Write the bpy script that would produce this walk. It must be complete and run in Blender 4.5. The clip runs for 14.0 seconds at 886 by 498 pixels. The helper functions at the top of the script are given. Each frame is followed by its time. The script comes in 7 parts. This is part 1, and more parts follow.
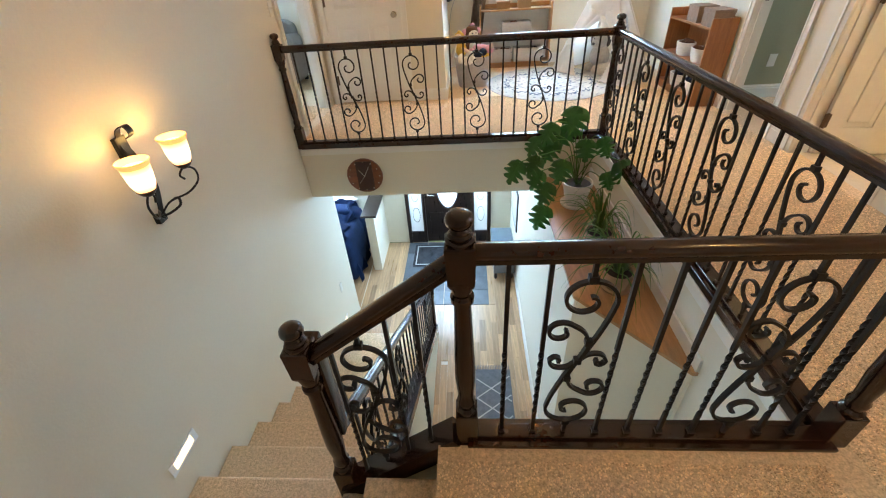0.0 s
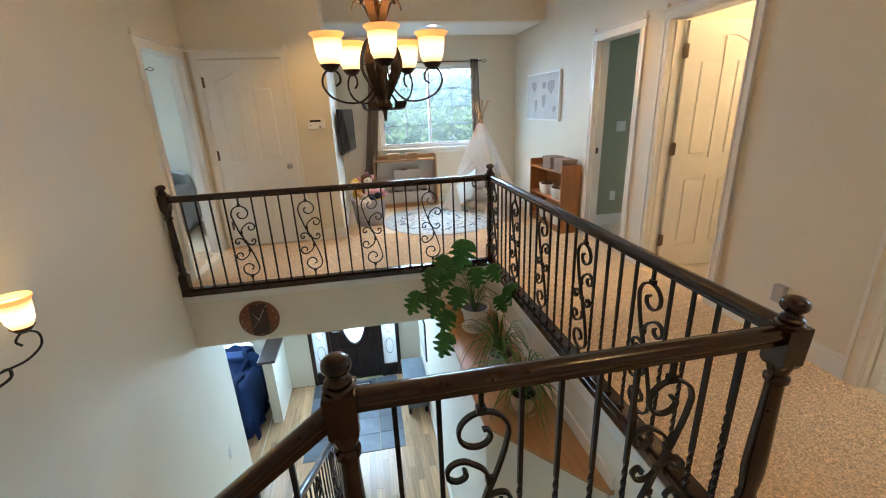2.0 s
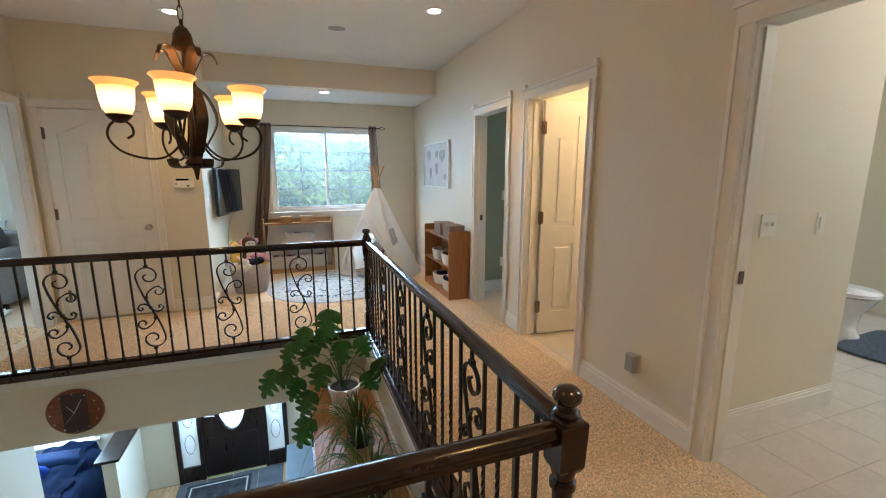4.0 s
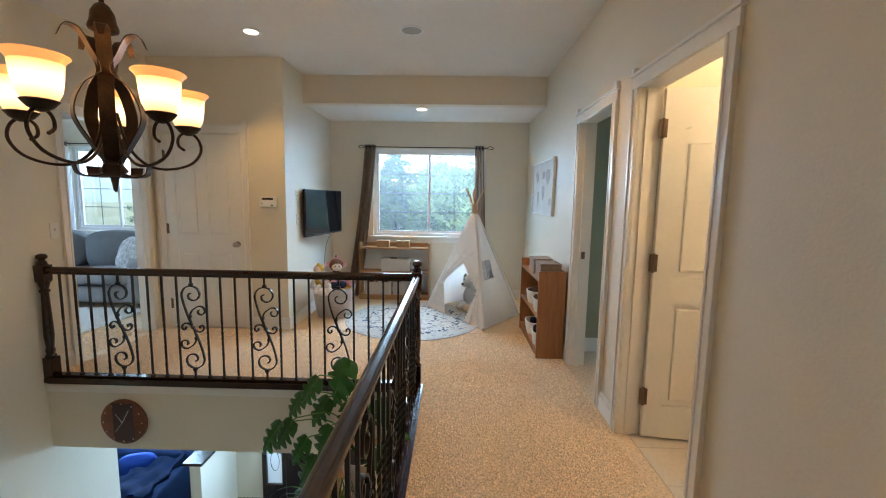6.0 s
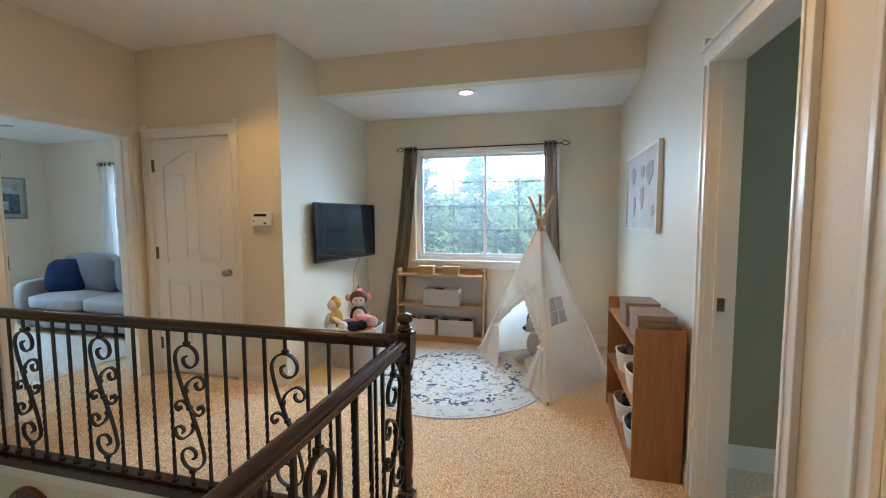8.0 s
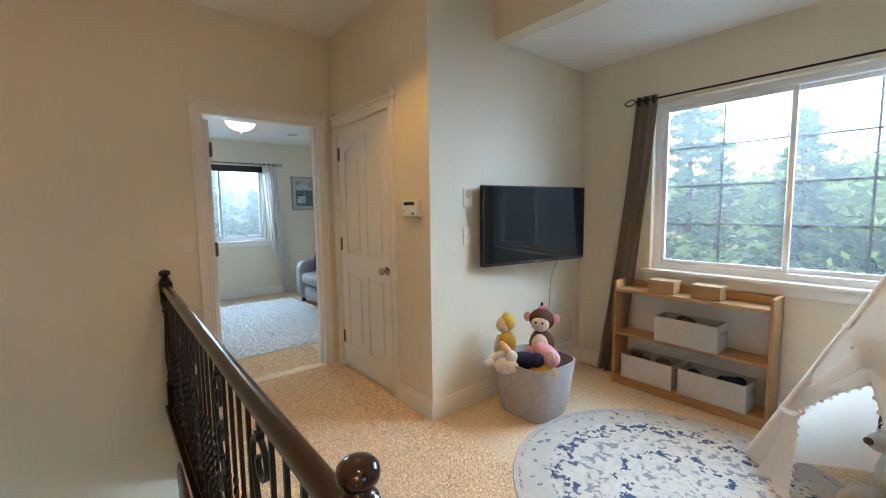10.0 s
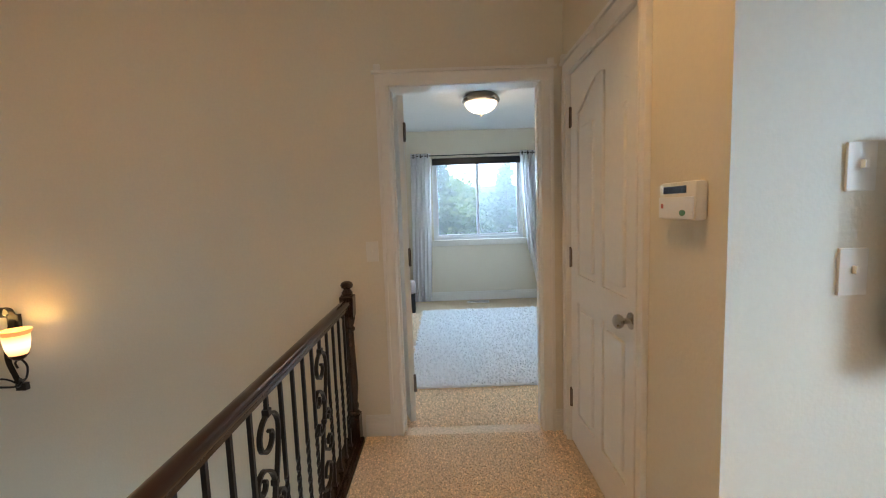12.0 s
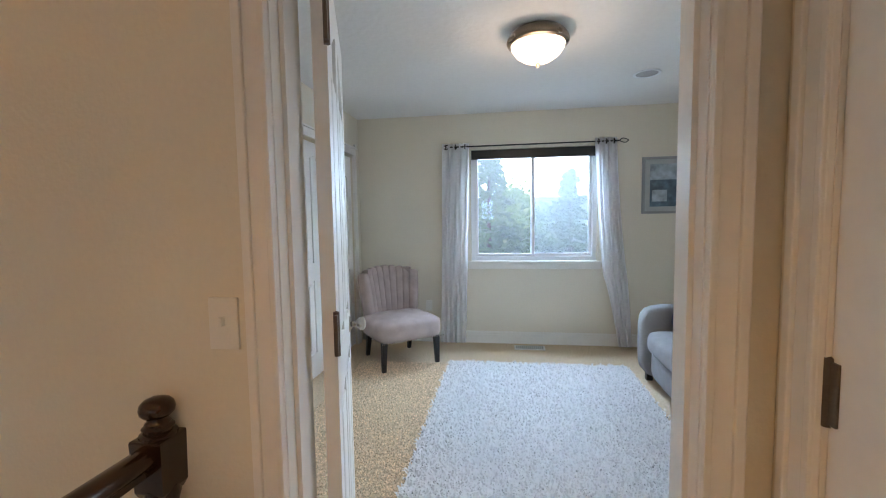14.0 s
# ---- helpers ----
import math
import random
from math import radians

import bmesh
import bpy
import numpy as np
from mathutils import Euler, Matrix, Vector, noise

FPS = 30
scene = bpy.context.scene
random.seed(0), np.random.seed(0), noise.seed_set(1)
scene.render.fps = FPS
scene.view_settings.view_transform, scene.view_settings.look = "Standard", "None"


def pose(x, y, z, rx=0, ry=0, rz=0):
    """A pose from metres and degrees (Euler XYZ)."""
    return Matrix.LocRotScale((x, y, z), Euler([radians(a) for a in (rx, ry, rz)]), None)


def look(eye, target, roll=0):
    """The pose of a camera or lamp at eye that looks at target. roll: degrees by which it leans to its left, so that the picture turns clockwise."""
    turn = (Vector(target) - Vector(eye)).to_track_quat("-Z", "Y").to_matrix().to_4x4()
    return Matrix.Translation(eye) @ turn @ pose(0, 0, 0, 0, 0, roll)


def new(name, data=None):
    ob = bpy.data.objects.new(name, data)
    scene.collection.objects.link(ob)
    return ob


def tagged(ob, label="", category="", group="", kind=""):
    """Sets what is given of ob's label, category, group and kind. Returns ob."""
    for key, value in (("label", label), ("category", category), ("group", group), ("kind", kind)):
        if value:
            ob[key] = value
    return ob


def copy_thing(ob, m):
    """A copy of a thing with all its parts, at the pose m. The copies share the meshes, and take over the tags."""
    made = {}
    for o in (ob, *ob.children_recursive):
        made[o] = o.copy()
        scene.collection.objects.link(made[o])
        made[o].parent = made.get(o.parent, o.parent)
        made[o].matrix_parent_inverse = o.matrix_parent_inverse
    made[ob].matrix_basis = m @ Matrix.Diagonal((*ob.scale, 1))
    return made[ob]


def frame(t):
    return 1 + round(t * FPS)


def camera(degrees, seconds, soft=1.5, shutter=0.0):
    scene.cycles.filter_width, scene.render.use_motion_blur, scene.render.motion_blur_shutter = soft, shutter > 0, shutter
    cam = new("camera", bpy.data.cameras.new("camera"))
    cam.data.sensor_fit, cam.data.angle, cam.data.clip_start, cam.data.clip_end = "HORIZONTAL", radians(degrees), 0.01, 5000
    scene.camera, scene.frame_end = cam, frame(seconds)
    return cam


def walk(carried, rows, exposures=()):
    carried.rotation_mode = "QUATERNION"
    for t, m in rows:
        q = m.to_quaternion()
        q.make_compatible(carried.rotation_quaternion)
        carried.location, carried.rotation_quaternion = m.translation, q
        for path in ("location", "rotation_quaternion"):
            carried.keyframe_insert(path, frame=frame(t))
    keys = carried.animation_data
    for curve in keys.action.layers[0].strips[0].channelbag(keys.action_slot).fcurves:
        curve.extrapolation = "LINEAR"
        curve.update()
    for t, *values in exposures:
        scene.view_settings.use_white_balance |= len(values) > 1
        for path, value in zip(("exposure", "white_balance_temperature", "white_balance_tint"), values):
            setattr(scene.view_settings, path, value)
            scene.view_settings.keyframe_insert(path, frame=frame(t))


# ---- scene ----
cam = camera(93.9, 14.0, soft=1.1)
PATH = [
    (0, (0.632, 0.919, 1.441), (0.496, 2.534, 0.269), -4.0),
    (0.5, (0.643, 0.923, 1.453), (0.585, 2.608, 0.379), -3.6),
    (1, (0.651, 0.929, 1.458), (0.7, 2.693, 0.517), -3.2),
    (1.5, (0.676, 0.923, 1.467), (0.852, 2.75, 0.674), -2.8),
    (2, (0.718, 0.909, 1.466), (1.041, 2.774, 0.821), -2.4),
    (2.5, (0.787, 0.896, 1.471), (1.273, 2.762, 0.939), -1.9),
    (3, (0.859, 0.867, 1.449), (1.517, 2.708, 1.024), -1.3),
    (3.2, (0.915, 0.879, 1.445), (1.644, 2.697, 1.04), -1.2),
    (5.3, (1.849, 1.343, 1.418), (2.115, 3.305, 1.138), 2.1),
    (5.5, (1.915, 1.424, 1.404), (2.088, 3.398, 1.133), 1.9),
    (6, (2.099, 1.68, 1.401), (2.055, 3.665, 1.166), 0.9),
    (6.5, (2.257, 1.97, 1.39), (2.055, 3.95, 1.192), 0.2),
    (7, (2.368, 2.305, 1.371), (2.035, 4.267, 1.179), 0.1),
    (7.2, (2.382, 2.456, 1.355), (2.02, 4.415, 1.181), -0.0),
    (9.3, (2.459, 3.944, 1.366), (1.419, 5.648, 1.244), 0.0),
    (9.5, (2.457, 4.085, 1.37), (1.269, 5.689, 1.238), -0.1),
    (10, (2.408, 4.39, 1.341), (0.859, 5.641, 1.153), -0.7),
    (10.5, (2.262, 4.688, 1.334), (0.477, 5.57, 1.137), -0.4),
    (11, (2.069, 4.924, 1.336), (0.141, 5.415, 1.134), -0.9),
    (11.5, (1.781, 5.132, 1.348), (-0.198, 5.288, 1.108), -2.2),
    (12, (1.386, 5.239, 1.356), (-0.604, 5.231, 1.159), -2.0),
    (12.5, (0.967, 5.348, 1.361), (-1.021, 5.205, 1.201), -1.0),
    (13, (0.577, 5.393, 1.357), (-1.409, 5.206, 1.204), -0.6),
    (13.5, (0.186, 5.404, 1.335), (-1.797, 5.182, 1.19), -1.4),
    (14, (-0.174, 5.432, 1.341), (-2.148, 5.143, 1.198), -0.9),
]
walk(cam, [(t, look(eye, target, roll)) for t, eye, target, roll in PATH], [(0, 1.43, 6250, 13), (1.5, 1.16, 6170, 12), (3, 1.0, 6150, 12), (6.5, 0.81, 5970, 12), (9.5, 0.85, 6430, 13), (10.5, 0.73, 6570, 16), (11.5, 0.73, 6550, 17), (12.5, 0.71, 6370, 14), (13, 0.73, 6220, 11), (14, 0.74, 6650, 22)])

# ---- daylight and lamps' colours ----
world = bpy.data.worlds.new("world")
scene.world = world
world.use_nodes = True
sky = world.node_tree.nodes.new("ShaderNodeTexSky")
sky.sky_type, sky.sun_disc = "NISHITA", False
sky.sun_elevation, sky.sun_rotation = radians(48), radians(150)
sky.air_density, sky.dust_density = 1.0, 2.0
background = world.node_tree.nodes["Background"]
background.inputs[1].default_value = 0.15
world.node_tree.links.new(sky.outputs[0], background.inputs[0])
sun_data = bpy.data.lights.new("sun", "SUN")
sun_data.energy, sun_data.angle, sun_data.color = 5.0, radians(0.6), (1.0, 0.94, 0.85)
new("sun", sun_data).matrix_world = look((4, -14, 18), (0, 0, 0))
WARM, COOL = (1.0, 0.56, 0.18), (0.50, 0.76, 1.0)


def window_light(name, eye, target, w, h, watts):
    """An area lamp for sky light through a window's opening; also used as fill."""
    d = bpy.data.lights.new(name, "AREA")
    d.shape, d.size, d.size_y, d.energy, d.color = "RECTANGLE", w, h, watts, COOL
    ob = new(name, d)
    ob.matrix_world = look(eye, target)
    return ob


def bulb(name, at, watts, color=WARM, radius=0.03):
    d = bpy.data.lights.new(name, "POINT")
    d.energy, d.color, d.shadow_soft_size = watts, color, radius
    ob = new(name, d)
    ob.location = at
    return ob


def downlight_lamp(name, at, watts, color=(1.0, 0.58, 0.19)):
    d = bpy.data.lights.new(name, "SPOT")
    d.energy, d.color, d.spot_size, d.spot_blend, d.shadow_soft_size = watts, color, radians(104), 0.5, 0.05
    ob = new(name, d)
    ob.matrix_world = look(at, (at[0], at[1], at[2] - 1))
    return ob


# area lamps for sky light that falls in and down through the openings
window_light("loft_window_light", (1.75, 8.25, 2.15), (1.75, 6.4, 0.55), 1.7, 1.2, 158)
window_light("bedroom_west_light", (-5.40, 5.78, 2.10), (-3.5, 5.78, 0.5), 1.4, 1.2, 140)
window_light("bedroom_north_light", (-2.70, 8.20, 2.10), (-2.7, 6.3, 0.5), 1.2, 1.2, 62)
window_light("front_room_light", (-1.95, 6.91, -1.25), (-0.75, 5.2, -2.3), 1.2, 1.05, 68)
window_light("front_door_light", (0.26, 6.88, -1.4), (0.26, 5.3, -2.4), 0.9, 1.2, 42)
# fill lamp outside an assumed, unseen window brightens the green room
window_light("green_room_fill", (6.0, 4.9, 1.8), (4.2, 4.9, 0.9), 0.9, 1.1, 15)
# the bath has no window here; an added lamp by its wall brightens it
window_light("bath_fill_panel", (6.85, 2.1, 1.6), (5.2, 2.0, 0.6), 1.0, 1.0, 17)

# ---- materials ----
def material(name, color, rough=0.6, metal=0.0, vary=0.08, scale=8.0, fine=120.0, bump=0.1, bump_scale=None, spec=0.5, stretch=(1, 1, 1), island=0.0, per_object=0.0, coat=0.0, second=None):
    """A surface with colour variation at two scales, fine relief and slightly uneven gloss."""
    m = bpy.data.materials.new(name)
    m.use_nodes = True
    n, l = m.node_tree.nodes, m.node_tree.links
    bsdf = n["Principled BSDF"]
    tex = n.new("ShaderNodeTexCoord")
    mapping = n.new("ShaderNodeMapping")
    mapping.inputs["Scale"].default_value = stretch
    l.new(tex.outputs["Object"], mapping.inputs[0])
    big, small = n.new("ShaderNodeTexNoise"), n.new("ShaderNodeTexNoise")
    big.inputs["Scale"].default_value, big.inputs["Detail"].default_value = scale, 4
    small.inputs["Scale"].default_value, small.inputs["Detail"].default_value = fine, 3
    l.new(mapping.outputs[0], big.inputs["Vector"])
    l.new(mapping.outputs[0], small.inputs["Vector"])
    mix = n.new("ShaderNodeMix")
    mix.data_type = "RGBA"
    dark = tuple(c * (1 - 2.2 * vary) for c in color) if second is None else second
    light = tuple(min(1, c * (1 + 1.2 * vary)) for c in color)
    mix.inputs["A"].default_value, mix.inputs["B"].default_value = (*dark, 1), (*light, 1)
    add = n.new("ShaderNodeMath")
    add.operation = "MULTIPLY_ADD"
    add.inputs[1].default_value = 0.55
    l.new(big.outputs["Fac"], add.inputs[0])
    half = n.new("ShaderNodeMath")
    half.operation, half.inputs[1].default_value = "MULTIPLY", 0.45
    l.new(small.outputs["Fac"], half.inputs[0])
    l.new(half.outputs[0], add.inputs[2])
    ramp = n.new("ShaderNodeMapRange")
    ramp.inputs["From Min"].default_value, ramp.inputs["From Max"].default_value = 0.3, 0.7
    l.new(add.outputs[0], ramp.inputs["Value"])
    l.new(ramp.outputs[0], mix.inputs["Factor"])
    out = mix.outputs["Result"]
    if island or per_object:
        src = n.new("ShaderNodeNewGeometry").outputs["Random Per Island"] if island else n.new("ShaderNodeObjectInfo").outputs["Random"]
        hsv = n.new("ShaderNodeHueSaturation")
        rng = n.new("ShaderNodeMapRange")
        amount = island or per_object
        rng.inputs["To Min"].default_value, rng.inputs["To Max"].default_value = 1 - amount, 1 + amount
        l.new(src, rng.inputs["Value"])
        l.new(rng.outputs[0], hsv.inputs["Value"])
        l.new(out, hsv.inputs["Color"])
        out = hsv.outputs[0]
    l.new(out, bsdf.inputs["Base Color"])
    bsdf.inputs["Metallic"].default_value = metal
    bsdf.inputs["Specular IOR Level"].default_value = spec
    bsdf.inputs["Coat Weight"].default_value = coat
    bsdf.inputs["Coat Roughness"].default_value = 0.12
    gloss = n.new("ShaderNodeMapRange")
    gloss.inputs["To Min"].default_value, gloss.inputs["To Max"].default_value = max(0.02, rough - 0.08), min(1, rough + 0.08)
    l.new(big.outputs["Fac"], gloss.inputs["Value"])
    l.new(gloss.outputs[0], bsdf.inputs["Roughness"])
    if bump:
        b = n.new("ShaderNodeBump")
        b.inputs["Strength"].default_value, b.inputs["Distance"].default_value = bump, 0.004
        src = small
        if bump_scale:
            src = n.new("ShaderNodeTexNoise")
            src.inputs["Scale"].default_value, src.inputs["Detail"].default_value = bump_scale, 3
            l.new(mapping.outputs[0], src.inputs["Vector"])
        l.new(src.outputs["Fac"], b.inputs["Height"])
        l.new(b.outputs[0], bsdf.inputs["Normal"])
    return m


def glowing(name, color, strength, base=(0.9, 0.8, 0.65)):
    m = material(name, base, 0.4, vary=0.04)
    bsdf = m.node_tree.nodes["Principled BSDF"]
    bsdf.inputs["Emission Color"].default_value = (*color, 1)
    bsdf.inputs["Emission Strength"].default_value = strength
    return m


def sheer(name, color, amount):
    """Thin cloth that lets light through."""
    m = material(name, color, 0.9, vary=0.04, scale=30, fine=400, bump=0.15)
    n, l = m.node_tree.nodes, m.node_tree.links
    t, mix = n.new("ShaderNodeBsdfTranslucent"), n.new("ShaderNodeMixShader")
    t.inputs[0].default_value = (*color, 1)
    mix.inputs[0].default_value = amount
    l.new(n["Principled BSDF"].outputs[0], mix.inputs[1])
    l.new(t.outputs[0], mix.inputs[2])
    l.new(mix.outputs[0], n["Material Output"].inputs[0])
    return m


def glass(name, tint=(0.95, 0.98, 0.97), rough=0.0, veil=0.026):
    m = bpy.data.materials.new(name)
    m.use_nodes = True
    n, l = m.node_tree.nodes, m.node_tree.links
    clear, shine, mix, fres = n.new("ShaderNodeBsdfTransparent"), n.new("ShaderNodeBsdfGlossy"), n.new("ShaderNodeMixShader"), n.new("ShaderNodeFresnel")
    clear.inputs[0].default_value = (*tint, 1)
    shine.inputs["Roughness"].default_value = rough
    fres.inputs[0].default_value = 1.45
    l.new(fres.outputs[0], mix.inputs[0])
    l.new(clear.outputs[0], mix.inputs[1])
    l.new(shine.outputs[0], mix.inputs[2])
    # pale translucent share imitates the glare that washes out the view
    haze, blend = n.new("ShaderNodeBsdfTranslucent"), n.new("ShaderNodeMixShader")
    haze.inputs[0].default_value = (0.9, 0.95, 1.0, 1)
    blend.inputs[0].default_value = veil
    l.new(mix.outputs[0], blend.inputs[1])
    l.new(haze.outputs[0], blend.inputs[2])
    l.new(blend.outputs[0], n["Material Output"].inputs[0])
    return m


M = {}
M["wall"] = material("wall_paint", (0.735, 0.675, 0.55), 0.62, vary=0.02, scale=1.5, fine=60, bump=0.25, bump_scale=90)
M["ceiling"] = material("ceiling_paint", (0.80, 0.79, 0.76), 0.75, vary=0.02, scale=2, fine=30, bump=0.6, bump_scale=28)
M["trim"] = material("trim_paint", (0.80, 0.77, 0.71), 0.32, vary=0.02, scale=3, fine=40, bump=0.04)
M["door"] = material("door_paint", (0.80, 0.78, 0.73), 0.35, vary=0.02, scale=3, fine=40, bump=0.05)
M["green"] = material("sage_paint", (0.34, 0.335, 0.215), 0.65, vary=0.03, scale=2, fine=60, bump=0.2, bump_scale=90)
M["carpet"] = material("beige_carpet", (0.72, 0.56, 0.385), 0.95, vary=0.20, scale=60, fine=150, bump=1.0, bump_scale=120, spec=0.1)
M["wood_dark"] = material("dark_walnut", (0.030, 0.0105, 0.0055), 0.20, vary=0.25, scale=6, fine=60, stretch=(1, 1, 1), bump=0.05, coat=0.15)
M["iron"] = material("wrought_iron", (0.016, 0.012, 0.010), 0.36, metal=0.35, vary=0.2, scale=20, fine=200, bump=0.15)
M["bronze"] = material("dark_bronze", (0.050, 0.027, 0.015), 0.42, metal=0.7, vary=0.3, scale=18, fine=150, bump=0.2)
M["nickel"] = material("satin_nickel", (0.45, 0.42, 0.38), 0.28, metal=1.0, vary=0.05, bump=0.03)
M["hinge"] = material("bronze_hinge", (0.16, 0.12, 0.09), 0.35, metal=0.9, vary=0.1, bump=0.05)
M["plank"] = material("hickory_plank", (0.54, 0.33, 0.175), 0.30, vary=0.18, scale=3, fine=40, stretch=(14, 1, 1), bump=0.06, per_object=0.35)
M["oak"] = material("oak_ledge", (0.48, 0.25, 0.10), 0.35, vary=0.15, scale=3, fine=40, stretch=(14, 1, 1), bump=0.05)
M["slate"] = material("slate_tile", (0.10, 0.11, 0.125), 0.45, vary=0.25, scale=5, fine=60, bump=0.25, per_object=0.35)
M["white"] = material("white_vinyl", (0.82, 0.83, 0.84), 0.35, vary=0.02, bump=0.02)
M["plastic"] = material("ivory_plastic", (0.78, 0.75, 0.68), 0.35, vary=0.02, bump=0.02)
M["glass"] = glass("window_glass")
M["grout"] = material("grout", (0.52, 0.46, 0.39), 0.8)
M["tile"] = material("floor_tile", (0.60, 0.54, 0.46), 0.4, vary=0.06, scale=5, fine=50, bump=0.08, per_object=0.03)
M["black"] = material("black_plastic", (0.012, 0.012, 0.013), 0.35, vary=0.1, bump=0.03)

# ---- building helpers ----
def mesh_object(name, bm, mat, smooth=False):
    bmesh.ops.recalc_face_normals(bm, faces=bm.faces)
    me = bpy.data.meshes.new(name)
    bm.to_mesh(me)
    bm.free()
    if mat:
        me.materials.append(mat)
    if smooth:
        for p in me.polygons:
            p.use_smooth = True
        me.set_sharp_from_angle(angle=radians(38))
    return new(name, me)


def thing(name, label, category, group="", at=(0, 0, 0), turn=0.0):
    """A top-level thing that parents its parts."""
    ob = new(name)
    ob.empty_display_size = 0.1
    ob.matrix_basis = pose(*at, 0, 0, turn)
    return tagged(ob, label, category, group)


def part(name, bm, mat, parent, label="", smooth=False):
    """Links a bmesh as one mesh under a thing or a part, in the parent's own frame."""
    ob = mesh_object(name, bm, mat, smooth)
    ob.parent = parent
    return tagged(ob, label)


def whole(name, bm, mat, label, category, group="", at=(0, 0, 0), turn=0.0, smooth=False):
    """A thing that is one mesh."""
    ob = mesh_object(name, bm, mat, smooth)
    ob.matrix_basis = pose(*at, 0, 0, turn)
    return tagged(ob, label, category, group)


def structure(name, bm, mat, label="", smooth=False):
    return tagged(mesh_object(name, bm, mat, smooth), label, kind="structure")


def box(bm, x0, y0, z0, x1, y1, z1, bevel=0.0, m=None):
    """A box between two corners, with rounded edges if asked."""
    made = bmesh.ops.create_cube(bm, size=1.0)["verts"]
    for v in made:
        v.co = Vector((x0 + (v.co.x + 0.5) * (x1 - x0), y0 + (v.co.y + 0.5) * (y1 - y0), z0 + (v.co.z + 0.5) * (z1 - z0)))
        if m is not None:
            v.co = m @ v.co
    if bevel:
        edges = list({e for v in made for e in v.link_edges})
        bmesh.ops.bevel(bm, geom=edges, offset=bevel, segments=2, affect="EDGES", profile=0.6)
    return bm


def boxes(*rows, bevel=0.0):
    bm = bmesh.new()
    for r in rows:
        box(bm, *r, bevel=bevel)
    return bm


def prism(bm, points, z0, z1, m=None):
    """An upright prism over a polygon in plan."""
    low = [bm.verts.new((x, y, z0)) for x, y in points]
    top = [bm.verts.new((x, y, z1)) for x, y in points]
    n = len(points)
    bm.faces.new(low[::-1])
    bm.faces.new(top)
    for i in range(n):
        bm.faces.new((low[i], low[(i + 1) % n], top[(i + 1) % n], top[i]))
    if m is not None:
        for v in low + top:
            v.co = m @ v.co
    return bm


def lathe(bm, profile, segments=20, centre=(0, 0), m=None, squash=1.0):
    """A turned shape from (radius, height) pairs round the z axis."""
    rings, made = [], []
    for r, z in profile:
        if r < 1e-5:
            ring = [bm.verts.new((centre[0], centre[1], z))]
        else:
            ring = [bm.verts.new((centre[0] + r * math.cos(a), centre[1] + squash * r * math.sin(a), z)) for a in (2 * math.pi * i / segments for i in range(segments))]
        rings.append(ring)
        made += ring
    for a, b in zip(rings, rings[1:]):
        for i in range(segments):
            j = (i + 1) % segments
            if len(a) == 1 and len(b) == 1:
                continue
            if len(a) == 1:
                bm.faces.new((a[0], b[i], b[j]))
            elif len(b) == 1:
                bm.faces.new((a[i], a[j], b[0]))
            else:
                bm.faces.new((a[i], a[j], b[j], b[i]))
    if m is not None:
        for v in made:
            v.co = m @ v.co
    return bm


def sweep(bm, points, w, h=None, sides=4, up=(0, 1, 0), taper=None, m=None):
    """A bar of width w and thickness h along a line of points; 'up' lies across it."""
    h = h or w
    pts = [Vector(p) for p in points]
    rings = []
    for i, p in enumerate(pts):
        t = (pts[min(i + 1, len(pts) - 1)] - pts[max(i - 1, 0)]).normalized()
        u = Vector(up) - t * Vector(up).dot(t)
        if u.length < 1e-4:
            u = t.orthogonal()
        u.normalize()
        s = t.cross(u)
        k = taper(i / (len(pts) - 1)) if taper else 1.0
        turn = math.pi / 4 if sides == 4 else 0
        root = math.sqrt(2) if sides == 4 else 1
        ring = []
        for j in range(sides):
            a = turn + 2 * math.pi * j / sides
            ring.append(bm.verts.new(p + root * k * (u * math.cos(a) * w / 2 + s * math.sin(a) * h / 2)))
        rings.append(ring)
    for a, b in zip(rings, rings[1:]):
        for j in range(sides):
            bm.faces.new((a[j], a[(j + 1) % sides], b[(j + 1) % sides], b[j]))
    bm.faces.new(rings[0][::-1])
    bm.faces.new(rings[-1])
    if m is not None:
        for ring in rings:
            for v in ring:
                v.co = m @ v.co
    return bm


def smooth_line(points, steps=8):
    """A Catmull-Rom line through the points."""
    p = [Vector(q) for q in points]
    p = [2 * p[0] - p[1], *p, 2 * p[-1] - p[-2]]
    out = []
    for i in range(1, len(p) - 2):
        for s in range(steps):
            t = s / steps
            a, b, c, d = p[i - 1], p[i], p[i + 1], p[i + 2]
            out.append(0.5 * (2 * b + (c - a) * t + (2 * a - 5 * b + 4 * c - d) * t * t + (3 * b - a - 3 * c + d) * t ** 3))
    out.append(p[-2])
    return out


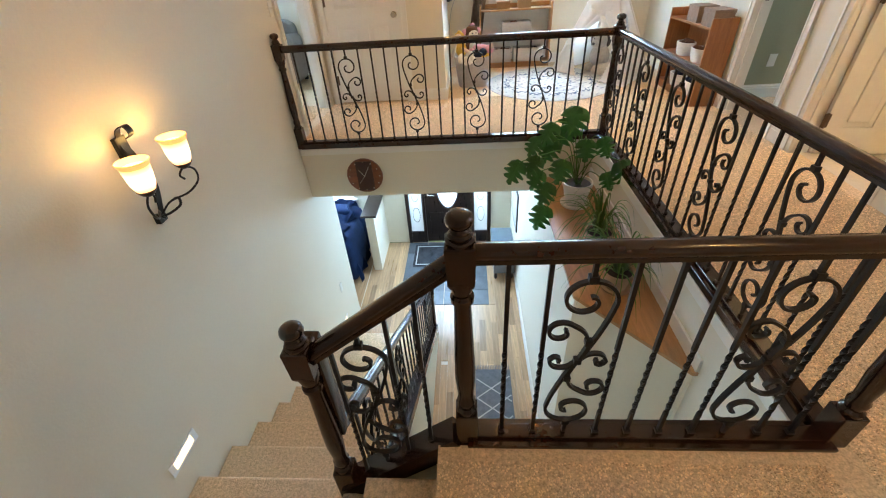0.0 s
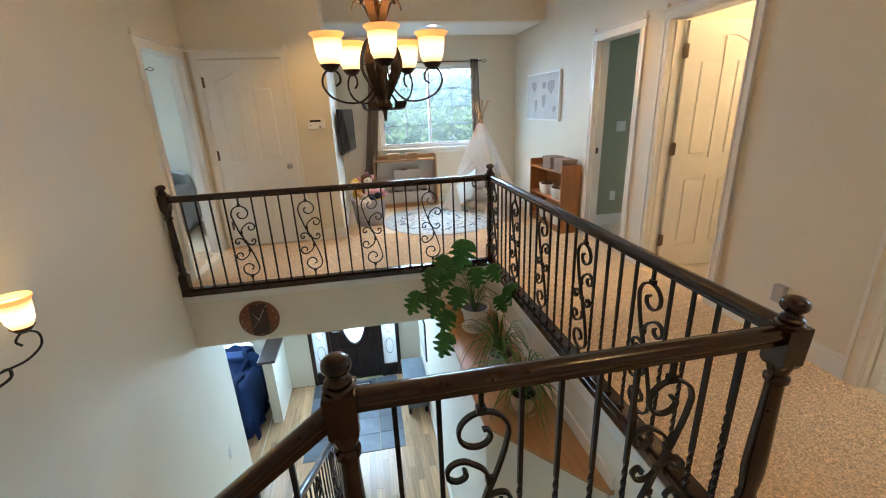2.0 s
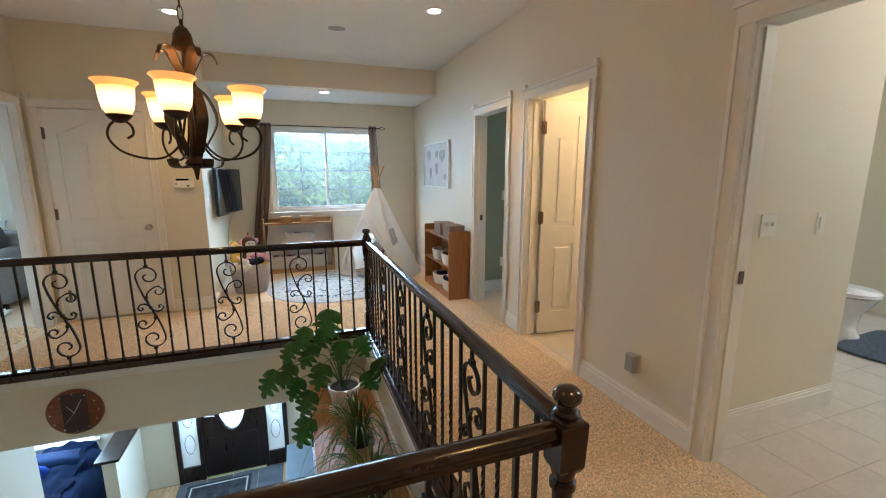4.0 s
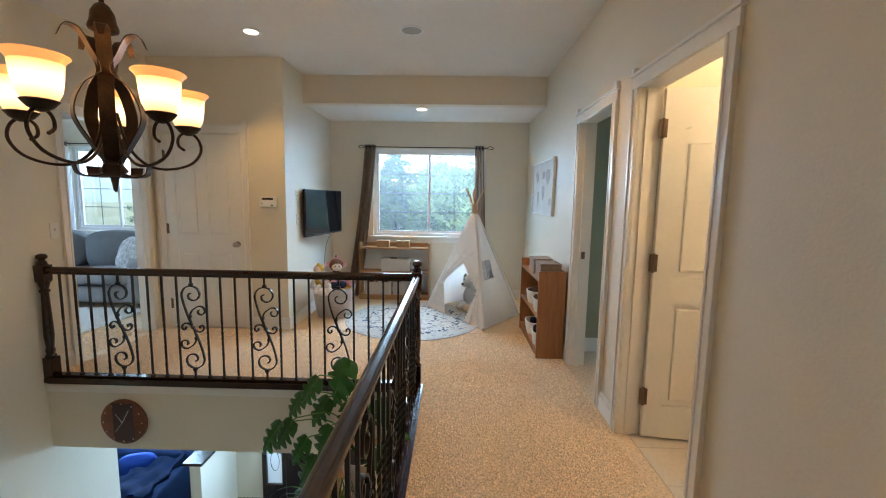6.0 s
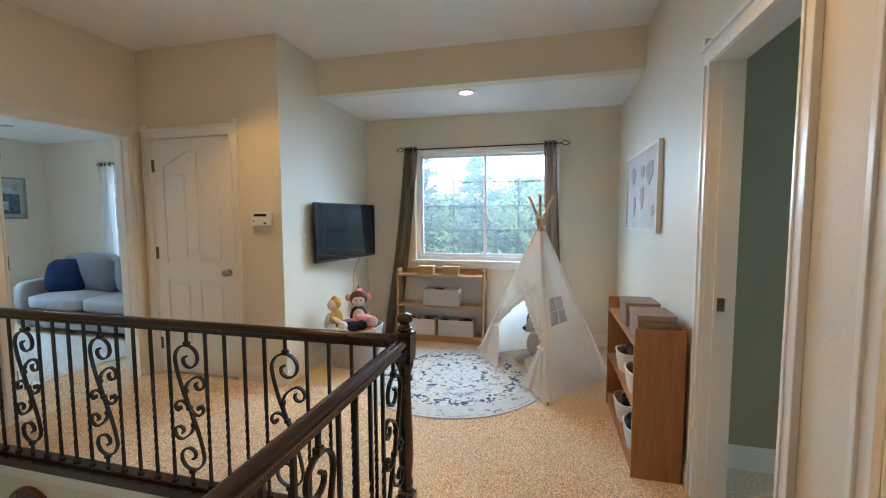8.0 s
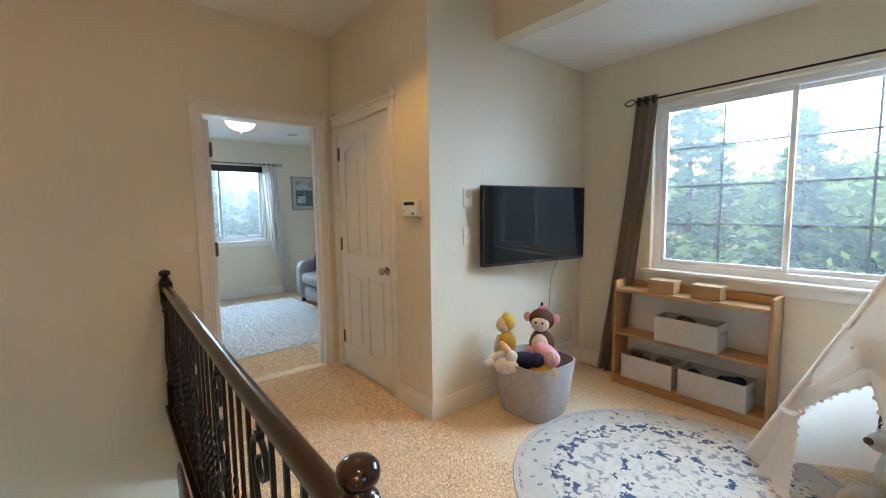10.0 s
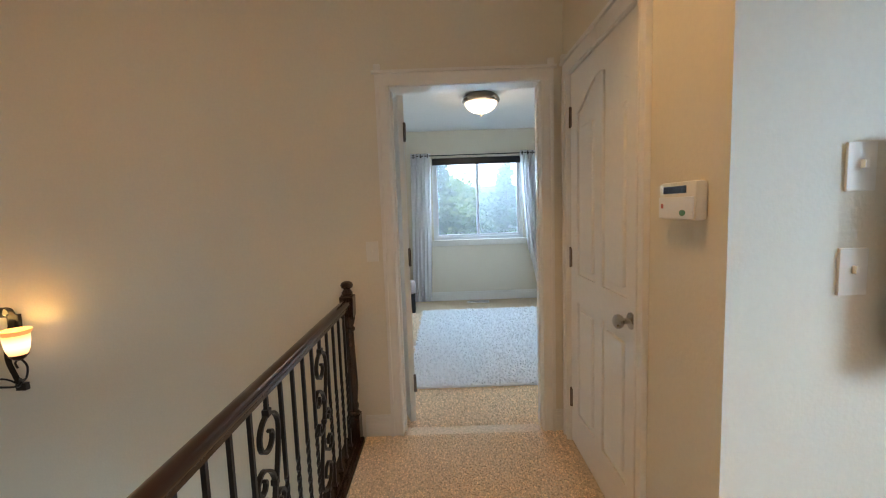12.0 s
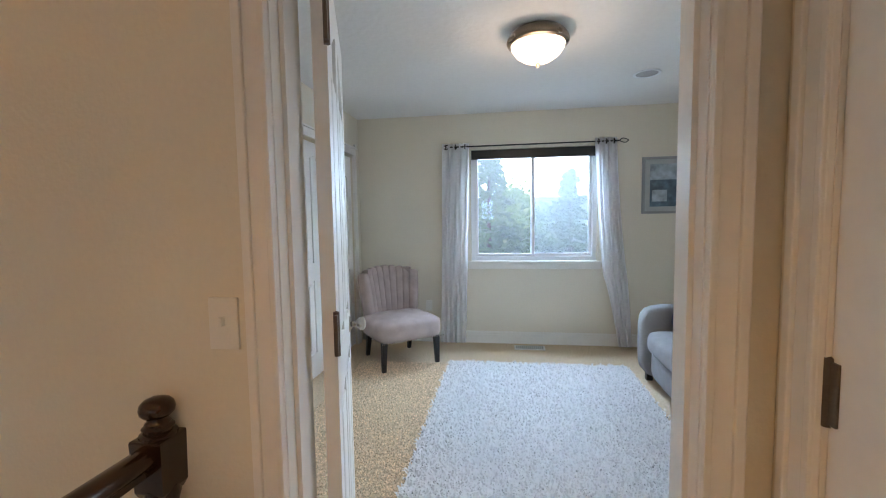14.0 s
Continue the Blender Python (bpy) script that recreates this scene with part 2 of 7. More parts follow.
def pierced(axis, at, depth, u0, u1, z0, z1, holes=()):
    """A wall from at to at + depth across its axis, with rectangular holes (u0, u1, z0, z1) through it."""
    us = sorted({u0, u1, *(min(max(h[i], u0), u1) for h in holes for i in (0, 1))})
    zs = sorted({z0, z1, *(min(max(h[i], z0), z1) for h in holes for i in (2, 3))})
    bm = bmesh.new()
    a, b = min(at, at + depth), max(at, at + depth)
    for p, q in zip(us, us[1:]):
        run = None
        for r, s in zip(zs, zs[1:]):
            c, d = (p + q) / 2, (r + s) / 2
            solid = not any(h[0] < c < h[1] and h[2] < d < h[3] for h in holes)
            if solid:
                run = (run[0], s) if run else (r, s)
            if run and (not solid or s == zs[-1]):
                box(bm, *((a, p, run[0], b, q, run[1]) if axis == "x" else (p, a, run[0], q, b, run[1])))
                run = None
    bmesh.ops.remove_doubles(bm, verts=bm.verts, dist=1e-5)
    return bm


def baseboard(x0, y0, x1, y1, side, z=0.0, h=0.13):
    """A moulded skirting from one end to the other; side is the way that it stands off the wall."""
    sx, sy = side
    bm = bmesh.new()
    for depth, a, b in ((0.016, 0.0, h - 0.035), (0.012, h - 0.035, h - 0.012), (0.007, h - 0.012, h)):
        box(bm, min(x0, x1, x0 + sx * depth), min(y0, y1, y0 + sy * depth), z + a, max(x0, x1, x0 + sx * depth), max(y0, y1, y0 + sy * depth), z + b, bevel=0.002)
    return structure("baseboard", bm, M["trim"], "cream painted moulded baseboard")


def casing(name, axis, face, side, u0, u1, top, z=0.0, w=0.07, deep=None, ear=0.02):
    """A door's moulded casing on a wall's face, with jamb lining through the wall if deep is given."""
    bm = bmesh.new()

    def slab(a0, a1, z0, z1, d0, d1, bevel=0.003):
        f0, f1 = sorted((face + side * d0, face + side * d1))
        box(bm, *((f0, a0, z0, f1, a1, z1) if axis == "x" else (a0, f0, z0, a1, f1, z1)), bevel=bevel)

    for a, b, sign in ((u0 - w, u0, 1), (u1, u1 + w, -1)):
        slab(a, b, z, top, 0.0, 0.014)
        inner = b if sign > 0 else a
        slab(min(inner - sign * 0.001, inner - sign * 0.016), max(inner - sign * 0.001, inner - sign * 0.016), z, top - 0.001, 0.002, 0.02)
        outer = a if sign > 0 else b
        slab(min(outer - sign * 0.002, outer + sign * 0.018), max(outer - sign * 0.002, outer + sign * 0.018), z, top - 0.001, 0.0, 0.023)
    slab(u0 - w - 0.004, u1 + w + 0.004, top, top + w * 0.95, 0.0, 0.017)
    slab(u0 - w - ear, u1 + w + ear, top + w * 0.95, top + w * 0.95 + 0.016, 0.0, 0.03)
    for a, b in ((u0 - w - 0.006, u0 - w + 0.03), (u1 + w - 0.03, u1 + w + 0.006)):
        slab(a, b, top + w * 0.95 + 0.0162, top + w * 0.95 + 0.05, 0.0, 0.028, bevel=0.006)
    if deep:
        for a, b in ((u0, u0 + 0.018), (u1 - 0.018, u1)):
            a, b = (u0 - 0.014, u0 + 0.003) if a == u0 else (u1 - 0.003, u1 + 0.014)
            slab(a, b, z, top + 0.01, -deep - 0.004, 0.003, bevel=0)
            mid = (a, b + 0.011) if a < u0 else (a - 0.011, b)
            slab(*mid, z, top - 0.018, -deep * 0.62, -deep * 0.28, bevel=0)
        slab(u0 + 0.003, u1 - 0.003, top - 0.003, top + 0.012, -deep - 0.004, 0.003, bevel=0)
    return structure(name, bm, M["trim"], "cream painted moulded door casing")


def door_leaf(parent, width, height, thick=0.035, name="door_panel"):
    """A six-part moulded panel door with arched upper panels, hinged at x = 0, lying along +x, centred on y = 0."""
    bm = bmesh.new()
    core = thick / 2 - 0.011
    box(bm, 0, -core, 0, width, core, height)
    st, mid = 0.105, width / 2
    rails = ((0, 0.20), (0.82, 0.97))
    for s in (-1, 1):
        def plate(pts):
            pts = pts if s > 0 else pts[::-1]
            a = [bm.verts.new((x, s * core, z)) for x, z in pts]
            b = [bm.verts.new((x, s * thick / 2, z)) for x, z in pts]
            bm.faces.new(b)
            for i in range(len(pts)):
                j = (i + 1) % len(pts)
                bm.faces.new((a[i], a[j], b[j], b[i]))
        plate([(0, 0), (st, 0), (st, height), (0, height)])
        plate([(width - st, 0), (width, 0), (width, height), (width - st, height)])
        for z0, z1 in ((0.20, 0.82), (0.97, height - 0.115)):
            plate([(mid - 0.045, z0), (mid + 0.045, z0), (mid + 0.045, z1), (mid - 0.045, z1)])
        for z0, z1 in rails:
            plate([(st, z0), (width - st, z0), (width - st, z1), (st, z1)])
        inner = width - 2 * st
        arch = [(st + inner * i / 14, height - 0.22 + 0.11 * math.sin(math.pi * i / 14) ** 1.6) for i in range(15)]
        plate([*arch, (width - st, height), (st, height)])
        for x0, x1 in ((st, mid - 0.045), (mid + 0.045, width - st)):
            for z0, z1 in ((0.20, 0.82), (0.97, height - 0.26)):
                g = 0.035
                box(bm, x0 + g, s * core - 0.012, z0 + g, x1 - g, s * core + 0.010, z1 - g, bevel=0.009)
    return part(name, bm, M["door"], parent, "white painted moulded panel door leaf")


def knob(parent, x, z, y0, side, glassy=False):
    """A door knob on a round rose."""
    m = Matrix.Translation((x, y0, z)) @ Matrix.Rotation(radians(-90 * side), 4, "X")
    ob = part("door_knob", lathe(bmesh.new(), [(0, 0), (0.032, 0), (0.032, 0.006), (0.012, 0.012), (0.011, 0.03), (0.022, 0.036), (0.028, 0.048), (0.026, 0.06), (0.016, 0.067), (0, 0.069)], 20, m=m), M["nickel"], parent, "satin nickel door knob", True)
    return ob


def hinges(parent, heights, x=0.0, y=0.0):
    for z in heights:
        bm = boxes((x - 0.022, y - 0.004, z - 0.05, x + 0.022, y + 0.004, z + 0.05), bevel=0.002)
        lathe(bm, [(0, z - 0.055), (0.008, z - 0.055), (0.008, z + 0.055), (0, z + 0.058)], 10, (x, y))
        part("hinge", bm, M["hinge"], parent, "dark bronze hinge")


def switch_plate(axis, face, side, u, z, gangs=1, rocker=False, label="ivory light switch plate", outlet=False):
    """A wall plate on a face of constant x or y."""
    t = thing("wall_outlet" if outlet else "light_switch", label + " on the wall", "outlet" if outlet else "light switch")
    w = 0.035 + 0.023 * (gangs - 1)

    def slab(a0, a1, z0, z1, d0, d1):
        f0, f1 = sorted((face + side * d0, face + side * d1))
        return boxes((f0, u + a0, z0, f1, u + a1, z1) if axis == "x" else (u + a0, f0, z0, u + a1, f1, z1), bevel=0.0015)

    part("plate", slab(-w, w, z - 0.058, z + 0.058, 0.0, 0.007), M["plastic"], t)
    for g in range(gangs):
        c = (g - (gangs - 1) / 2) * 0.046
        if outlet:
            for dz in (-0.02, 0.02):
                part("socket", slab(c - 0.016, c + 0.016, z + dz - 0.014, z + dz + 0.014, 0.0072, 0.01), M["plastic"], t)
        elif rocker:
            part("rocker", slab(c - 0.016, c + 0.016, z - 0.033, z + 0.033, 0.0072, 0.012), M["plastic"], t)
        else:
            part("toggle", slab(c - 0.005, c + 0.005, z - 0.004, z + 0.016, 0.0072, 0.02), M["plastic"], t)
    return t

# ---- the setting ----
XW, XE, XT, YC, YN, YS = -1.0, 3.13, 0.378, 5.93, 7.56, -0.4
HIGH, LOW, BED, YB = 2.78, 2.47, 2.44, 6.62
DOWN = -2.75
X_RAIL, Y_NEAR, Y_FAR = 1.845, 1.75, 4.668

# upper floor
structure("floor", boxes((0.50, YS, -0.28, XE + 0.06, 1.705, 0), (1.85, 1.705, -0.28, XE + 0.06, 4.73, 0), (XW + 0.002, 4.73, -0.28, XE + 0.06, YN, 0), (XW - 0.06, 4.957, -0.27, XW + 0.002, 5.798, 0)), M["carpet"], "beige speckled cut-pile carpet")
structure("floor_bedroom", boxes((-4.70, 3.10, -0.28, XW - 0.06, 7.52, 0)), M["carpet"], "beige speckled cut-pile carpet")

# walls of the hall and loft
structure("wall_west", pierced("x", XW, -0.12, YS, 7.5, DOWN, HIGH, [(4.955, 5.80, -0.28, 2.04), (5.23, 7.0, DOWN, -0.33)]), M["wall"], "cream painted drywall")
structure("wall_closet", pierced("y", YC, 0.10, XW, XT, 0, HIGH, [(-0.885, -0.075, 0, 2.04)]), M["wall"], "cream painted drywall")
structure("wall_television", pierced("x", XT, -0.10, YC + 0.10, YN, 0, HIGH), M["wall"], "cream painted drywall")
structure("wall_north", pierced("y", YN, 0.14, XT - 0.10, XE + 0.12, -0.28, HIGH, [(0.97, 2.545, 0.88, 2.10)]), M["wall"], "cream painted drywall")
structure("wall_east", pierced("x", XE, 0.12, YS, YN, -0.28, HIGH, [(1.42, 2.30, -0.28, 2.06), (3.345, 4.09, -0.28, 2.04), (4.46, 5.15, -0.28, 2.04)]), M["wall"], "cream painted drywall")
structure("wall_south", boxes((XW - 0.12, YS - 0.12, DOWN, XE + 0.12, YS, HIGH)), M["wall"], "cream painted drywall")
structure("wall_closet_back", boxes((XW, 6.6, 0, XT - 0.1, 6.66, HIGH)), M["wall"], "cream painted drywall")

# ceilings
structure("ceiling", boxes((XW - 0.12, YS - 0.12, HIGH, XE + 0.12, YB, HIGH + 0.1)), M["ceiling"], "white textured ceiling")
structure("ceiling_loft", boxes((XT, YB, LOW, XE, YN, LOW + 0.08)), M["ceiling"], "white textured lower ceiling")
structure("beam", boxes((XT, YB - 0.12, LOW, XE, YB - 0.002, HIGH)), M["wall"], "cream painted drop beam")

# edges of the stairwell
structure("wall_clock", boxes((XW, 4.648, -0.565, X_RAIL - 0.045, 4.84, -0.036)), M["wall"], "cream painted header wall above the entry")
structure("trim_fascia", boxes((XW, 4.633, -0.105, X_RAIL - 0.06, 4.648, -0.036), bevel=0.003), M["trim"], "cream trim under the balustrade")
structure("wall_landing", boxes((0.57, 1.70, DOWN, X_RAIL - 0.045, 1.785, -0.036)), M["wall"], "cream painted drywall")
structure("wall_stairwell_east", boxes((X_RAIL - 0.045, 1.70, DOWN, X_RAIL + 0.03, 4.84, -0.036)), M["wall"], "cream painted drywall")
structure("trim_stairwell", boxes((X_RAIL - 0.06, 1.79, -0.105, X_RAIL - 0.045, 4.633, -0.036), bevel=0.003), M["trim"], "cream trim under the balustrade")

# lower storey
structure("wall_entry", prism(bmesh.new(), [(1.30, 6.93), (1.30, 2.95), (1.78, 2.36), (1.80, 2.36), (1.80, 6.93)], DOWN, -0.445), M["wall"], "cream painted drywall with a splayed corner")
structure("wall_front", pierced("y", 6.93, 0.14, -4.0, 1.80, DOWN, -0.28, [(-0.45, 0.97, DOWN, -0.66), (-2.6, -1.30, -1.85, -0.72)]), M["wall"], "cream painted drywall")
structure("wall_front_room", boxes((-4.12, 2.9, DOWN, -4.0, 7.07, -0.28), (-4.0, 2.9, DOWN, -1.12, 3.0, -0.28)), M["wall"], "cream painted drywall")
structure("ceiling_entry", boxes((-4.0, 4.84, -0.36, 1.30, 6.93, -0.285), (-4.0, 3.0, -0.36, XW - 0.12, 4.84, -0.285)), M["ceiling"], "white textured ceiling")
structure("ledge", prism(bmesh.new(), [(1.285, 4.72), (1.285, 2.94), (1.775, 2.335), (1.80, 2.335), (1.80, 4.72)], -0.443, -0.42), M["oak"], "honey oak plant ledge")
structure("ledge_upstand", boxes((1.785, 2.34, -0.42, 1.80, 4.72, -0.33), bevel=0.003), M["trim"], "cream trim along the plant ledge")
structure("floor_entry", boxes((-4.0, -0.5, DOWN - 0.1, 1.80, 6.93, DOWN - 0.012)), M["wall"], "floor under the planks")

# baseboards
baseboard(XW, 4.73, XW, 4.885, (1, 0))
baseboard(XW, 5.87, XW, YC, (1, 0))
baseboard(-0.005, YC, XT + 0.016, YC, (0, -1))
baseboard(XT, YC, XT, YN, (1, 0))
baseboard(XT, YN, XE, YN, (0, -1))
baseboard(XE, 5.22, XE, YN, (-1, 0))
baseboard(XE, 4.16, XE, 4.39, (-1, 0))
baseboard(XE, 2.386, XE, 3.275, (-1, 0))
baseboard(XE, YS, XE, 1.35, (-1, 0))
baseboard(-4.60, 3.86, -4.60, 7.5, (1, 0))
baseboard(-4.60, 7.5, XW - 0.12, 7.5, (0, -1))
baseboard(XW - 0.12, 5.85, XW - 0.12, 7.5, (-1, 0))
baseboard(1.30, 2.95, 1.30, 6.93, (-1, 0), DOWN)

# bedroom shell
structure("wall_bedroom_west", pierced("x", -4.60, -0.14, 3.74, 7.64, -0.28, BED, [(5.09, 6.39, 0.89, 2.065)]), M["wall"], "cream painted drywall")
structure("wall_bedroom_north", pierced("y", 7.5, 0.14, -4.60, XW - 0.12, -0.28, BED, [(-3.32, -2.09, 0.89, 2.08)]), M["wall"], "cream painted drywall")
structure("wall_bedroom_south", pierced("y", 3.86, -0.12, -4.60, XW - 0.12, -0.28, BED, [(-4.40, -3.20, -0.28, 2.03), (-2.95, -1.75, -0.28, 2.03)]), M["wall"], "cream painted drywall")
structure("ceiling_bedroom", boxes((-4.82, 3.74, BED, XW - 0.12, 7.64, BED + 0.1)), M["ceiling"], "white knockdown-textured ceiling")

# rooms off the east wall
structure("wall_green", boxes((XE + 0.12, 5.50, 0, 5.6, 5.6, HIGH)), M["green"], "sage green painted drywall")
# pierced for the assumed window, which stays out of view
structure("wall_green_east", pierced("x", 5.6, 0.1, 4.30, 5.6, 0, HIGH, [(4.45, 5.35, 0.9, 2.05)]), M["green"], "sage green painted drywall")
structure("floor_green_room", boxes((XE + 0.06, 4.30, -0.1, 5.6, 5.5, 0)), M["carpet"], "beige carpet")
structure("wall_shared", boxes((XE + 0.12, 4.24, 0, 5.6, 4.30, HIGH), (5.6, 3.85, 0, 5.7, 4.298, HIGH)), M["wall"], "cream painted drywall")
structure("wall_bath", boxes((3.25, 2.43, 0, 4.36, 2.57, 2.78)), M["wall"], "cream painted drywall")
structure("wall_bath", boxes((6.9, 0.6, 0, 7, 4.2, 2.78)), M["wall"], "cream painted drywall")
structure("wall_bath", boxes((3.25, 0.6, 0, 6.9, 0.7, 2.78)), M["wall"], "cream painted drywall")
structure("wall_bath", boxes((4.36, 2.57, 0, 4.46, 4.2, 2.78)), M["wall"], "cream painted drywall")
structure("wall_bath", boxes((4.46, 3.75, 0, 6.9, 3.85, 2.78)), M["wall"], "cream painted drywall")
structure("ceiling_side_rooms", boxes((XE + 0.12, 0.6, HIGH, 7.0, 5.7, HIGH + 0.1)), M["ceiling"], "white textured ceiling")
baseboard(XE + 0.12, 5.50, 5.6, 5.50, (0, -1))
baseboard(XE + 0.12, 2.43, 4.36, 2.43, (0, -1), h=0.14)
baseboard(4.46, 3.75, 6.9, 3.75, (0, -1))

# casings
casing("trim_bedroom_door", "x", XW, 1, 4.955, 5.80, 2.04, deep=0.12)
casing("trim_closet_door", "y", YC, -1, -0.885, -0.075, 2.04, deep=0.10)
casing("trim_near_door", "x", XE, -1, 3.345, 4.09, 2.04, deep=0.12)
casing("trim_far_door", "x", XE, -1, 4.46, 5.15, 2.04, deep=0.12)
casing("trim_bath_door", "x", XE, -1, 1.42, 2.30, 2.06, deep=0.12, w=0.085)
casing("trim_wardrobe", "y", 3.86, 1, -4.40, -3.20, 2.03)
casing("trim_wardrobe", "y", 3.86, 1, -2.95, -1.75, 2.03)
structure("floor_side_rooms", boxes((XE + 0.06, 0.6, -0.12, 6.95, 4.24, -0.006)), M["grout"], "cream tile grout bed")
# unseen back and top behind the wardrobe doors, added to keep the sun out
structure("wall_wardrobe", boxes((-4.7, 3.10, -0.28, XW - 0.12, 3.16, LOW + 0.05)), M["wall"], "cream painted drywall")
structure("ceiling_wardrobe", boxes((-4.82, 3.10, LOW + 0.1, XW - 0.12, 3.9, LOW + 0.2)), M["ceiling"], "white ceiling")

# ---- stairs ----
RISE, RUN, NOSE = 2.75 / 16, 0.287, 2.04
stairs = structure("stairs", boxes((XW + 0.002, 1.8, DOWN, 0.10, 2.0, DOWN + 0.2)), M["carpet"], "carpeted winding staircase")


def tread(points, top, drop=0.42):
    n = round(-top / RISE)
    top += 0.03 if n < 4 else max(0.0, min(0.05, 0.05 - 0.013 * (n - 6)))
    bm = prism(bmesh.new(), points, top - drop, top)
    edges = [e for e in bm.edges if all(v.co.z > top - 1e-4 for v in e.verts)]
    bmesh.ops.bevel(bm, geom=edges, offset=0.022, segments=3, affect="EDGES", profile=0.6)
    return part("step", bm, M["carpet"], stairs, "", True)


PIVOT = (0.10, 1.70)
tread([(0.22, YS), (0.53, YS), (0.53, 1.66), (0.22, 1.66)], -RISE)
spokes = [(0.22, YS), (-0.36, YS), (-0.99, 0.20), (-0.99, 1.05), (-0.99, 1.755)]
for k in range(1, 5):
    a, b = spokes[k - 1], spokes[k]
    pts = [PIVOT if k > 1 else (0.22, 1.66), a, b] if k > 1 else [(0.22, 1.66), (0.22, YS), b, PIVOT]
    if k == 2:
        pts = [PIVOT, a, (-0.99, YS), b]
    tread(pts, -RISE * (k + 1), 0.5)
for k in range(6, 16):
    y1 = NOSE + (k - 6) * RUN
    tread([(XW + 0.003, y1 - RUN - 0.02), (0.08, y1 - RUN - 0.02), (0.08, y1), (XW + 0.003, y1)], -RISE * k, 0.5)


def nosing(y):
    return -RISE * 6 - (y - NOSE) * RISE / RUN


bm = bmesh.new()
for x in (0.08, 0.17):
    for y in (1.72, 4.70):
        bm.verts.new((x, y, DOWN))
        bm.verts.new((x, y, max(nosing(y) + 0.02, DOWN + 0.1)))
bmesh.ops.convex_hull(bm, input=bm.verts)
structure("wall_stair", bm, M["wall"], "cream painted wall under the stair balustrade")
bm = bmesh.new()
for y in (1.72, 1.77):
    for x, z in ((0.57, -0.035), (0.10, -0.38), (0.57, DOWN), (0.10, DOWN)):
        bm.verts.new((x, y, z))
bmesh.ops.convex_hull(bm, input=bm.verts)
structure("wall_winder", bm, M["wall"], "cream painted wall under the upper stair rail")


# ---- balustrade ----
def newel(parent, at, height=0.955, base=0.0):
    """A turned post: shaft between two square blocks, with a flattened ball on a collar."""
    h, k = height, 0.83
    m = Matrix.Diagonal((k, k, 1, 1))
    bm = lathe(bmesh.new(), [(0.030, 0.150), (0.043, 0.160), (0.043, 0.172), (0.031, 0.182), (0.036, 0.20), (0.038, 0.215), (0.030, 0.235), (0.034, 0.27), (0.040, 0.33), (0.038, 0.42), (0.033, 0.54), (0.030, 0.62), (0.030, 0.66), (0.040, 0.668), (0.040, 0.682), (0.030, 0.69), (0.045, 0.735), (0.044, h - 0.2)], 24, m=m)
    post = part("newel_post", bm, M["wood_dark"], parent, "turned dark wood post with a ball top", True)
    post.location = at
    part("base_block", box(bmesh.new(), -0.045 * k, -0.045 * k, base, 0.045 * k, 0.045 * k, 0.158, bevel=0.004), M["wood_dark"], post)
    part("plinth", box(bmesh.new(), -0.050 * k, -0.050 * k, base - 0.001, 0.050 * k, 0.050 * k, base + 0.03, bevel=0.003), M["wood_dark"], post)
    bm = box(bmesh.new(), -0.047 * k, -0.047 * k, h - 0.225, 0.047 * k, 0.047 * k, h - 0.085)
    for v in bm.verts:
        if v.co.z < h - 0.15:
            v.co.x, v.co.y = v.co.x * 0.9, v.co.y * 0.9
    low = [e for e in bm.edges if all(v.co.z < h - 0.15 for v in e.verts)]
    bmesh.ops.bevel(bm, geom=low, offset=0.02, segments=2, affect="EDGES", profile=0.5)
    bmesh.ops.bevel(bm, geom=[e for e in bm.edges if all(v.co.z > h - 0.1 for v in e.verts)], offset=0.006, segments=2, affect="EDGES", profile=0.6)
    part("top_block", bm, M["wood_dark"], post)
    part("ball_top", lathe(bmesh.new(), [(0.046, h - 0.088), (0.045, h - 0.080), (0.036, h - 0.076), (0.038, h - 0.070), (0.039, h - 0.066), (0.031, h - 0.060), (0.031, h - 0.056), (0.024, h - 0.050), (0.023, h - 0.045), (0.034, h - 0.041), (0.041, h - 0.034), (0.043, h - 0.025), (0.040, h - 0.014), (0.031, h - 0.006), (0.016, h - 0.001), (0, h)], 24, m=m), M["wood_dark"], post, "", True)
    return post


def twisted_bar(z0, z1, s=0.0125):
    """A square iron baluster, twisted between a fifth and a half of its height."""
    bm = bmesh.new()
    rings = []
    a, b = z0 + 0.14 * (z1 - z0), z0 + 0.56 * (z1 - z0)
    steps = [z0, a, *(a + (b - a) * i / 24 for i in range(1, 25)), z1]
    for z in steps:
        turn = 0 if z <= a else min(1, (z - a) / (b - a)) * math.pi * 4
        rings.append([bm.verts.new((s * 0.707 * math.cos(turn + math.pi / 4 + q * math.pi / 2), s * 0.707 * math.sin(turn + math.pi / 4 + q * math.pi / 2), z)) for q in range(4)])
    for p, q in zip(rings, rings[1:]):
        for j in range(4):
            bm.faces.new((p[j], p[(j + 1) % 4], q[(j + 1) % 4], q[j]))
    box(bm, -0.011, -0.011, z0, 0.011, 0.011, z0 + 0.016)
    return bm


def curl(cx, cz, r0, r1, a0, a1, n=26, p=1.0):
    """A spiral round (cx, cz) from radius r0 to r1 and angle a0 to a1 in degrees."""
    return [(cx + (r0 + (r1 - r0) * (i / n) ** p) * math.cos(radians(a0 + (a1 - a0) * i / n)), 0, cz + (r0 + (r1 - r0) * (i / n) ** p) * math.sin(radians(a0 + (a1 - a0) * i / n))) for i in range(n + 1)]


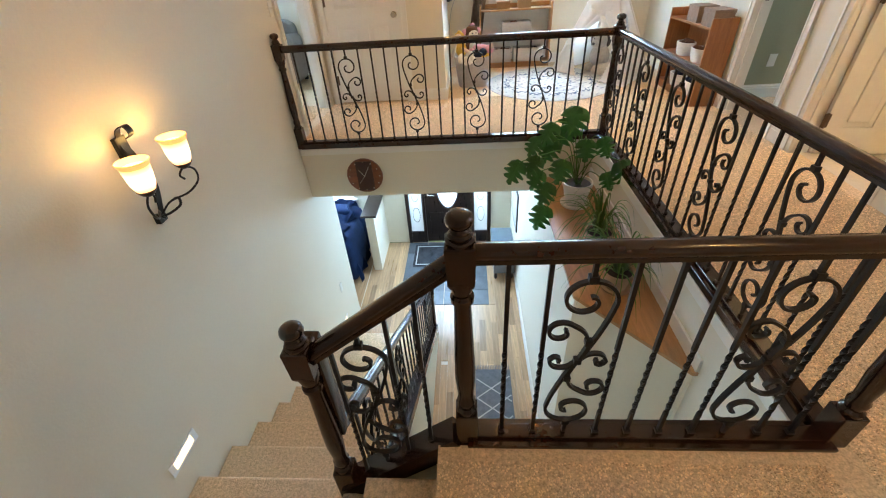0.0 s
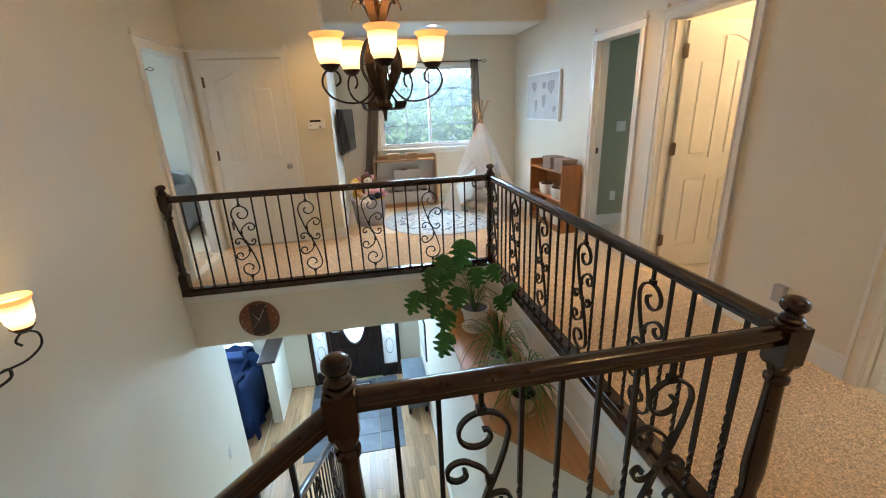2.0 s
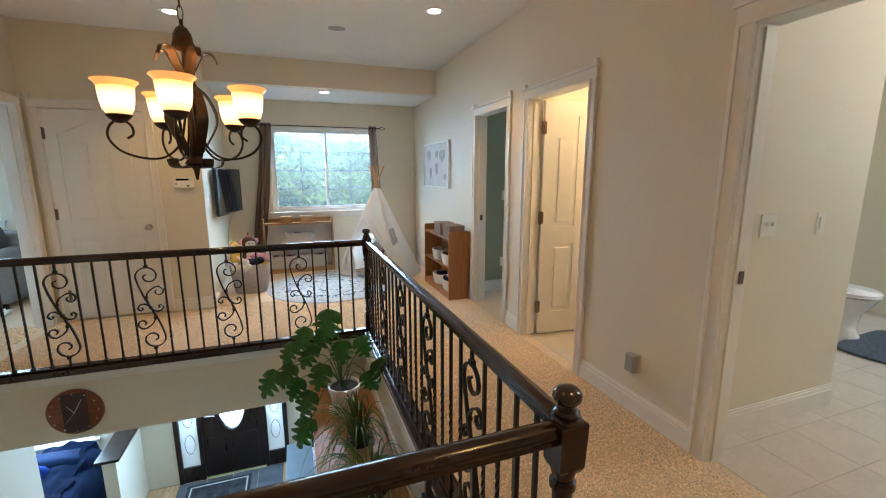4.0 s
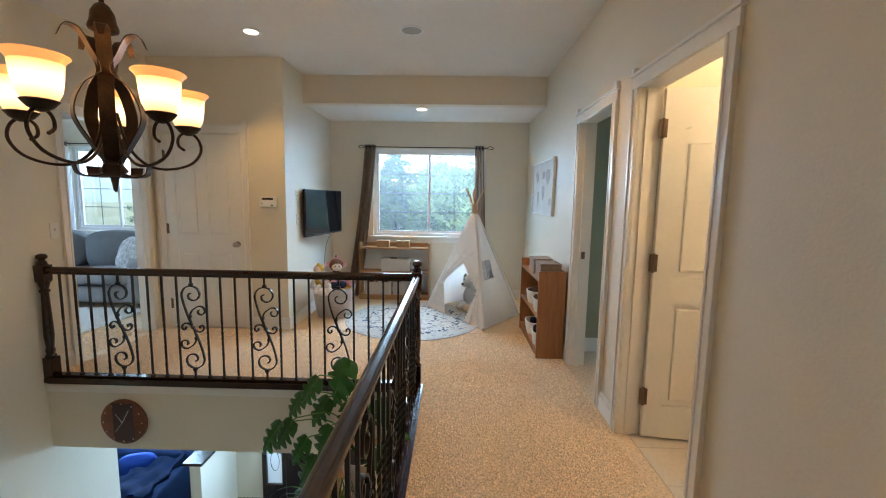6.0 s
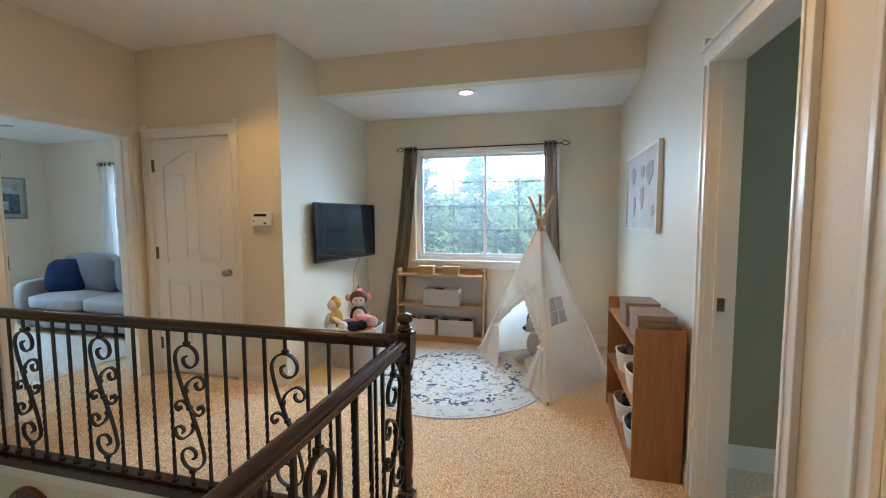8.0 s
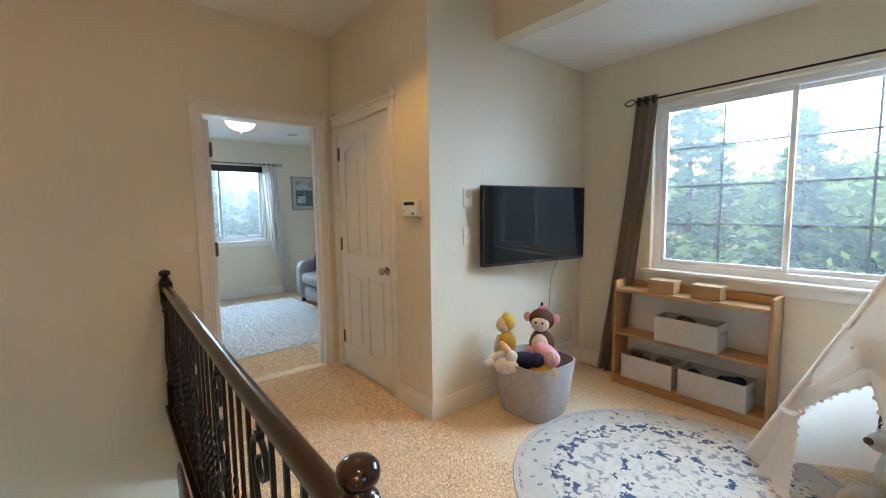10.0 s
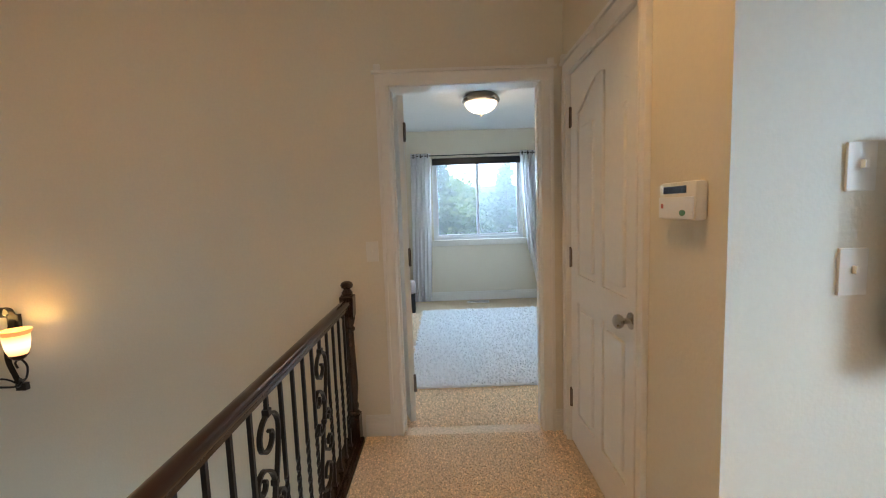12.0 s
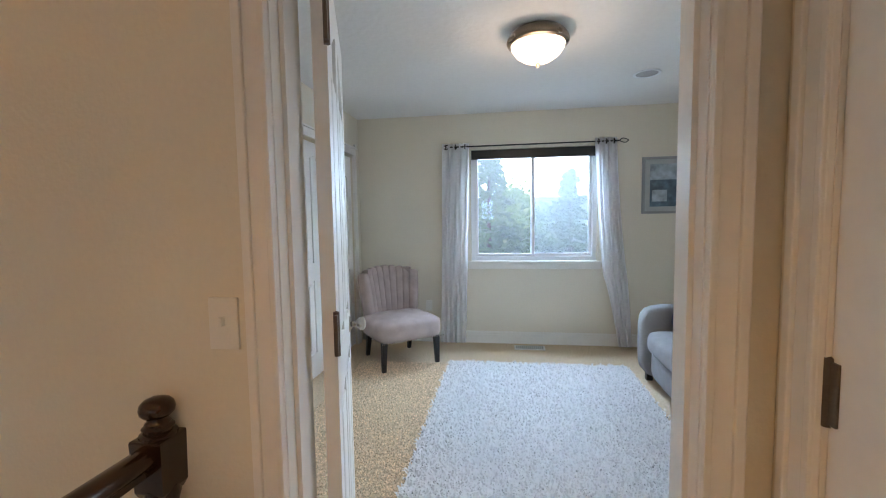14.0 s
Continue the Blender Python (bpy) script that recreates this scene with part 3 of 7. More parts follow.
def scroll_bm(z0, z1):
    """A forged S scroll with curled ends and side curls, in the plane y = 0."""
    bm = bmesh.new()
    mid, H = (z0 + z1) / 2, (z1 - z0)
    k = H / 0.80

    def put(pts, w=0.012):
        line = [(x, y, mid + z * k) for x, y, z in pts]
        sweep(bm, line, 0.015, 0.010, up=(0, 1, 0), taper=lambda u: 1.0)
    half = curl(0.004, 0.258, 0.012, 0.080, -230, 188, 44, 0.7)
    tail = smooth_line([half[-1], (-0.062, 0, 0.18), (-0.032, 0, 0.08), (0, 0, 0)], 6)
    top = half + tail[1:]
    put(top)
    put([(-x, y, -z) for x, y, z in top])
    side = curl(0.062, 0.130, 0.012, 0.042, -220, 130, 30, 0.7)
    side = side + smooth_line([side[-1], (-0.004, 0, 0.130), (-0.022, 0, 0.080), (-0.006, 0, 0.015)], 5)[1:]
    put(side)
    put([(-x, y, -z) for x, y, z in side])
    small = smooth_line([(0, 0, 0.0), (0.030, 0, -0.030), (0.066, 0, -0.030), (0.084, 0, -0.002), (0.070, 0, 0.018), (0.054, 0, 0.010), (0.058, 0, -0.006)], 6)
    put(small)
    put([(-x, y, -z) for x, y, z in small])
    for x, z in ((0, 0), (-0.022, 0.085), (0.022, -0.085)):
        box(bm, x - 0.011, -0.011, mid + z * k - 0.011, x + 0.011, 0.011, mid + z * k + 0.011, bevel=0.002)
    sweep(bm, [(0.0, 0, mid + 0.33 * k), (0.0, 0, z1)], 0.0125)
    sweep(bm, [(0.0, 0, mid - 0.33 * k), (0.0, 0, z0)], 0.0125)
    for s in (-1, 1):
        box(bm, -0.013, -0.011, mid + s * 0.335 * k - 0.013, 0.013, 0.011, mid + s * 0.335 * k + 0.013, bevel=0.002)
    return bm


def rail_profile(bm, a, b, w=0.056, h=0.055):
    """A moulded handrail between two points: rounded top on a narrower waist."""
    a, b = Vector(a), Vector(b)
    t = (b - a).normalized()
    s = t.cross(Vector((0, 0, 1))).normalized()
    u = s.cross(t).normalized()
    outline = [(-0.30, -0.55), (-0.30, -0.30), (-0.42, -0.18), (-0.50, 0.02), (-0.44, 0.24), (-0.28, 0.40), (0, 0.46), (0.28, 0.40), (0.44, 0.24), (0.50, 0.02), (0.42, -0.18), (0.30, -0.30), (0.30, -0.55)]
    rings = [[bm.verts.new(p + s * x * w + u * z * h) for x, z in outline] for p in (a, b)]
    n = len(outline)
    for i in range(n):
        bm.faces.new((rings[0][i], rings[0][(i + 1) % n], rings[1][(i + 1) % n], rings[1][i]))
    bm.faces.new(rings[0][::-1])
    bm.faces.new(rings[1])
    return bm


bar_data = mesh_object("baluster", twisted_bar(0.0, 0.86), M["iron"])
scroll_data = mesh_object("scroll", scroll_bm(0.0, 0.86), M["iron"])


def shared(source, name, parent, m):
    ob = new(name, source.data)
    ob.parent = parent
    ob.matrix_basis = m
    return ob


def balustrade(label, a, b, newels=(True, True), count=25, first=5, flip=1, RAIL_Z=0.836, tall=0.958):
    """A level run of railing between two points in plan: shoe, rail, bars, scroll panels and end posts."""
    ax, ay, bx, by = *a, *b
    length = math.hypot(bx - ax, by - ay)
    turn = math.degrees(math.atan2(by - ay, bx - ax))
    t = thing("balustrade", label, "railing", "balustrade round the stairwell", (ax, ay, 0), turn)
    part("shoe_rail", boxes((0.0, -0.055, -0.035, length, 0.055, 0.012), (0.0, -0.028, 0.012, length, 0.028, 0.028), bevel=0.004), M["wood_dark"], t, "glossy dark wood base rail")
    part("handrail", rail_profile(bmesh.new(), (0.03, 0, RAIL_Z), (length - 0.03, 0, RAIL_Z)), M["wood_dark"], t, "glossy dark walnut handrail", True)
    for i in range(1, count):
        x = 0.012 + length * i / (count + 0.35)
        z = 0.026
        k = (RAIL_Z - 0.03 - z) / 0.86
        if i % 5 == first % 5:
            shared(scroll_data, "scroll", t, pose(x, 0, z, 0, 0, 0 if flip > 0 else 180) @ Matrix.Diagonal((1, 1, k, 1)))
        else:
            shared(bar_data, "baluster", t, pose(x, 0, z) @ Matrix.Diagonal((1, 1, k, 1)))
    if newels[0]:
        newel(t, (0, 0, 0), tall, -0.035)
    if newels[1]:
        newel(t, (length, 0, 0), tall, -0.035)
    return t


balustrade("dark walnut balustrade with scrolled iron bars across the loft edge", (-0.965, Y_FAR), (X_RAIL, Y_FAR), flip=1)
balustrade("dark walnut balustrade with scrolled iron bars along the hall", (X_RAIL, Y_NEAR), (X_RAIL, Y_FAR), (True, False), count=26, flip=-1, tall=0.938)
balustrade("dark walnut balustrade with scrolled iron bars above the stairs", (0.605, Y_NEAR), (X_RAIL, Y_NEAR), (True, False), count=11, first=3, flip=-1, RAIL_Z=0.826, tall=0.948)

# the sloping run beside the stairs
stair_rail = thing("stair_railing", "dark walnut stair railing with iron bars down to the entry", "railing", "balustrade round the stairwell")
XS = 0.125
BX, BY = 0.112, 1.72
part("upper_rail", rail_profile(bmesh.new(), (0.585, Y_NEAR, 0.80), (BX, BY, 0.455)), M["wood_dark"], stair_rail, "glossy dark walnut handrail", True)
part("upper_shoe", sweep(bmesh.new(), [(0.575, Y_NEAR, 0.0), (BX, BY, -0.34)], 0.10, 0.08, up=(0, 1, 0)), M["wood_dark"], stair_rail)
newel(stair_rail, (BX, BY, -0.35), base=-0.30)
newel(stair_rail, (XS, 4.74, DOWN))
Y0, Y1 = 1.80, 4.72


def stair_rail_z(y):
    return 0.02 - (y - 1.76) * 0.628


part("lower_rail", rail_profile(bmesh.new(), (XS, Y0 - 0.04, stair_rail_z(Y0 - 0.04)), (XS, Y1, stair_rail_z(Y1))), M["wood_dark"], stair_rail, "glossy dark walnut handrail", True)
part("gooseneck", boxes((XS - 0.03, 1.735, 0.0, XS + 0.03, 1.80, 0.50), bevel=0.012), M["wood_dark"], stair_rail, "upright rail easing", True)
part("lower_shoe", sweep(bmesh.new(), [(XS, Y0 - 0.1, nosing(Y0 - 0.1) + 0.05), (XS, Y1, nosing(Y1) + 0.05)], 0.10, 0.07, up=(1, 0, 0)), M["wood_dark"], stair_rail)
n = 25
for i in range(1, n):
    y = Y0 + (Y1 - Y0) * i / n
    z0, z1 = nosing(y) + 0.07, stair_rail_z(y) - 0.03
    src, name = (scroll_data, "scroll") if i % 6 == 2 else (bar_data, "baluster")
    shared(src, name, stair_rail, pose(XS, y, z0, 0, 0, 90) @ Matrix.Diagonal((1, 1, (z1 - z0) / 0.86, 1)))
for i in range(1, 5):
    u = i / 5
    x = 0.56 + (BX - 0.56) * u
    z0, z1 = 0.0 - 0.35 * u + 0.04, 0.80 - 0.345 * u - 0.03
    src, name = (scroll_data, "scroll") if i == 3 else (bar_data, "baluster")
    shared(src, name, stair_rail, pose(x, Y_NEAR + (BY - Y_NEAR) * u, z0, 0, 0, 180) @ Matrix.Diagonal((1, 1, (z1 - z0) / 0.86, 1)))
bpy.data.objects.remove(bar_data), bpy.data.objects.remove(scroll_data)

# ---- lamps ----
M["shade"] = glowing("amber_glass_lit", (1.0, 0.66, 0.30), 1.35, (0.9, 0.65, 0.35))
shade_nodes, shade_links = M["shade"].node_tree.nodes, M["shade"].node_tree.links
# glow painted by height into the emission: brightest mid-shade, amber at cup and rim
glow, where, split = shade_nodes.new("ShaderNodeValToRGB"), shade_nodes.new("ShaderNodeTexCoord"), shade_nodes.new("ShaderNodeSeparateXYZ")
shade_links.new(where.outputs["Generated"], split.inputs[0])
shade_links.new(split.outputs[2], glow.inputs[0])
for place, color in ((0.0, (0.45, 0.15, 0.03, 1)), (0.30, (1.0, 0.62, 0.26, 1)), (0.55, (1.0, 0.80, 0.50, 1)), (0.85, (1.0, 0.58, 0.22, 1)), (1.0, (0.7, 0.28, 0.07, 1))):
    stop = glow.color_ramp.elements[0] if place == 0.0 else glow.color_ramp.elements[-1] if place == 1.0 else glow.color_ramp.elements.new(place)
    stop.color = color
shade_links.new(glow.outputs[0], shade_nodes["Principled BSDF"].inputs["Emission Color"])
# the rim's dimmer orange glow is emission too
M["shade_rim"] = glowing("amber_rim_glow", (1.0, 0.36, 0.09), 0.55, (0.8, 0.42, 0.16))
M["lens"] = glowing("lit_lens", (1.0, 0.86, 0.65), 12.0)


def shade_parts(parent, at, r=0.065, h=0.145, flare=1.27):
    """A lit bell shade of amber glass on a dark cup."""
    x, y, z = at
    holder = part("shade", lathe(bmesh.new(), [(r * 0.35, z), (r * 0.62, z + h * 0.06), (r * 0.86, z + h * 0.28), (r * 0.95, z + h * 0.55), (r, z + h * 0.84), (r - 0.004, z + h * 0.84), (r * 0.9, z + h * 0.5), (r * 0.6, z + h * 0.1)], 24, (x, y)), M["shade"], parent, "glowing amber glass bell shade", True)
    part("shade_rim", lathe(bmesh.new(), [(r, z + h * 0.845), (r * 1.10, z + h * 0.93), (r * flare, z + h), (r * flare - 0.003, z + h + 0.004), (r * 1.06, z + h * 0.95), (r - 0.004, z + h * 0.85)], 24, (x, y)), M["shade_rim"], holder, "flared amber glass rim with a dim orange glow", True)
    part("cup", lathe(bmesh.new(), [(0, z - 0.022), (0.012, z - 0.020), (r * 0.5, z - 0.008), (r * 0.75, z + 0.012), (r * 0.70, z + 0.014), (0.01, z - 0.004), (0, z - 0.004)], 20, (x, y)), M["bronze"], parent, "", True)


def chandelier(cx, cy):
    t = thing("chandelier", "bronze five-arm chandelier with glowing amber bell shades", "chandelier", at=(cx, cy, -0.018))
    body = lathe(bmesh.new(), [(0, 1.428), (0.006, 1.434), (0.010, 1.46), (0.014, 1.48), (0.03, 1.495), (0.045, 1.505), (0.03, 1.53), (0.013, 1.56), (0.012, 1.65), (0.010, 1.80), (0.012, 1.93), (0.012, 1.985), (0.045, 2.0), (0.047, 2.012), (0.04, 2.03), (0.036, 2.06), (0.022, 2.085), (0.008, 2.095), (0.008, 2.12), (0, 2.12)], 20)
    part("stem", body, M["bronze"], t, "", True)
    for i in range(5):
        m = Matrix.Rotation(radians(72 * i - 90), 4, "Z")
        arm = smooth_line([(0.02, 0, 1.72), (0.05, 0, 1.60), (0.11, 0, 1.535), (0.185, 0, 1.525), (0.265, 0, 1.552), (0.305, 0, 1.605), (0.297, 0, 1.655), (0.26, 0, 1.682), (0.225, 0, 1.66), (0.22, 0, 1.625), (0.243, 0, 1.605)], 7)
        part("arm", sweep(bmesh.new(), arm, 0.011, 0.011, sides=6, m=m), M["bronze"], t, "", True)
        strap = smooth_line([(0.015, 0, 1.53), (0.06, 0, 1.60), (0.105, 0, 1.70), (0.075, 0, 1.80), (0.02, 0, 1.86), (0.045, 0, 1.93), (0.075, 0, 1.985), (0.11, 0, 1.99), (0.13, 0, 1.95)], 7)
        part("strap", sweep(bmesh.new(), strap, 0.046, 0.004, up=(0, 1, 0), taper=lambda u: 1.0 if u < 0.75 else 1.0 - 2.6 * (u - 0.75), m=Matrix.Rotation(radians(36), 4, "Z") @ m), M["bronze"], t, "flat curled bronze strap", True)
        foot = smooth_line([(0.02, 0, 1.50), (0.07, 0, 1.485), (0.105, 0, 1.495), (0.115, 0, 1.525)], 6)
        part("foot_leaf", sweep(bmesh.new(), foot, 0.048, 0.004, up=(0, 1, 0), m=Matrix.Rotation(radians(36), 4, "Z") @ m), M["bronze"], t, "", True)
        x, y = (m @ Vector((0.26, 0, 0)))[:2]
        shade_parts(t, (x, y, 1.688))
        bulb("chandelier_bulb", (cx + x, cy + y, 1.86), 1.35)
    bm = bmesh.new()
    for i in range(12):
        z = 2.12 + i * 0.052
        ring = [(0.011 * math.cos(a), 0.0, z + 0.026 + 0.032 * math.sin(a)) for a in (2 * math.pi * q / 14 for q in range(15))]
        sweep(bm, ring, 0.005, 0.005, sides=5, m=Matrix.Rotation(radians(90 * (i % 2)), 4, "Z"))
    part("chain", bm, M["bronze"], t, "dark chain links", True)
    part("canopy", lathe(bmesh.new(), [(0, 2.735), (0.02, 2.735), (0.055, 2.76), (0.06, 2.778), (0, 2.778)], 24), M["bronze"], t, "", True)


chandelier(0.84, 3.21)


def wall_sconce(y, z):
    t = thing("wall_sconce", "lit wrought-iron wall sconce with two amber glass shades", "wall lamp", at=(XW, y, z))
    back = smooth_line([(0.02, 0, -0.20), (0.045, 0, -0.12), (0.075, 0, 0.0), (0.06, 0, 0.12), (0.02, 0, 0.22), (0.03, 0, 0.28), (0.075, 0, 0.30), (0.09, 0, 0.265), (0.065, 0, 0.245)], 7)
    part("back_strap", sweep(bmesh.new(), back, 0.035, 0.005, up=(0, 1, 0)), M["iron"], t, "", True)
    part("wall_bracket", boxes((0.0, -0.035, 0.10, 0.022, 0.035, 0.25), bevel=0.004), M["iron"], t)
    part("foot_bracket", boxes((0.0, -0.03, -0.21, 0.03, 0.03, -0.165), bevel=0.004), M["iron"], t)
    for s in (-1, 1):
        arm = smooth_line([(0.03, 0, -0.17), (0.07, s * 0.05, -0.12), (0.13, s * 0.13, -0.11), (0.165, s * 0.19, -0.07), (0.165, s * 0.20, -0.01), (0.15, s * 0.15, 0.025), (0.14, s * 0.11, 0.0), (0.145, s * 0.125, -0.03)], 7)
        part("arm", sweep(bmesh.new(), arm, 0.011, 0.011, sides=6, up=(1, 0, 0)), M["iron"], t, "", True)
        foot = smooth_line([(0.03, 0, -0.18), (0.07, s * 0.03, -0.17), (0.10, s * 0.07, -0.15), (0.09, s * 0.09, -0.12), (0.07, s * 0.08, -0.12)], 5)
        part("curl", sweep(bmesh.new(), foot, 0.011, 0.007, up=(1, 0, 0)), M["iron"], t, "", True)
        shade_parts(t, (0.155, s * 0.15, 0.040), 0.060, 0.150, 1.18)
        bulb("sconce_bulb", (XW + 0.155, y + s * 0.15, z + 0.19), 0.65, (1.0, 0.68, 0.20))


wall_sconce(2.70, 0.575)


def recessed_light(x, y, z, watts, room="hall"):
    t = thing("recessed_light", "round white recessed ceiling light, switched on", "ceiling light", "recessed lights", (x, y, z))
    part("trim_ring", lathe(bmesh.new(), [(0.052, 0.0), (0.085, 0.0), (0.088, -0.004), (0.08, -0.010), (0.056, -0.008), (0.052, 0.0)], 28), M["white"], t, "", True)
    part("lens", lathe(bmesh.new(), [(0, -0.004), (0.052, -0.004), (0.052, 0.0), (0, 0.0)], 24), M["lens"], t, "glowing lens")
    downlight_lamp("downlight", (x, y, z - 0.02), watts)


for x, y, z in ((0.38, 5.30, HIGH), (2.46, 4.55, HIGH), (1.71, 6.75, LOW)):
    recessed_light(x, y, z, 24)
# unseen downlight, added to brighten the landing
recessed_light(2.35, 1.0, HIGH, 26)


def ceiling_speaker(x, y, z):
    t = thing("ceiling_speaker", "round flush ceiling speaker with a grey grille", "speaker", at=(x, y, z))
    part("ring", lathe(bmesh.new(), [(0.08, 0), (0.10, 0), (0.10, -0.006), (0.082, -0.006), (0.08, 0)], 28), M["white"], t, "", True)
    part("grille", lathe(bmesh.new(), [(0, -0.003), (0.08, -0.003), (0.08, 0), (0, 0)], 28), M["grille"], t)


M["grille"] = material("grey_grille", (0.42, 0.41, 0.40), 0.6, vary=0.1, scale=200, fine=600, bump=0.4)
ceiling_speaker(1.735, 5.256, HIGH)
ceiling_speaker(-3.65, 6.535, BED)
ceiling_speaker(-2.08, 4.73, BED)


def flush_light(x, y, z):
    t = thing("flush_ceiling_light", "frosted glass bowl ceiling light with a bronze rim, switched on", "ceiling light", at=(x, y, z))
    part("rim", lathe(bmesh.new(), [(0, 0), (0.14, 0), (0.165, -0.02), (0.182, -0.050), (0.184, -0.062), (0.178, -0.074), (0.160, -0.080), (0.155, -0.076), (0, -0.05)], 32), M["bronze_pale"], t, "", True)
    part("bowl", lathe(bmesh.new(), [(0.158, -0.078), (0.155, -0.096), (0.13, -0.134), (0.085, -0.164), (0.03, -0.180), (0, -0.182)], 32), M["bowl"], t, "glowing frosted glass bowl", True)
    part("finial", lathe(bmesh.new(), [(0, -0.180), (0.012, -0.184), (0.014, -0.192), (0.007, -0.200), (0.009, -0.206), (0, -0.212)], 14), M["bronze_pale"], t, "", True)
    bulb("bedroom_bulb", (x, y, z - 0.30), 3, (1.0, 0.80, 0.56), 0.1)


M["bronze_pale"] = material("brushed_bronze", (0.34, 0.26, 0.19), 0.3, metal=0.9, vary=0.1)
M["bowl"] = glowing("frosted_bowl_lit", (1.0, 0.86, 0.66), 1.25)
flush_light(-2.765, 5.64, BED)
# unseen bulb for the warm-lit near room, without a fitting
bulb("near_room_bulb", (4.0, 3.3, 2.5), 17, (1.0, 0.72, 0.40), 0.1)
# added point lamp without a fitting, brightens the bath
bulb("bath_fill_lamp", (5.2, 1.6, 2.5), 17, (1.0, 0.90, 0.76), 0.1)

# ---- windows, doors ----
def window(name, axis, face, side, u0, u1, z0, z1, muntins=None, blind=False, deep=0.14):
    """A sliding vinyl window set into its opening: outer frame, two sashes, panes, sill; side is the way into the room."""
    t = tagged(thing(name, "white vinyl sliding window with clear panes", "window"), kind="structure")

    def slab(a0, a1, zz0, zz1, d0, d1, bevel=0.003):
        f0, f1 = sorted((face - side * d0, face - side * d1))
        return (f0, a0, zz0, f1, a1, zz1) if axis == "x" else (a0, f0, zz0, a1, f1, zz1)

    w, mid = 0.045, (u0 + u1) / 2
    part("window_frame", boxes(slab(u0, u0 + w, z0, z1, 0.05, 0.13), slab(u1 - w, u1, z0, z1, 0.05, 0.13), slab(u0 + w, u1 - w, z0, z0 + w, 0.05, 0.13), slab(u0 + w, u1 - w, z1 - w, z1, 0.05, 0.13), bevel=0.004), M["white"], t)
    for n, (a, b) in enumerate(((u0 + w, mid + 0.02), (mid - 0.02, u1 - w))):
        d = 0.065 + 0.03 * n
        s = 0.03
        sash = part("sash", boxes(slab(a, a + s, z0 + w, z1 - w, d, d + 0.025), slab(b - s, b, z0 + w, z1 - w, d, d + 0.025), slab(a + s, b - s, z0 + w, z0 + w + s, d, d + 0.025), slab(a + s, b - s, z1 - w - s, z1 - w, d, d + 0.025), bevel=0.003), M["white"], t)
        pane = part("pane", boxes(slab(a + s - 0.004, b - s + 0.004, z0 + w + s - 0.004, z1 - w - s + 0.004, d + 0.010, d + 0.014)), M["glass"], sash, "clear glass pane")
        pane.visible_shadow = False
        if blind and n == 1:
            net = part("insect_screen", boxes(slab(a + s, b - s, z0 + w + s, z1 - w - s, d + 0.022, d + 0.024)), M["net"], sash, "fine grey insect screen")
            net.visible_shadow = False
        if muntins:
            cols, rows = muntins
            bm = bmesh.new()
            for i in range(1, cols):
                c = a + s + (b - a - 2 * s) * i / cols
                box(bm, *slab(c - 0.006, c + 0.006, z0 + w + s, z1 - w - s, d + 0.016, d + 0.020))
            for i in range(1, rows):
                c = z0 + w + s + (z1 - z0 - 2 * w - 2 * s) * i / rows
                box(bm, *slab(a + s, b - s, c - 0.006, c + 0.006, d + 0.0165, d + 0.0195))
            part("muntins", bm, M["muntin"], sash, "thin grey grille bars")
    part("window_sill", boxes(slab(u0 - 0.05, u1 + 0.05, z0 - 0.022, z0 + 0.001, -0.035, 0.06), slab(u0 - 0.03, u1 + 0.03, z0 - 0.085, z0 - 0.022, -0.014, 0.0), bevel=0.004), M["trim"], t, "painted sill and apron")
    if blind:
        part("blind", boxes(slab(u0 + 0.01, u1 - 0.01, z1 - 0.10, z1 - 0.005, 0.008, 0.045), bevel=0.004), M["black"], t, "dark raised blind")
    return t


M["net"] = glass("insect_net", (0.80, 0.85, 0.89), 0.3, 0.015)
M["muntin"] = material("grey_muntin", (0.20, 0.22, 0.24), 0.5, vary=0.05)
M["rod"] = material("black_rod", (0.02, 0.018, 0.016), 0.35, metal=0.7, vary=0.1)
M["grey_cloth"] = material("taupe_curtain", (0.30, 0.228, 0.175), 0.85, vary=0.10, scale=25, fine=350, bump=0.25)
M["sheer"] = sheer("white_sheer", (0.98, 0.98, 0.99), 0.40)
window("window_1", "y", YN, -1, 0.97, 2.545, 0.88, 2.10, (2, 4))
window("window_2", "x", -4.60, 1, 5.09, 6.39, 0.89, 2.065, blind=True)
window("window_3", "y", 7.5, -1, -3.32, -2.09, 0.89, 2.08, (2, 4))
# assumed window, out of view, that lets the green room's fill lamp in
window("window_assumed", "x", 5.6, -1, 4.45, 5.35, 0.9, 2.05)
window("window_4", "y", 6.93, -1, -2.60, -1.30, -1.85, -0.72)


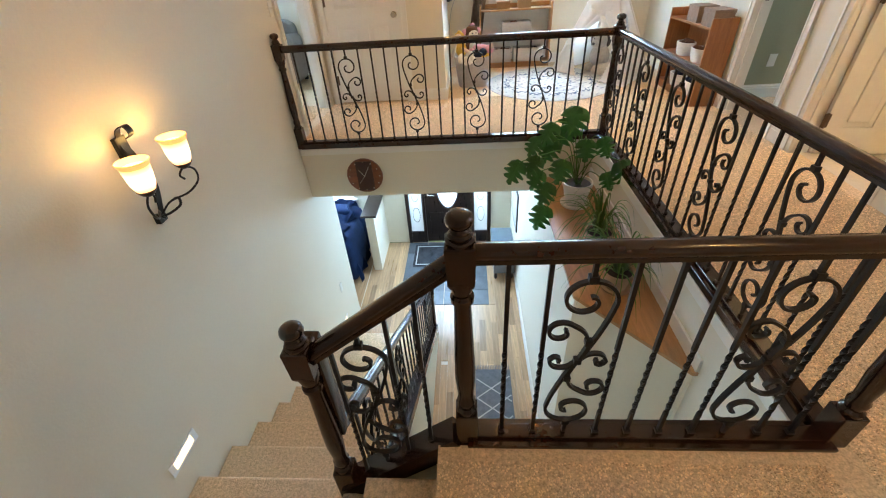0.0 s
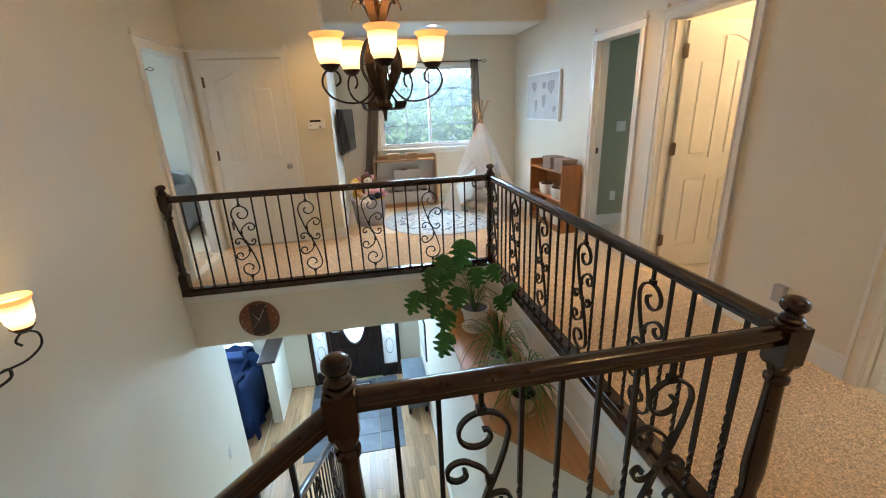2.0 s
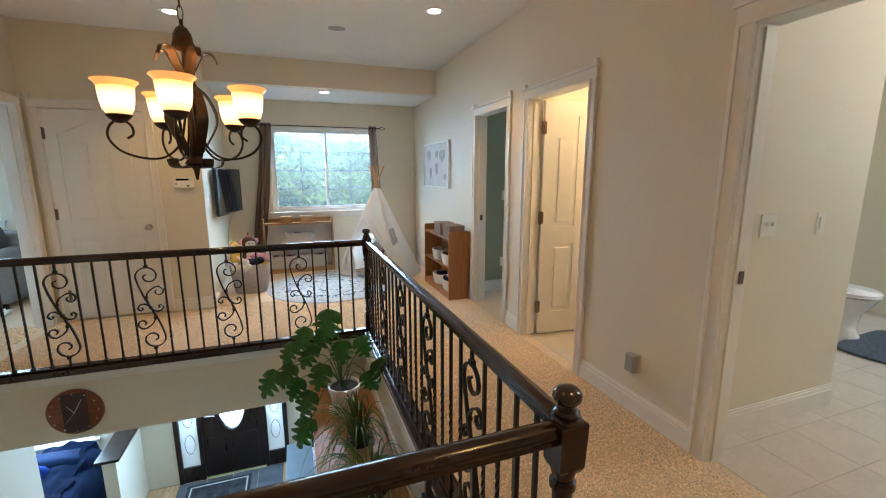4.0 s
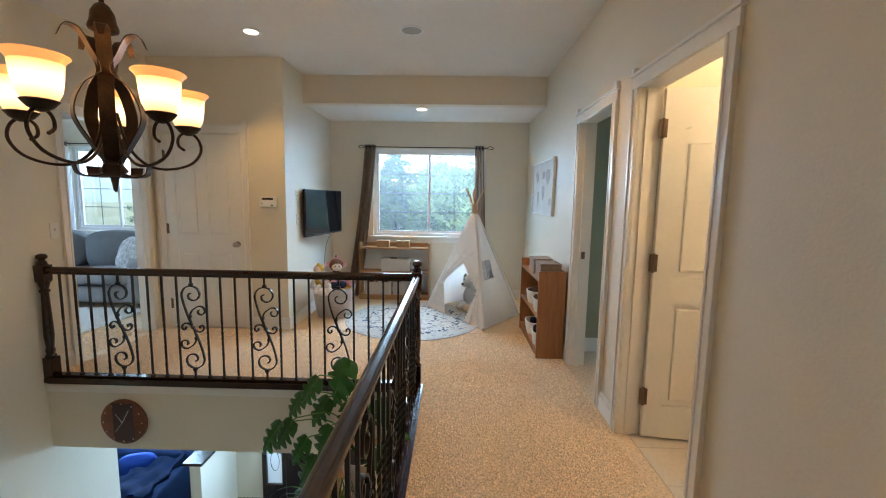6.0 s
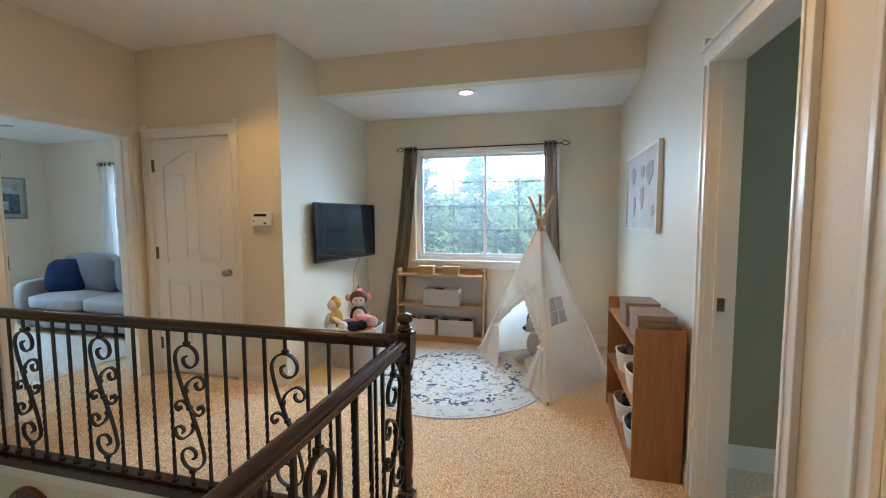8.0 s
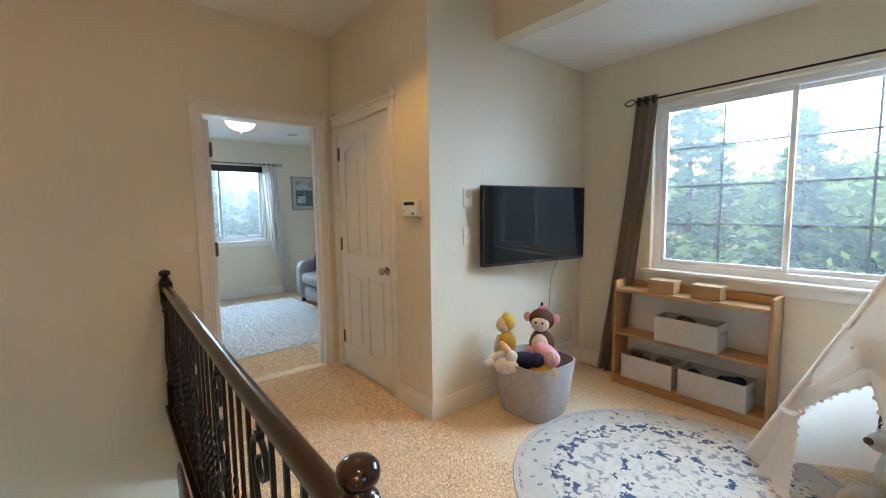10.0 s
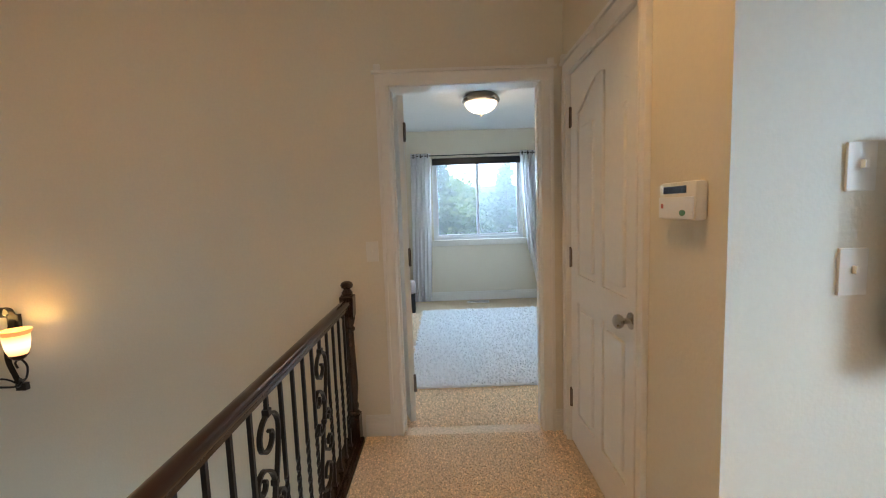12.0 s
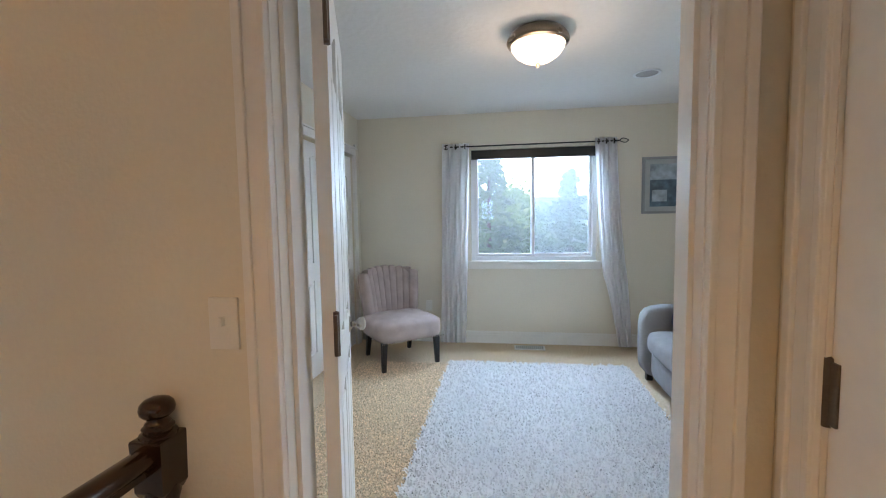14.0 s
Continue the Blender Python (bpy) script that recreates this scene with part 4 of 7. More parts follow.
def curtain_rod(axis, wall, side, u0, u1, z, off=0.07):
    """A thin rod on brackets with looped finials; side is the way off the wall."""
    t = thing("curtain_rod", "thin black curtain rod with leaf-shaped ends above the window", "curtain rod")
    P = (lambda u, d, zz: (wall + side * d, u, zz)) if axis == "x" else (lambda u, d, zz: (u, wall + side * d, zz))
    part("rod", sweep(bmesh.new(), [P(u0, off, z), P(u1, off, z)], 0.014, 0.014, sides=8, up=(0, 0, 1)), M["rod"], t, "", True)
    for u, s in ((u0, -1), (u1, 1)):
        loop = smooth_line([P(u, off, z), P(u + s * 0.03, off, z + 0.022), P(u + s * 0.07, off, z + 0.012), P(u + s * 0.085, off, z), P(u + s * 0.06, off, z - 0.018), P(u + s * 0.03, off, z - 0.016), P(u, off, z)], 5)
        part("finial", sweep(bmesh.new(), loop, 0.009, 0.009, sides=6, up=(0, 0, 1)), M["rod"], t, "", True)
        part("bracket", sweep(bmesh.new(), [P(u - s * 0.06, 0.001, z - 0.012), P(u - s * 0.06, off, z - 0.012)], 0.012, 0.012, up=(0, 0, 1)), M["rod"], t)


def curtain(axis, wall, side, top, low, z0, z1, mat, label, tie=None, off=0.07, folds=5, depth=0.0148):
    """Cloth in soft folds from the rod to the floor: spans (u0, u1) at the top and at the foot, and at tie = (z, u0, u1) between."""
    bm = bmesh.new()
    nu, nz = folds * 10, 26
    grid = []
    rnd = random.Random(round(100 * (top[0] + z1)))
    shift = [rnd.uniform(-0.5, 0.5) for _ in range(nu + 1)]
    for j in range(nz + 1):
        v = j / nz
        z = z1 + (z0 - z1) * v
        if tie:
            k = (z1 - z) / (z1 - tie[0])
            if k < 1:
                e = k ** 1.6
                a, b = top[0] + (tie[1] - top[0]) * e, top[1] + (tie[2] - top[1]) * e
            else:
                e = ((tie[0] - z) / (tie[0] - z0)) ** 0.8
                a, b = tie[1] + (low[0] - tie[1]) * e, tie[2] + (low[1] - tie[2]) * e
        else:
            e = v ** 1.3
            a, b = top[0] + (low[0] - top[0]) * e, top[1] + (low[1] - top[1]) * e
        row = []
        for i in range(nu + 1):
            u = a + (b - a) * i / nu
            d = off + depth * (0.75 + 0.35 * v) * math.sin(2 * math.pi * folds * i / nu + 0.6 * math.sin(3 * v + shift[i // 10])) + 0.006 * math.sin(9 * v + i)
            row.append(bm.verts.new((wall + side * d, u, z) if axis == "x" else (u, wall + side * d, z)))
        grid.append(row)
    for p, q in zip(grid, grid[1:]):
        for i in range(nu):
            bm.faces.new((p[i], p[i + 1], q[i + 1], q[i]))
    bmesh.ops.solidify(bm, geom=bm.faces, thickness=0.002)
    t = thing("curtain", label, "curtain")
    part("cloth", bm, mat, t, "", True)
    for f in (0.15, 0.5, 0.85):
        u = top[0] + (top[1] - top[0]) * f
        m = (Matrix.Translation((wall + side * off, u, z1 - 0.035)) @ Matrix.Rotation(radians(90), 4, "X")) if axis == "x" else (Matrix.Translation((u, wall + side * off, z1 - 0.035)) @ Matrix.Rotation(radians(90), 4, "Y"))
        part("grommet", lathe(bmesh.new(), [(0.018, -0.006), (0.028, -0.006), (0.028, 0.006), (0.018, 0.006), (0.018, -0.006)], 14, m=m), M["rod"], t, "", True)
    return t


curtain_rod("y", YN, -1, 0.865, 2.555, 2.115)
curtain("y", YN, -1, (0.87, 1.02), (0.60, 0.79), 0.015, 2.145, M["grey_cloth"], "taupe grey curtain hanging beside the loft window", folds=3)
curtain("y", YN, -1, (2.385, 2.51), (2.45, 2.62), 0.015, 2.145, M["grey_cloth"], "taupe grey curtain hanging beside the loft window", folds=3)
curtain_rod("x", -4.60, 1, 4.89, 6.57, 2.09)
curtain("x", -4.60, 1, (4.80, 5.085), (4.76, 5.03), 0.012, 2.125, M["sheer"], "white sheer curtain with grommets at the bedroom window", folds=5, depth=0.014)
curtain("x", -4.60, 1, (6.34, 6.55), (6.59, 6.715), 0.012, 2.125, M["sheer"], "white sheer curtain swept aside at the bedroom window", folds=5, depth=0.014, tie=(0.75, 6.43, 6.66))
curtain_rod("y", 7.5, -1, -3.45, -2.0, 2.10)
curtain("y", 7.5, -1, (-3.48, -3.25), (-3.48, -3.25), 0.012, 2.13, M["sheer"], "white sheer curtain beside the second bedroom window", folds=4, depth=0.02)


def hung_door(name, label, hinge_at, turn, width, height, knob_side=1):
    """A hinged door leaf; it lies along its own +x from the hinge."""
    t = tagged(thing(name, label, "door", at=hinge_at, turn=turn), kind="structure")
    leaf = door_leaf(t, width, height)
    for s in (-1, 1):
        knob(leaf, width - 0.062, 0.895, s * 0.0175, s)
    hinges(t, (0.25, 1.05, 1.80), -0.004, knob_side * 0.018)
    return t


hung_door("door_1", "closed white moulded closet door with a nickel knob", (-0.880, YC + 0.022, 0.012), 0, 0.80, 2.02, -1)
hung_door("door_2", "open white moulded door lit warm from its room", (XE + 0.125, 4.065, 0.012), -7, 0.72, 2.015, -1)
hung_door("door_3", "open white moulded bedroom door with a knob", (XW - 0.13, 5.005, 0.012), 199, 0.78, 2.015, -1)
for x0 in (-4.38, -2.93):
    t = tagged(thing("door_4", "white folding wardrobe doors with small knobs", "wardrobe door", "wardrobe doors"), kind="structure")
    for i in range(2):
        leaf = door_leaf(t, 0.575, 1.98)
        leaf.location = (x0 + 0.582 * i, 3.83, 0.02)
        knob(leaf, 0.52 if i == 0 else 0.055, 0.93, 0.0175, 1)

switch_plate("x", XW, 1, 4.82, 1.119)
switch_plate("x", XT, 1, 6.24, 1.42, label="ivory dimmer plate with a round knob")
switch_plate("x", XT, 1, 6.235, 1.166)
switch_plate("y", 2.43, -1, 3.566, 1.171, gangs=2)
switch_plate("y", 2.43, -1, 3.992, 1.165, rocker=True)
switch_plate("y", 5.50, -1, 3.69, 1.18, gangs=2)
switch_plate("y", 5.50, -1, 3.66, 0.36, outlet=True, label="ivory outlet plate")
switch_plate("x", XW, 1, 4.755, -1.897, outlet=True, label="ivory outlet plate")
t = thing("wall_outlet", "grey outlet plate with a plugged-in night light", "outlet")
part("plate", boxes((XE - 0.007, 2.752, 0.26, XE, 2.828, 0.38), bevel=0.002), M["plastic"], t)
part("night_light", boxes((XE - 0.05, 2.757, 0.265, XE - 0.0075, 2.823, 0.375), bevel=0.006), M["grille"], t, "grey plug-in night light")
for name, y0, zz in (("strike_plate", 5.125, 0.96), ("strike_plate", 2.275, 0.96)):
    whole(name, boxes((XE + 0.045, y0 - 0.0, zz - 0.03, XE + 0.075, y0 + 0.0065, zz + 0.03), bevel=0.001), M["hinge"], "dark metal strike plate on the door jamb", "strike plate")
# step lights in the stair wall
for y, z in ((2.06, -0.755), (4.61, -2.36)):
    t = thing("step_light", "lit louvred step light in the stair wall", "wall lamp", "step lights", (XW, y, z))
    part("faceplate", boxes((0.0, -0.12, -0.045, 0.006, 0.12, -0.03), (0, -0.12, 0.03, 0.006, 0.12, 0.045), (0, -0.12, -0.03, 0.006, -0.085, 0.03), (0, 0.085, -0.03, 0.006, 0.12, 0.03), bevel=0.001), M["white"], t)
    part("lens", boxes((0.0, -0.085, -0.03, 0.003, 0.085, 0.03)), M["steplens"] if "steplens" in M else M.setdefault("steplens", glowing("step_lens", (1.0, 0.70, 0.32), 1.4)), t, "glowing lens")

# ---- loft things ----
def blob(bm, at, radii, index=0, turn=(0, 0, 0), seg=14):
    """An ellipsoid added to a mesh, with a material index."""
    m = Matrix.Translation(at) @ Euler([radians(a) for a in turn]).to_matrix().to_4x4() @ Matrix.Diagonal((*radii, 1))
    made = bmesh.ops.create_uvsphere(bm, u_segments=seg, v_segments=max(6, seg // 2 + 2), radius=1.0, matrix=m)["verts"]
    for f in {f for v in made for f in v.link_faces}:
        f.material_index = index
    return made


def soft_toy(label, shapes, mats, at, turn=0.0):
    """A plush toy as one mesh of joined rounded shapes."""
    bm = bmesh.new()
    for s in shapes:
        blob(bm, *s)
    me = bpy.data.meshes.new("soft_toy")
    bm.to_mesh(me)
    bm.free()
    for m in mats:
        me.materials.append(m)
    for p in me.polygons:
        p.use_smooth = True
    ob = new("soft_toy", me)
    ob.matrix_basis = pose(*at, 0, 0, turn)
    return tagged(ob, label, "soft toy")


def fabric(name, color, bump=0.4, scale=30, fine=300, vary=0.1):
    return material(name, color, 0.92, vary=vary, scale=scale, fine=fine, bump=bump, spec=0.15)


def tub(bm, w, d, h, taper=0.85, r=0.35, wall=0.008, at=(0, 0, 0), n=28):
    """An open, rounded rectangular tub with thickness."""
    def ring(scale, z, inset=0.0):
        pts = []
        for i in range(n):
            a = 2 * math.pi * i / n
            c, s = math.cos(a), math.sin(a)
            k = (abs(c) ** (2 / r) + abs(s) ** (2 / r)) ** (-r / 2)
            pts.append(bm.verts.new((at[0] + c * k * (w / 2 * scale - inset), at[1] + s * k * (d / 2 * scale - inset), at[2] + z)))
        return pts
    rings = [ring(taper * 0.93, 0), ring(taper, 0.02), ring((1 + taper) / 2, h / 2), ring(1, h), ring(1, h + 0.002, wall), ring((1 + taper) / 2, h / 2, wall), ring(taper, 0.025, wall)]
    for p, q in zip(rings, rings[1:]):
        for i in range(n):
            bm.faces.new((p[i], p[(i + 1) % n], q[(i + 1) % n], q[i]))
    bm.faces.new(rings[0][::-1])
    bm.faces.new(rings[-1])
    return bm


M["felt"] = fabric("grey_felt", (0.46, 0.43, 0.43), 0.3, 40, 400)
M["linen"] = fabric("grey_linen_bin", (0.52, 0.49, 0.46), 0.3, 40, 500, 0.06)
M["pine"] = material("honey_pine", (0.44, 0.24, 0.10), 0.42, vary=0.14, scale=4, fine=50, stretch=(2, 2, 18), bump=0.05)
M["pine_flat"] = material("honey_pine_flat", (0.44, 0.24, 0.10), 0.42, vary=0.14, scale=4, fine=50, stretch=(2, 18, 18), bump=0.05)
M["cherry"] = material("reddish_oak", (0.37, 0.155, 0.052), 0.38, vary=0.16, scale=4, fine=50, stretch=(14, 14, 1.5), bump=0.06)
M["kraft"] = material("kraft_box", (0.42, 0.26, 0.13), 0.6, vary=0.1, scale=20, fine=200, bump=0.1)
M["screen"] = material("television_screen", (0.010, 0.011, 0.013), 0.06, vary=0.0, bump=0.0, spec=0.38)
gloss = M["screen"].node_tree.nodes["Principled BSDF"].inputs["Roughness"]
M["screen"].node_tree.links.remove(gloss.links[0])
gloss.default_value = 0.05

# television on its wall arm
TV0, TV1 = Vector((0.447, 6.315, 0)), Vector((0.588, 7.270, 0))
yaw = math.degrees(math.atan2(TV1.y - TV0.y, TV1.x - TV0.x))
tv = thing("television", "black flat-screen television angled out from the wall", "television", at=(TV0.x, TV0.y, 0.955), turn=yaw)
W = (TV1 - TV0).length
part("housing", boxes((0, 0.004, 0, W, 0.035, 0.545), (W * 0.2, 0.035, 0.08, W * 0.8, 0.06, 0.42), bevel=0.004), M["black"], tv, "slim black plastic housing")
part("bezel", boxes((0, -0.003, 0, W, 0.004, 0.018), (0, -0.003, 0.537, W, 0.004, 0.545), (0, -0.003, 0.018, 0.008, 0.004, 0.537), (W - 0.008, -0.003, 0.018, W, 0.004, 0.537)), M["black"], tv)
part("screen", boxes((0.008, 0.0, 0.018, W - 0.008, 0.0035, 0.537)), M["screen"], tv, "glossy dark screen")
part("stand_label", boxes((W * 0.48, -0.0045, 0.006, W * 0.54, -0.003, 0.011)), M["nickel"], tv)
part("wall_arm", sweep(bmesh.new(), [(W * 0.5, 0.05, 0.28), (W * 0.40, 0.11, 0.28)], 0.06, 0.03, up=(0, 0, 1)), M["black"], tv)
cord = smooth_line([(0.52, 7.05, 0.97), (0.44, 7.07, 0.80), (0.40, 7.10, 0.55), (0.395, 7.07, 0.34)], 8)
whole("power_cord", sweep(bmesh.new(), cord, 0.008, 0.008, sides=6, up=(1, 0, 0)), M["grille"], "grey power cord hanging below the television", "cable", smooth=True)

# wall grille beside the basket
t = thing("wall_vent", "white louvred return-air grille low on the wall", "vent")
part("frame", boxes((XT, 7.03, 0.19, XT + 0.008, 7.05, 0.505), (XT, 7.46, 0.19, XT + 0.008, 7.48, 0.505), (XT, 7.05, 0.19, XT + 0.008, 7.46, 0.21), (XT, 7.05, 0.485, XT + 0.008, 7.46, 0.505), bevel=0.002), M["trim"], t)
slat = None
for i in range(22):
    z = 0.217 + i * 0.0123
    if slat is None:
        slat = part("slat", sweep(bmesh.new(), [(XT + 0.004, 7.05, z), (XT + 0.004, 7.46, z)], 0.010, 0.0015, up=(0.7, 0, 0.7)), M["trim"], t)
    else:
        o = new("slat", slat.data)
        o.parent, o.location = t, (0, 0, i * 0.0123)

# keypad
t = thing("alarm_keypad", "white wall keypad with a dark display and flap", "keypad")
part("body", boxes((0.118, YC - 0.034, 1.30, 0.302, YC, 1.406), bevel=0.010), M["plastic"], t, "", True)
part("display", boxes((0.145, YC - 0.0355, 1.374, 0.260, YC - 0.0345, 1.394)), M["screen"], t, "dark display")
part("flap", boxes((0.124, YC - 0.038, 1.304, 0.296, YC - 0.0342, 1.364), bevel=0.0015), M["white"], t)
part("badge", lathe(bmesh.new(), [(0, 0), (0.014, 0), (0.014, 0.0012), (0, 0.0012)], 20, m=Matrix.Translation((0.250, YC - 0.0385, 1.320)) @ Matrix.Rotation(radians(90), 4, "X"), squash=0.6), M["leaf_badge"] if "leaf_badge" in M else M.setdefault("leaf_badge", material("green_badge", (0.05, 0.20, 0.10), 0.5)), t, "small green badge")
part("sticker", boxes((0.139, YC - 0.0392, 1.332, 0.151, YC - 0.0382, 1.345)), M.setdefault("red", material("red_print", (0.45, 0.10, 0.08), 0.6)), t, "small red print")

# toy basket
bk = (0.70, 6.53)
t = thing("toy_basket", "grey felt storage basket full of soft toys", "basket", at=(*bk, 0.0))
part("body", tub(bmesh.new(), 0.46, 0.43, 0.36, 0.80, 0.45), M["felt"], t, "", True)
for a in (222, 42):
    c, s = math.cos(radians(a)), math.sin(radians(a))
    part("handle_hole", boxes((-0.05, -0.004, -0.018, 0.05, 0.004, 0.018), bevel=0.003), M["black"], t, "dark slot handle").matrix_basis = pose(c * 0.216, s * 0.202, 0.305, -6, 0, a + 90)
cream, brown, pink, navy, yellow, skin = fabric("cream_plush", (0.72, 0.66, 0.60)), fabric("brown_plush", (0.13, 0.065, 0.04)), fabric("pink_plush", (0.72, 0.36, 0.44)), fabric("navy_plush", (0.02, 0.025, 0.05)), fabric("yellow_knit", (0.66, 0.42, 0.08)), fabric("doll_cloth", (0.74, 0.55, 0.42))
soft_toy("yellow knitted doll with a bonnet lying on the basket's edge", [((0, 0, 0.10), (0.068, 0.058, 0.085), 0), ((-0.02, -0.022, 0.225), (0.050, 0.048, 0.052), 1), ((-0.02, 0.008, 0.238), (0.060, 0.056, 0.056), 0), ((-0.02, 0.0, 0.29), (0.022, 0.022, 0.018), 0), ((-0.085, -0.03, 0.075), (0.024, 0.026, 0.085), 2, (0, 22, 0)), ((0.085, -0.05, 0.095), (0.070, 0.022, 0.022), 1, (0, 32, 20)), ((0.02, -0.085, 0.03), (0.026, 0.075, 0.026), 2, (20, 0, 0)), ((0.045, -0.15, 0.0), (0.030, 0.036, 0.028), 2)], [yellow, skin, cream], (bk[0] - 0.14, bk[1] - 0.10, 0.34), -20)
soft_toy("brown and cream monkey plush sitting in the basket", [((0, 0, 0.08), (0.085, 0.07, 0.11), 0), ((0, -0.045, 0.09), (0.058, 0.04, 0.075), 1), ((0, 0, 0.255), (0.085, 0.07, 0.075), 0), ((0, -0.05, 0.235), (0.062, 0.035, 0.05), 1), ((-0.095, 0, 0.265), (0.03, 0.014, 0.034), 2), ((0.095, 0, 0.265), (0.03, 0.014, 0.034), 2), ((0.01, 0.0, 0.335), (0.035, 0.018, 0.018), 2), ((0, 0, 0.355), (0.01, 0.01, 0.022), 0), ((-0.022, -0.08, 0.25), (0.008, 0.006, 0.008), 3), ((0.022, -0.08, 0.25), (0.008, 0.006, 0.008), 3)], [brown, cream, pink, navy], (bk[0] - 0.01, bk[1] + 0.10, 0.34), 25)
soft_toy("pink plush lying on the toy pile", [((0, 0, 0.05), (0.13, 0.06, 0.05), 0), ((0.13, -0.02, 0.055), (0.055, 0.05, 0.05), 0), ((0.17, -0.04, 0.085), (0.025, 0.012, 0.035), 1), ((-0.10, -0.06, 0.03), (0.04, 0.03, 0.03), 0)], [pink, cream], (bk[0] + 0.10, bk[1] - 0.0, 0.37), -28)
soft_toy("navy and cream plush on the toy pile", [((0, 0, 0.03), (0.10, 0.07, 0.055), 0), ((0.09, -0.02, 0.06), (0.05, 0.05, 0.045), 0), ((-0.07, -0.06, 0.05), (0.045, 0.038, 0.045), 1), ((-0.05, -0.085, 0.0), (0.05, 0.04, 0.04), 1)], [navy, cream], (bk[0] + 0.03, bk[1] - 0.11, 0.34), 5)
soft_toy("yellow and navy plush at the bottom of the pile", [((0, 0, 0), (0.09, 0.06, 0.05), 0), ((-0.12, 0.06, 0.0), (0.09, 0.09, 0.06), 1), ((-0.24, 0.03, -0.01), (0.08, 0.08, 0.05), 2)], [yellow, navy, cream], (bk[0] + 0.15, bk[1] - 0.09, 0.335), 30)

# low shelf under the window
SX0, SX1, SY0, SY1 = 0.81, 1.79, 7.34, 7.54
t = thing("shelf_unit", "honey pine low shelf unit under the loft window", "shelf")
for x in (SX0, SX1 - 0.022):
    part("side_panel", boxes((x, SY0, 0, x + 0.022, SY1, 0.80), bevel=0.004), M["pine"], t)
for z in (0.055, 0.385, 0.715):
    part("shelf_board", boxes((SX0 + 0.022, SY0 + 0.004, z, SX1 - 0.022, SY1 - 0.004, z + 0.022), bevel=0.003), M["pine_flat"], t)
part("plinth", boxes((SX0 + 0.022, SY0 + 0.012, 0.0, SX1 - 0.022, SY0 + 0.03, 0.054), bevel=0.002), M["pine_flat"], t)
part("back_rail", boxes((SX0 + 0.022, SY1 - 0.016, 0.738, SX1 - 0.022, SY1 - 0.004, 0.79), bevel=0.002), M["pine_flat"], t)
part("back_panel", boxes((SX0 + 0.022, SY1 - 0.004, 0.03, SX1 - 0.022, SY1 + 0.002, 0.737)), M["trim"], t, "pale back panel")


def storage_bin(x0, x1, y0, y1, z, h):
    t = thing("storage_bin", "grey linen storage bin on the pine shelf", "storage bin", "linen bins", ((x0 + x1) / 2, (y0 + y1) / 2, z))
    w, d = (x1 - x0) / 2, (y1 - y0) / 2
    part("body", boxes((-w, -d, 0, w, -d + 0.006, h), (-w, d - 0.006, 0, w, d, h), (-w, -d + 0.006, 0, -w + 0.006, d - 0.006, h), (w - 0.006, -d + 0.006, 0, w, d - 0.006, h), (-w, -d, 0.001, w, d, 0.008), bevel=0.002), M["linen"], t)
    part("handle", sweep(bmesh.new(), smooth_line([(w + 0.002, -0.04, h * 0.7), (w + 0.016, -0.02, h * 0.62), (w + 0.016, 0.02, h * 0.62), (w + 0.002, 0.04, h * 0.7)], 5), 0.014, 0.003, up=(0, 0, 1)), M["felt"], t)
    rnd = random.Random(round(x0 * 100))
    bm = bmesh.new()
    for i in range(7):
        blob(bm, (rnd.uniform(-w + 0.05, w - 0.05), rnd.uniform(-d + 0.04, d - 0.04), h - 0.05 + rnd.uniform(-0.01, 0.03)), (0.045, 0.03, 0.03), 0, (0, 0, rnd.uniform(0, 90)), 10)
    tagged(part("contents", bm, navy if x0 > 1.2 else brown, t, "dark toys inside", True), "dark toys inside", kind="stuff")


storage_bin(1.12, 1.51, 7.335, 7.52, 0.407, 0.175)
storage_bin(0.89, 1.25, 7.325, 7.52, 0.077, 0.175)
storage_bin(1.29, 1.68, 7.325, 7.52, 0.077, 0.175)
for x in (1.05, 1.33):
    t = thing("keepsake_box", "small brown wooden box with a lid on the shelf", "box", "small wooden boxes", (x, 7.43, 0.737))
    part("body", boxes((0, -0.05, 0, 0.17, 0.06, 0.075), bevel=0.002), M["kraft"], t)
    part("lid", boxes((-0.004, -0.054, 0.0755, 0.174, 0.064, 0.092), bevel=0.002), M["kraft"], t)

# bookcase along the east wall
BX0, BX1, BY0, BY1 = 2.865, 3.105, 5.275, 6.20
t = thing("bookcase", "reddish oak low bookcase holding white baskets", "bookcase")
for y in (BY0, BY1 - 0.02):
    part("side_panel", boxes((BX0, y, 0, BX1, y + 0.02, 0.79), bevel=0.003), M["cherry"], t)
for z in (0.06, 0.36, 0.69):
    part("shelf_board", boxes((BX0 + 0.004, BY0 + 0.02, z, BX1 - 0.008, BY1 - 0.02, z + 0.02), bevel=0.002), M["cherry"], t)
part("plinth", boxes((BX0 + 0.01, BY0 + 0.02, 0, BX0 + 0.025, BY1 - 0.02, 0.0595)), M["cherry"], t)
part("back_panel", boxes((BX1 - 0.007, BY0 + 0.02, 0.03, BX1 - 0.001, BY1 - 0.02, 0.79)), M["cherry"], t)
M["rope"] = fabric("white_rope_basket", (0.74, 0.71, 0.66), 0.8, 60, 160, 0.08)
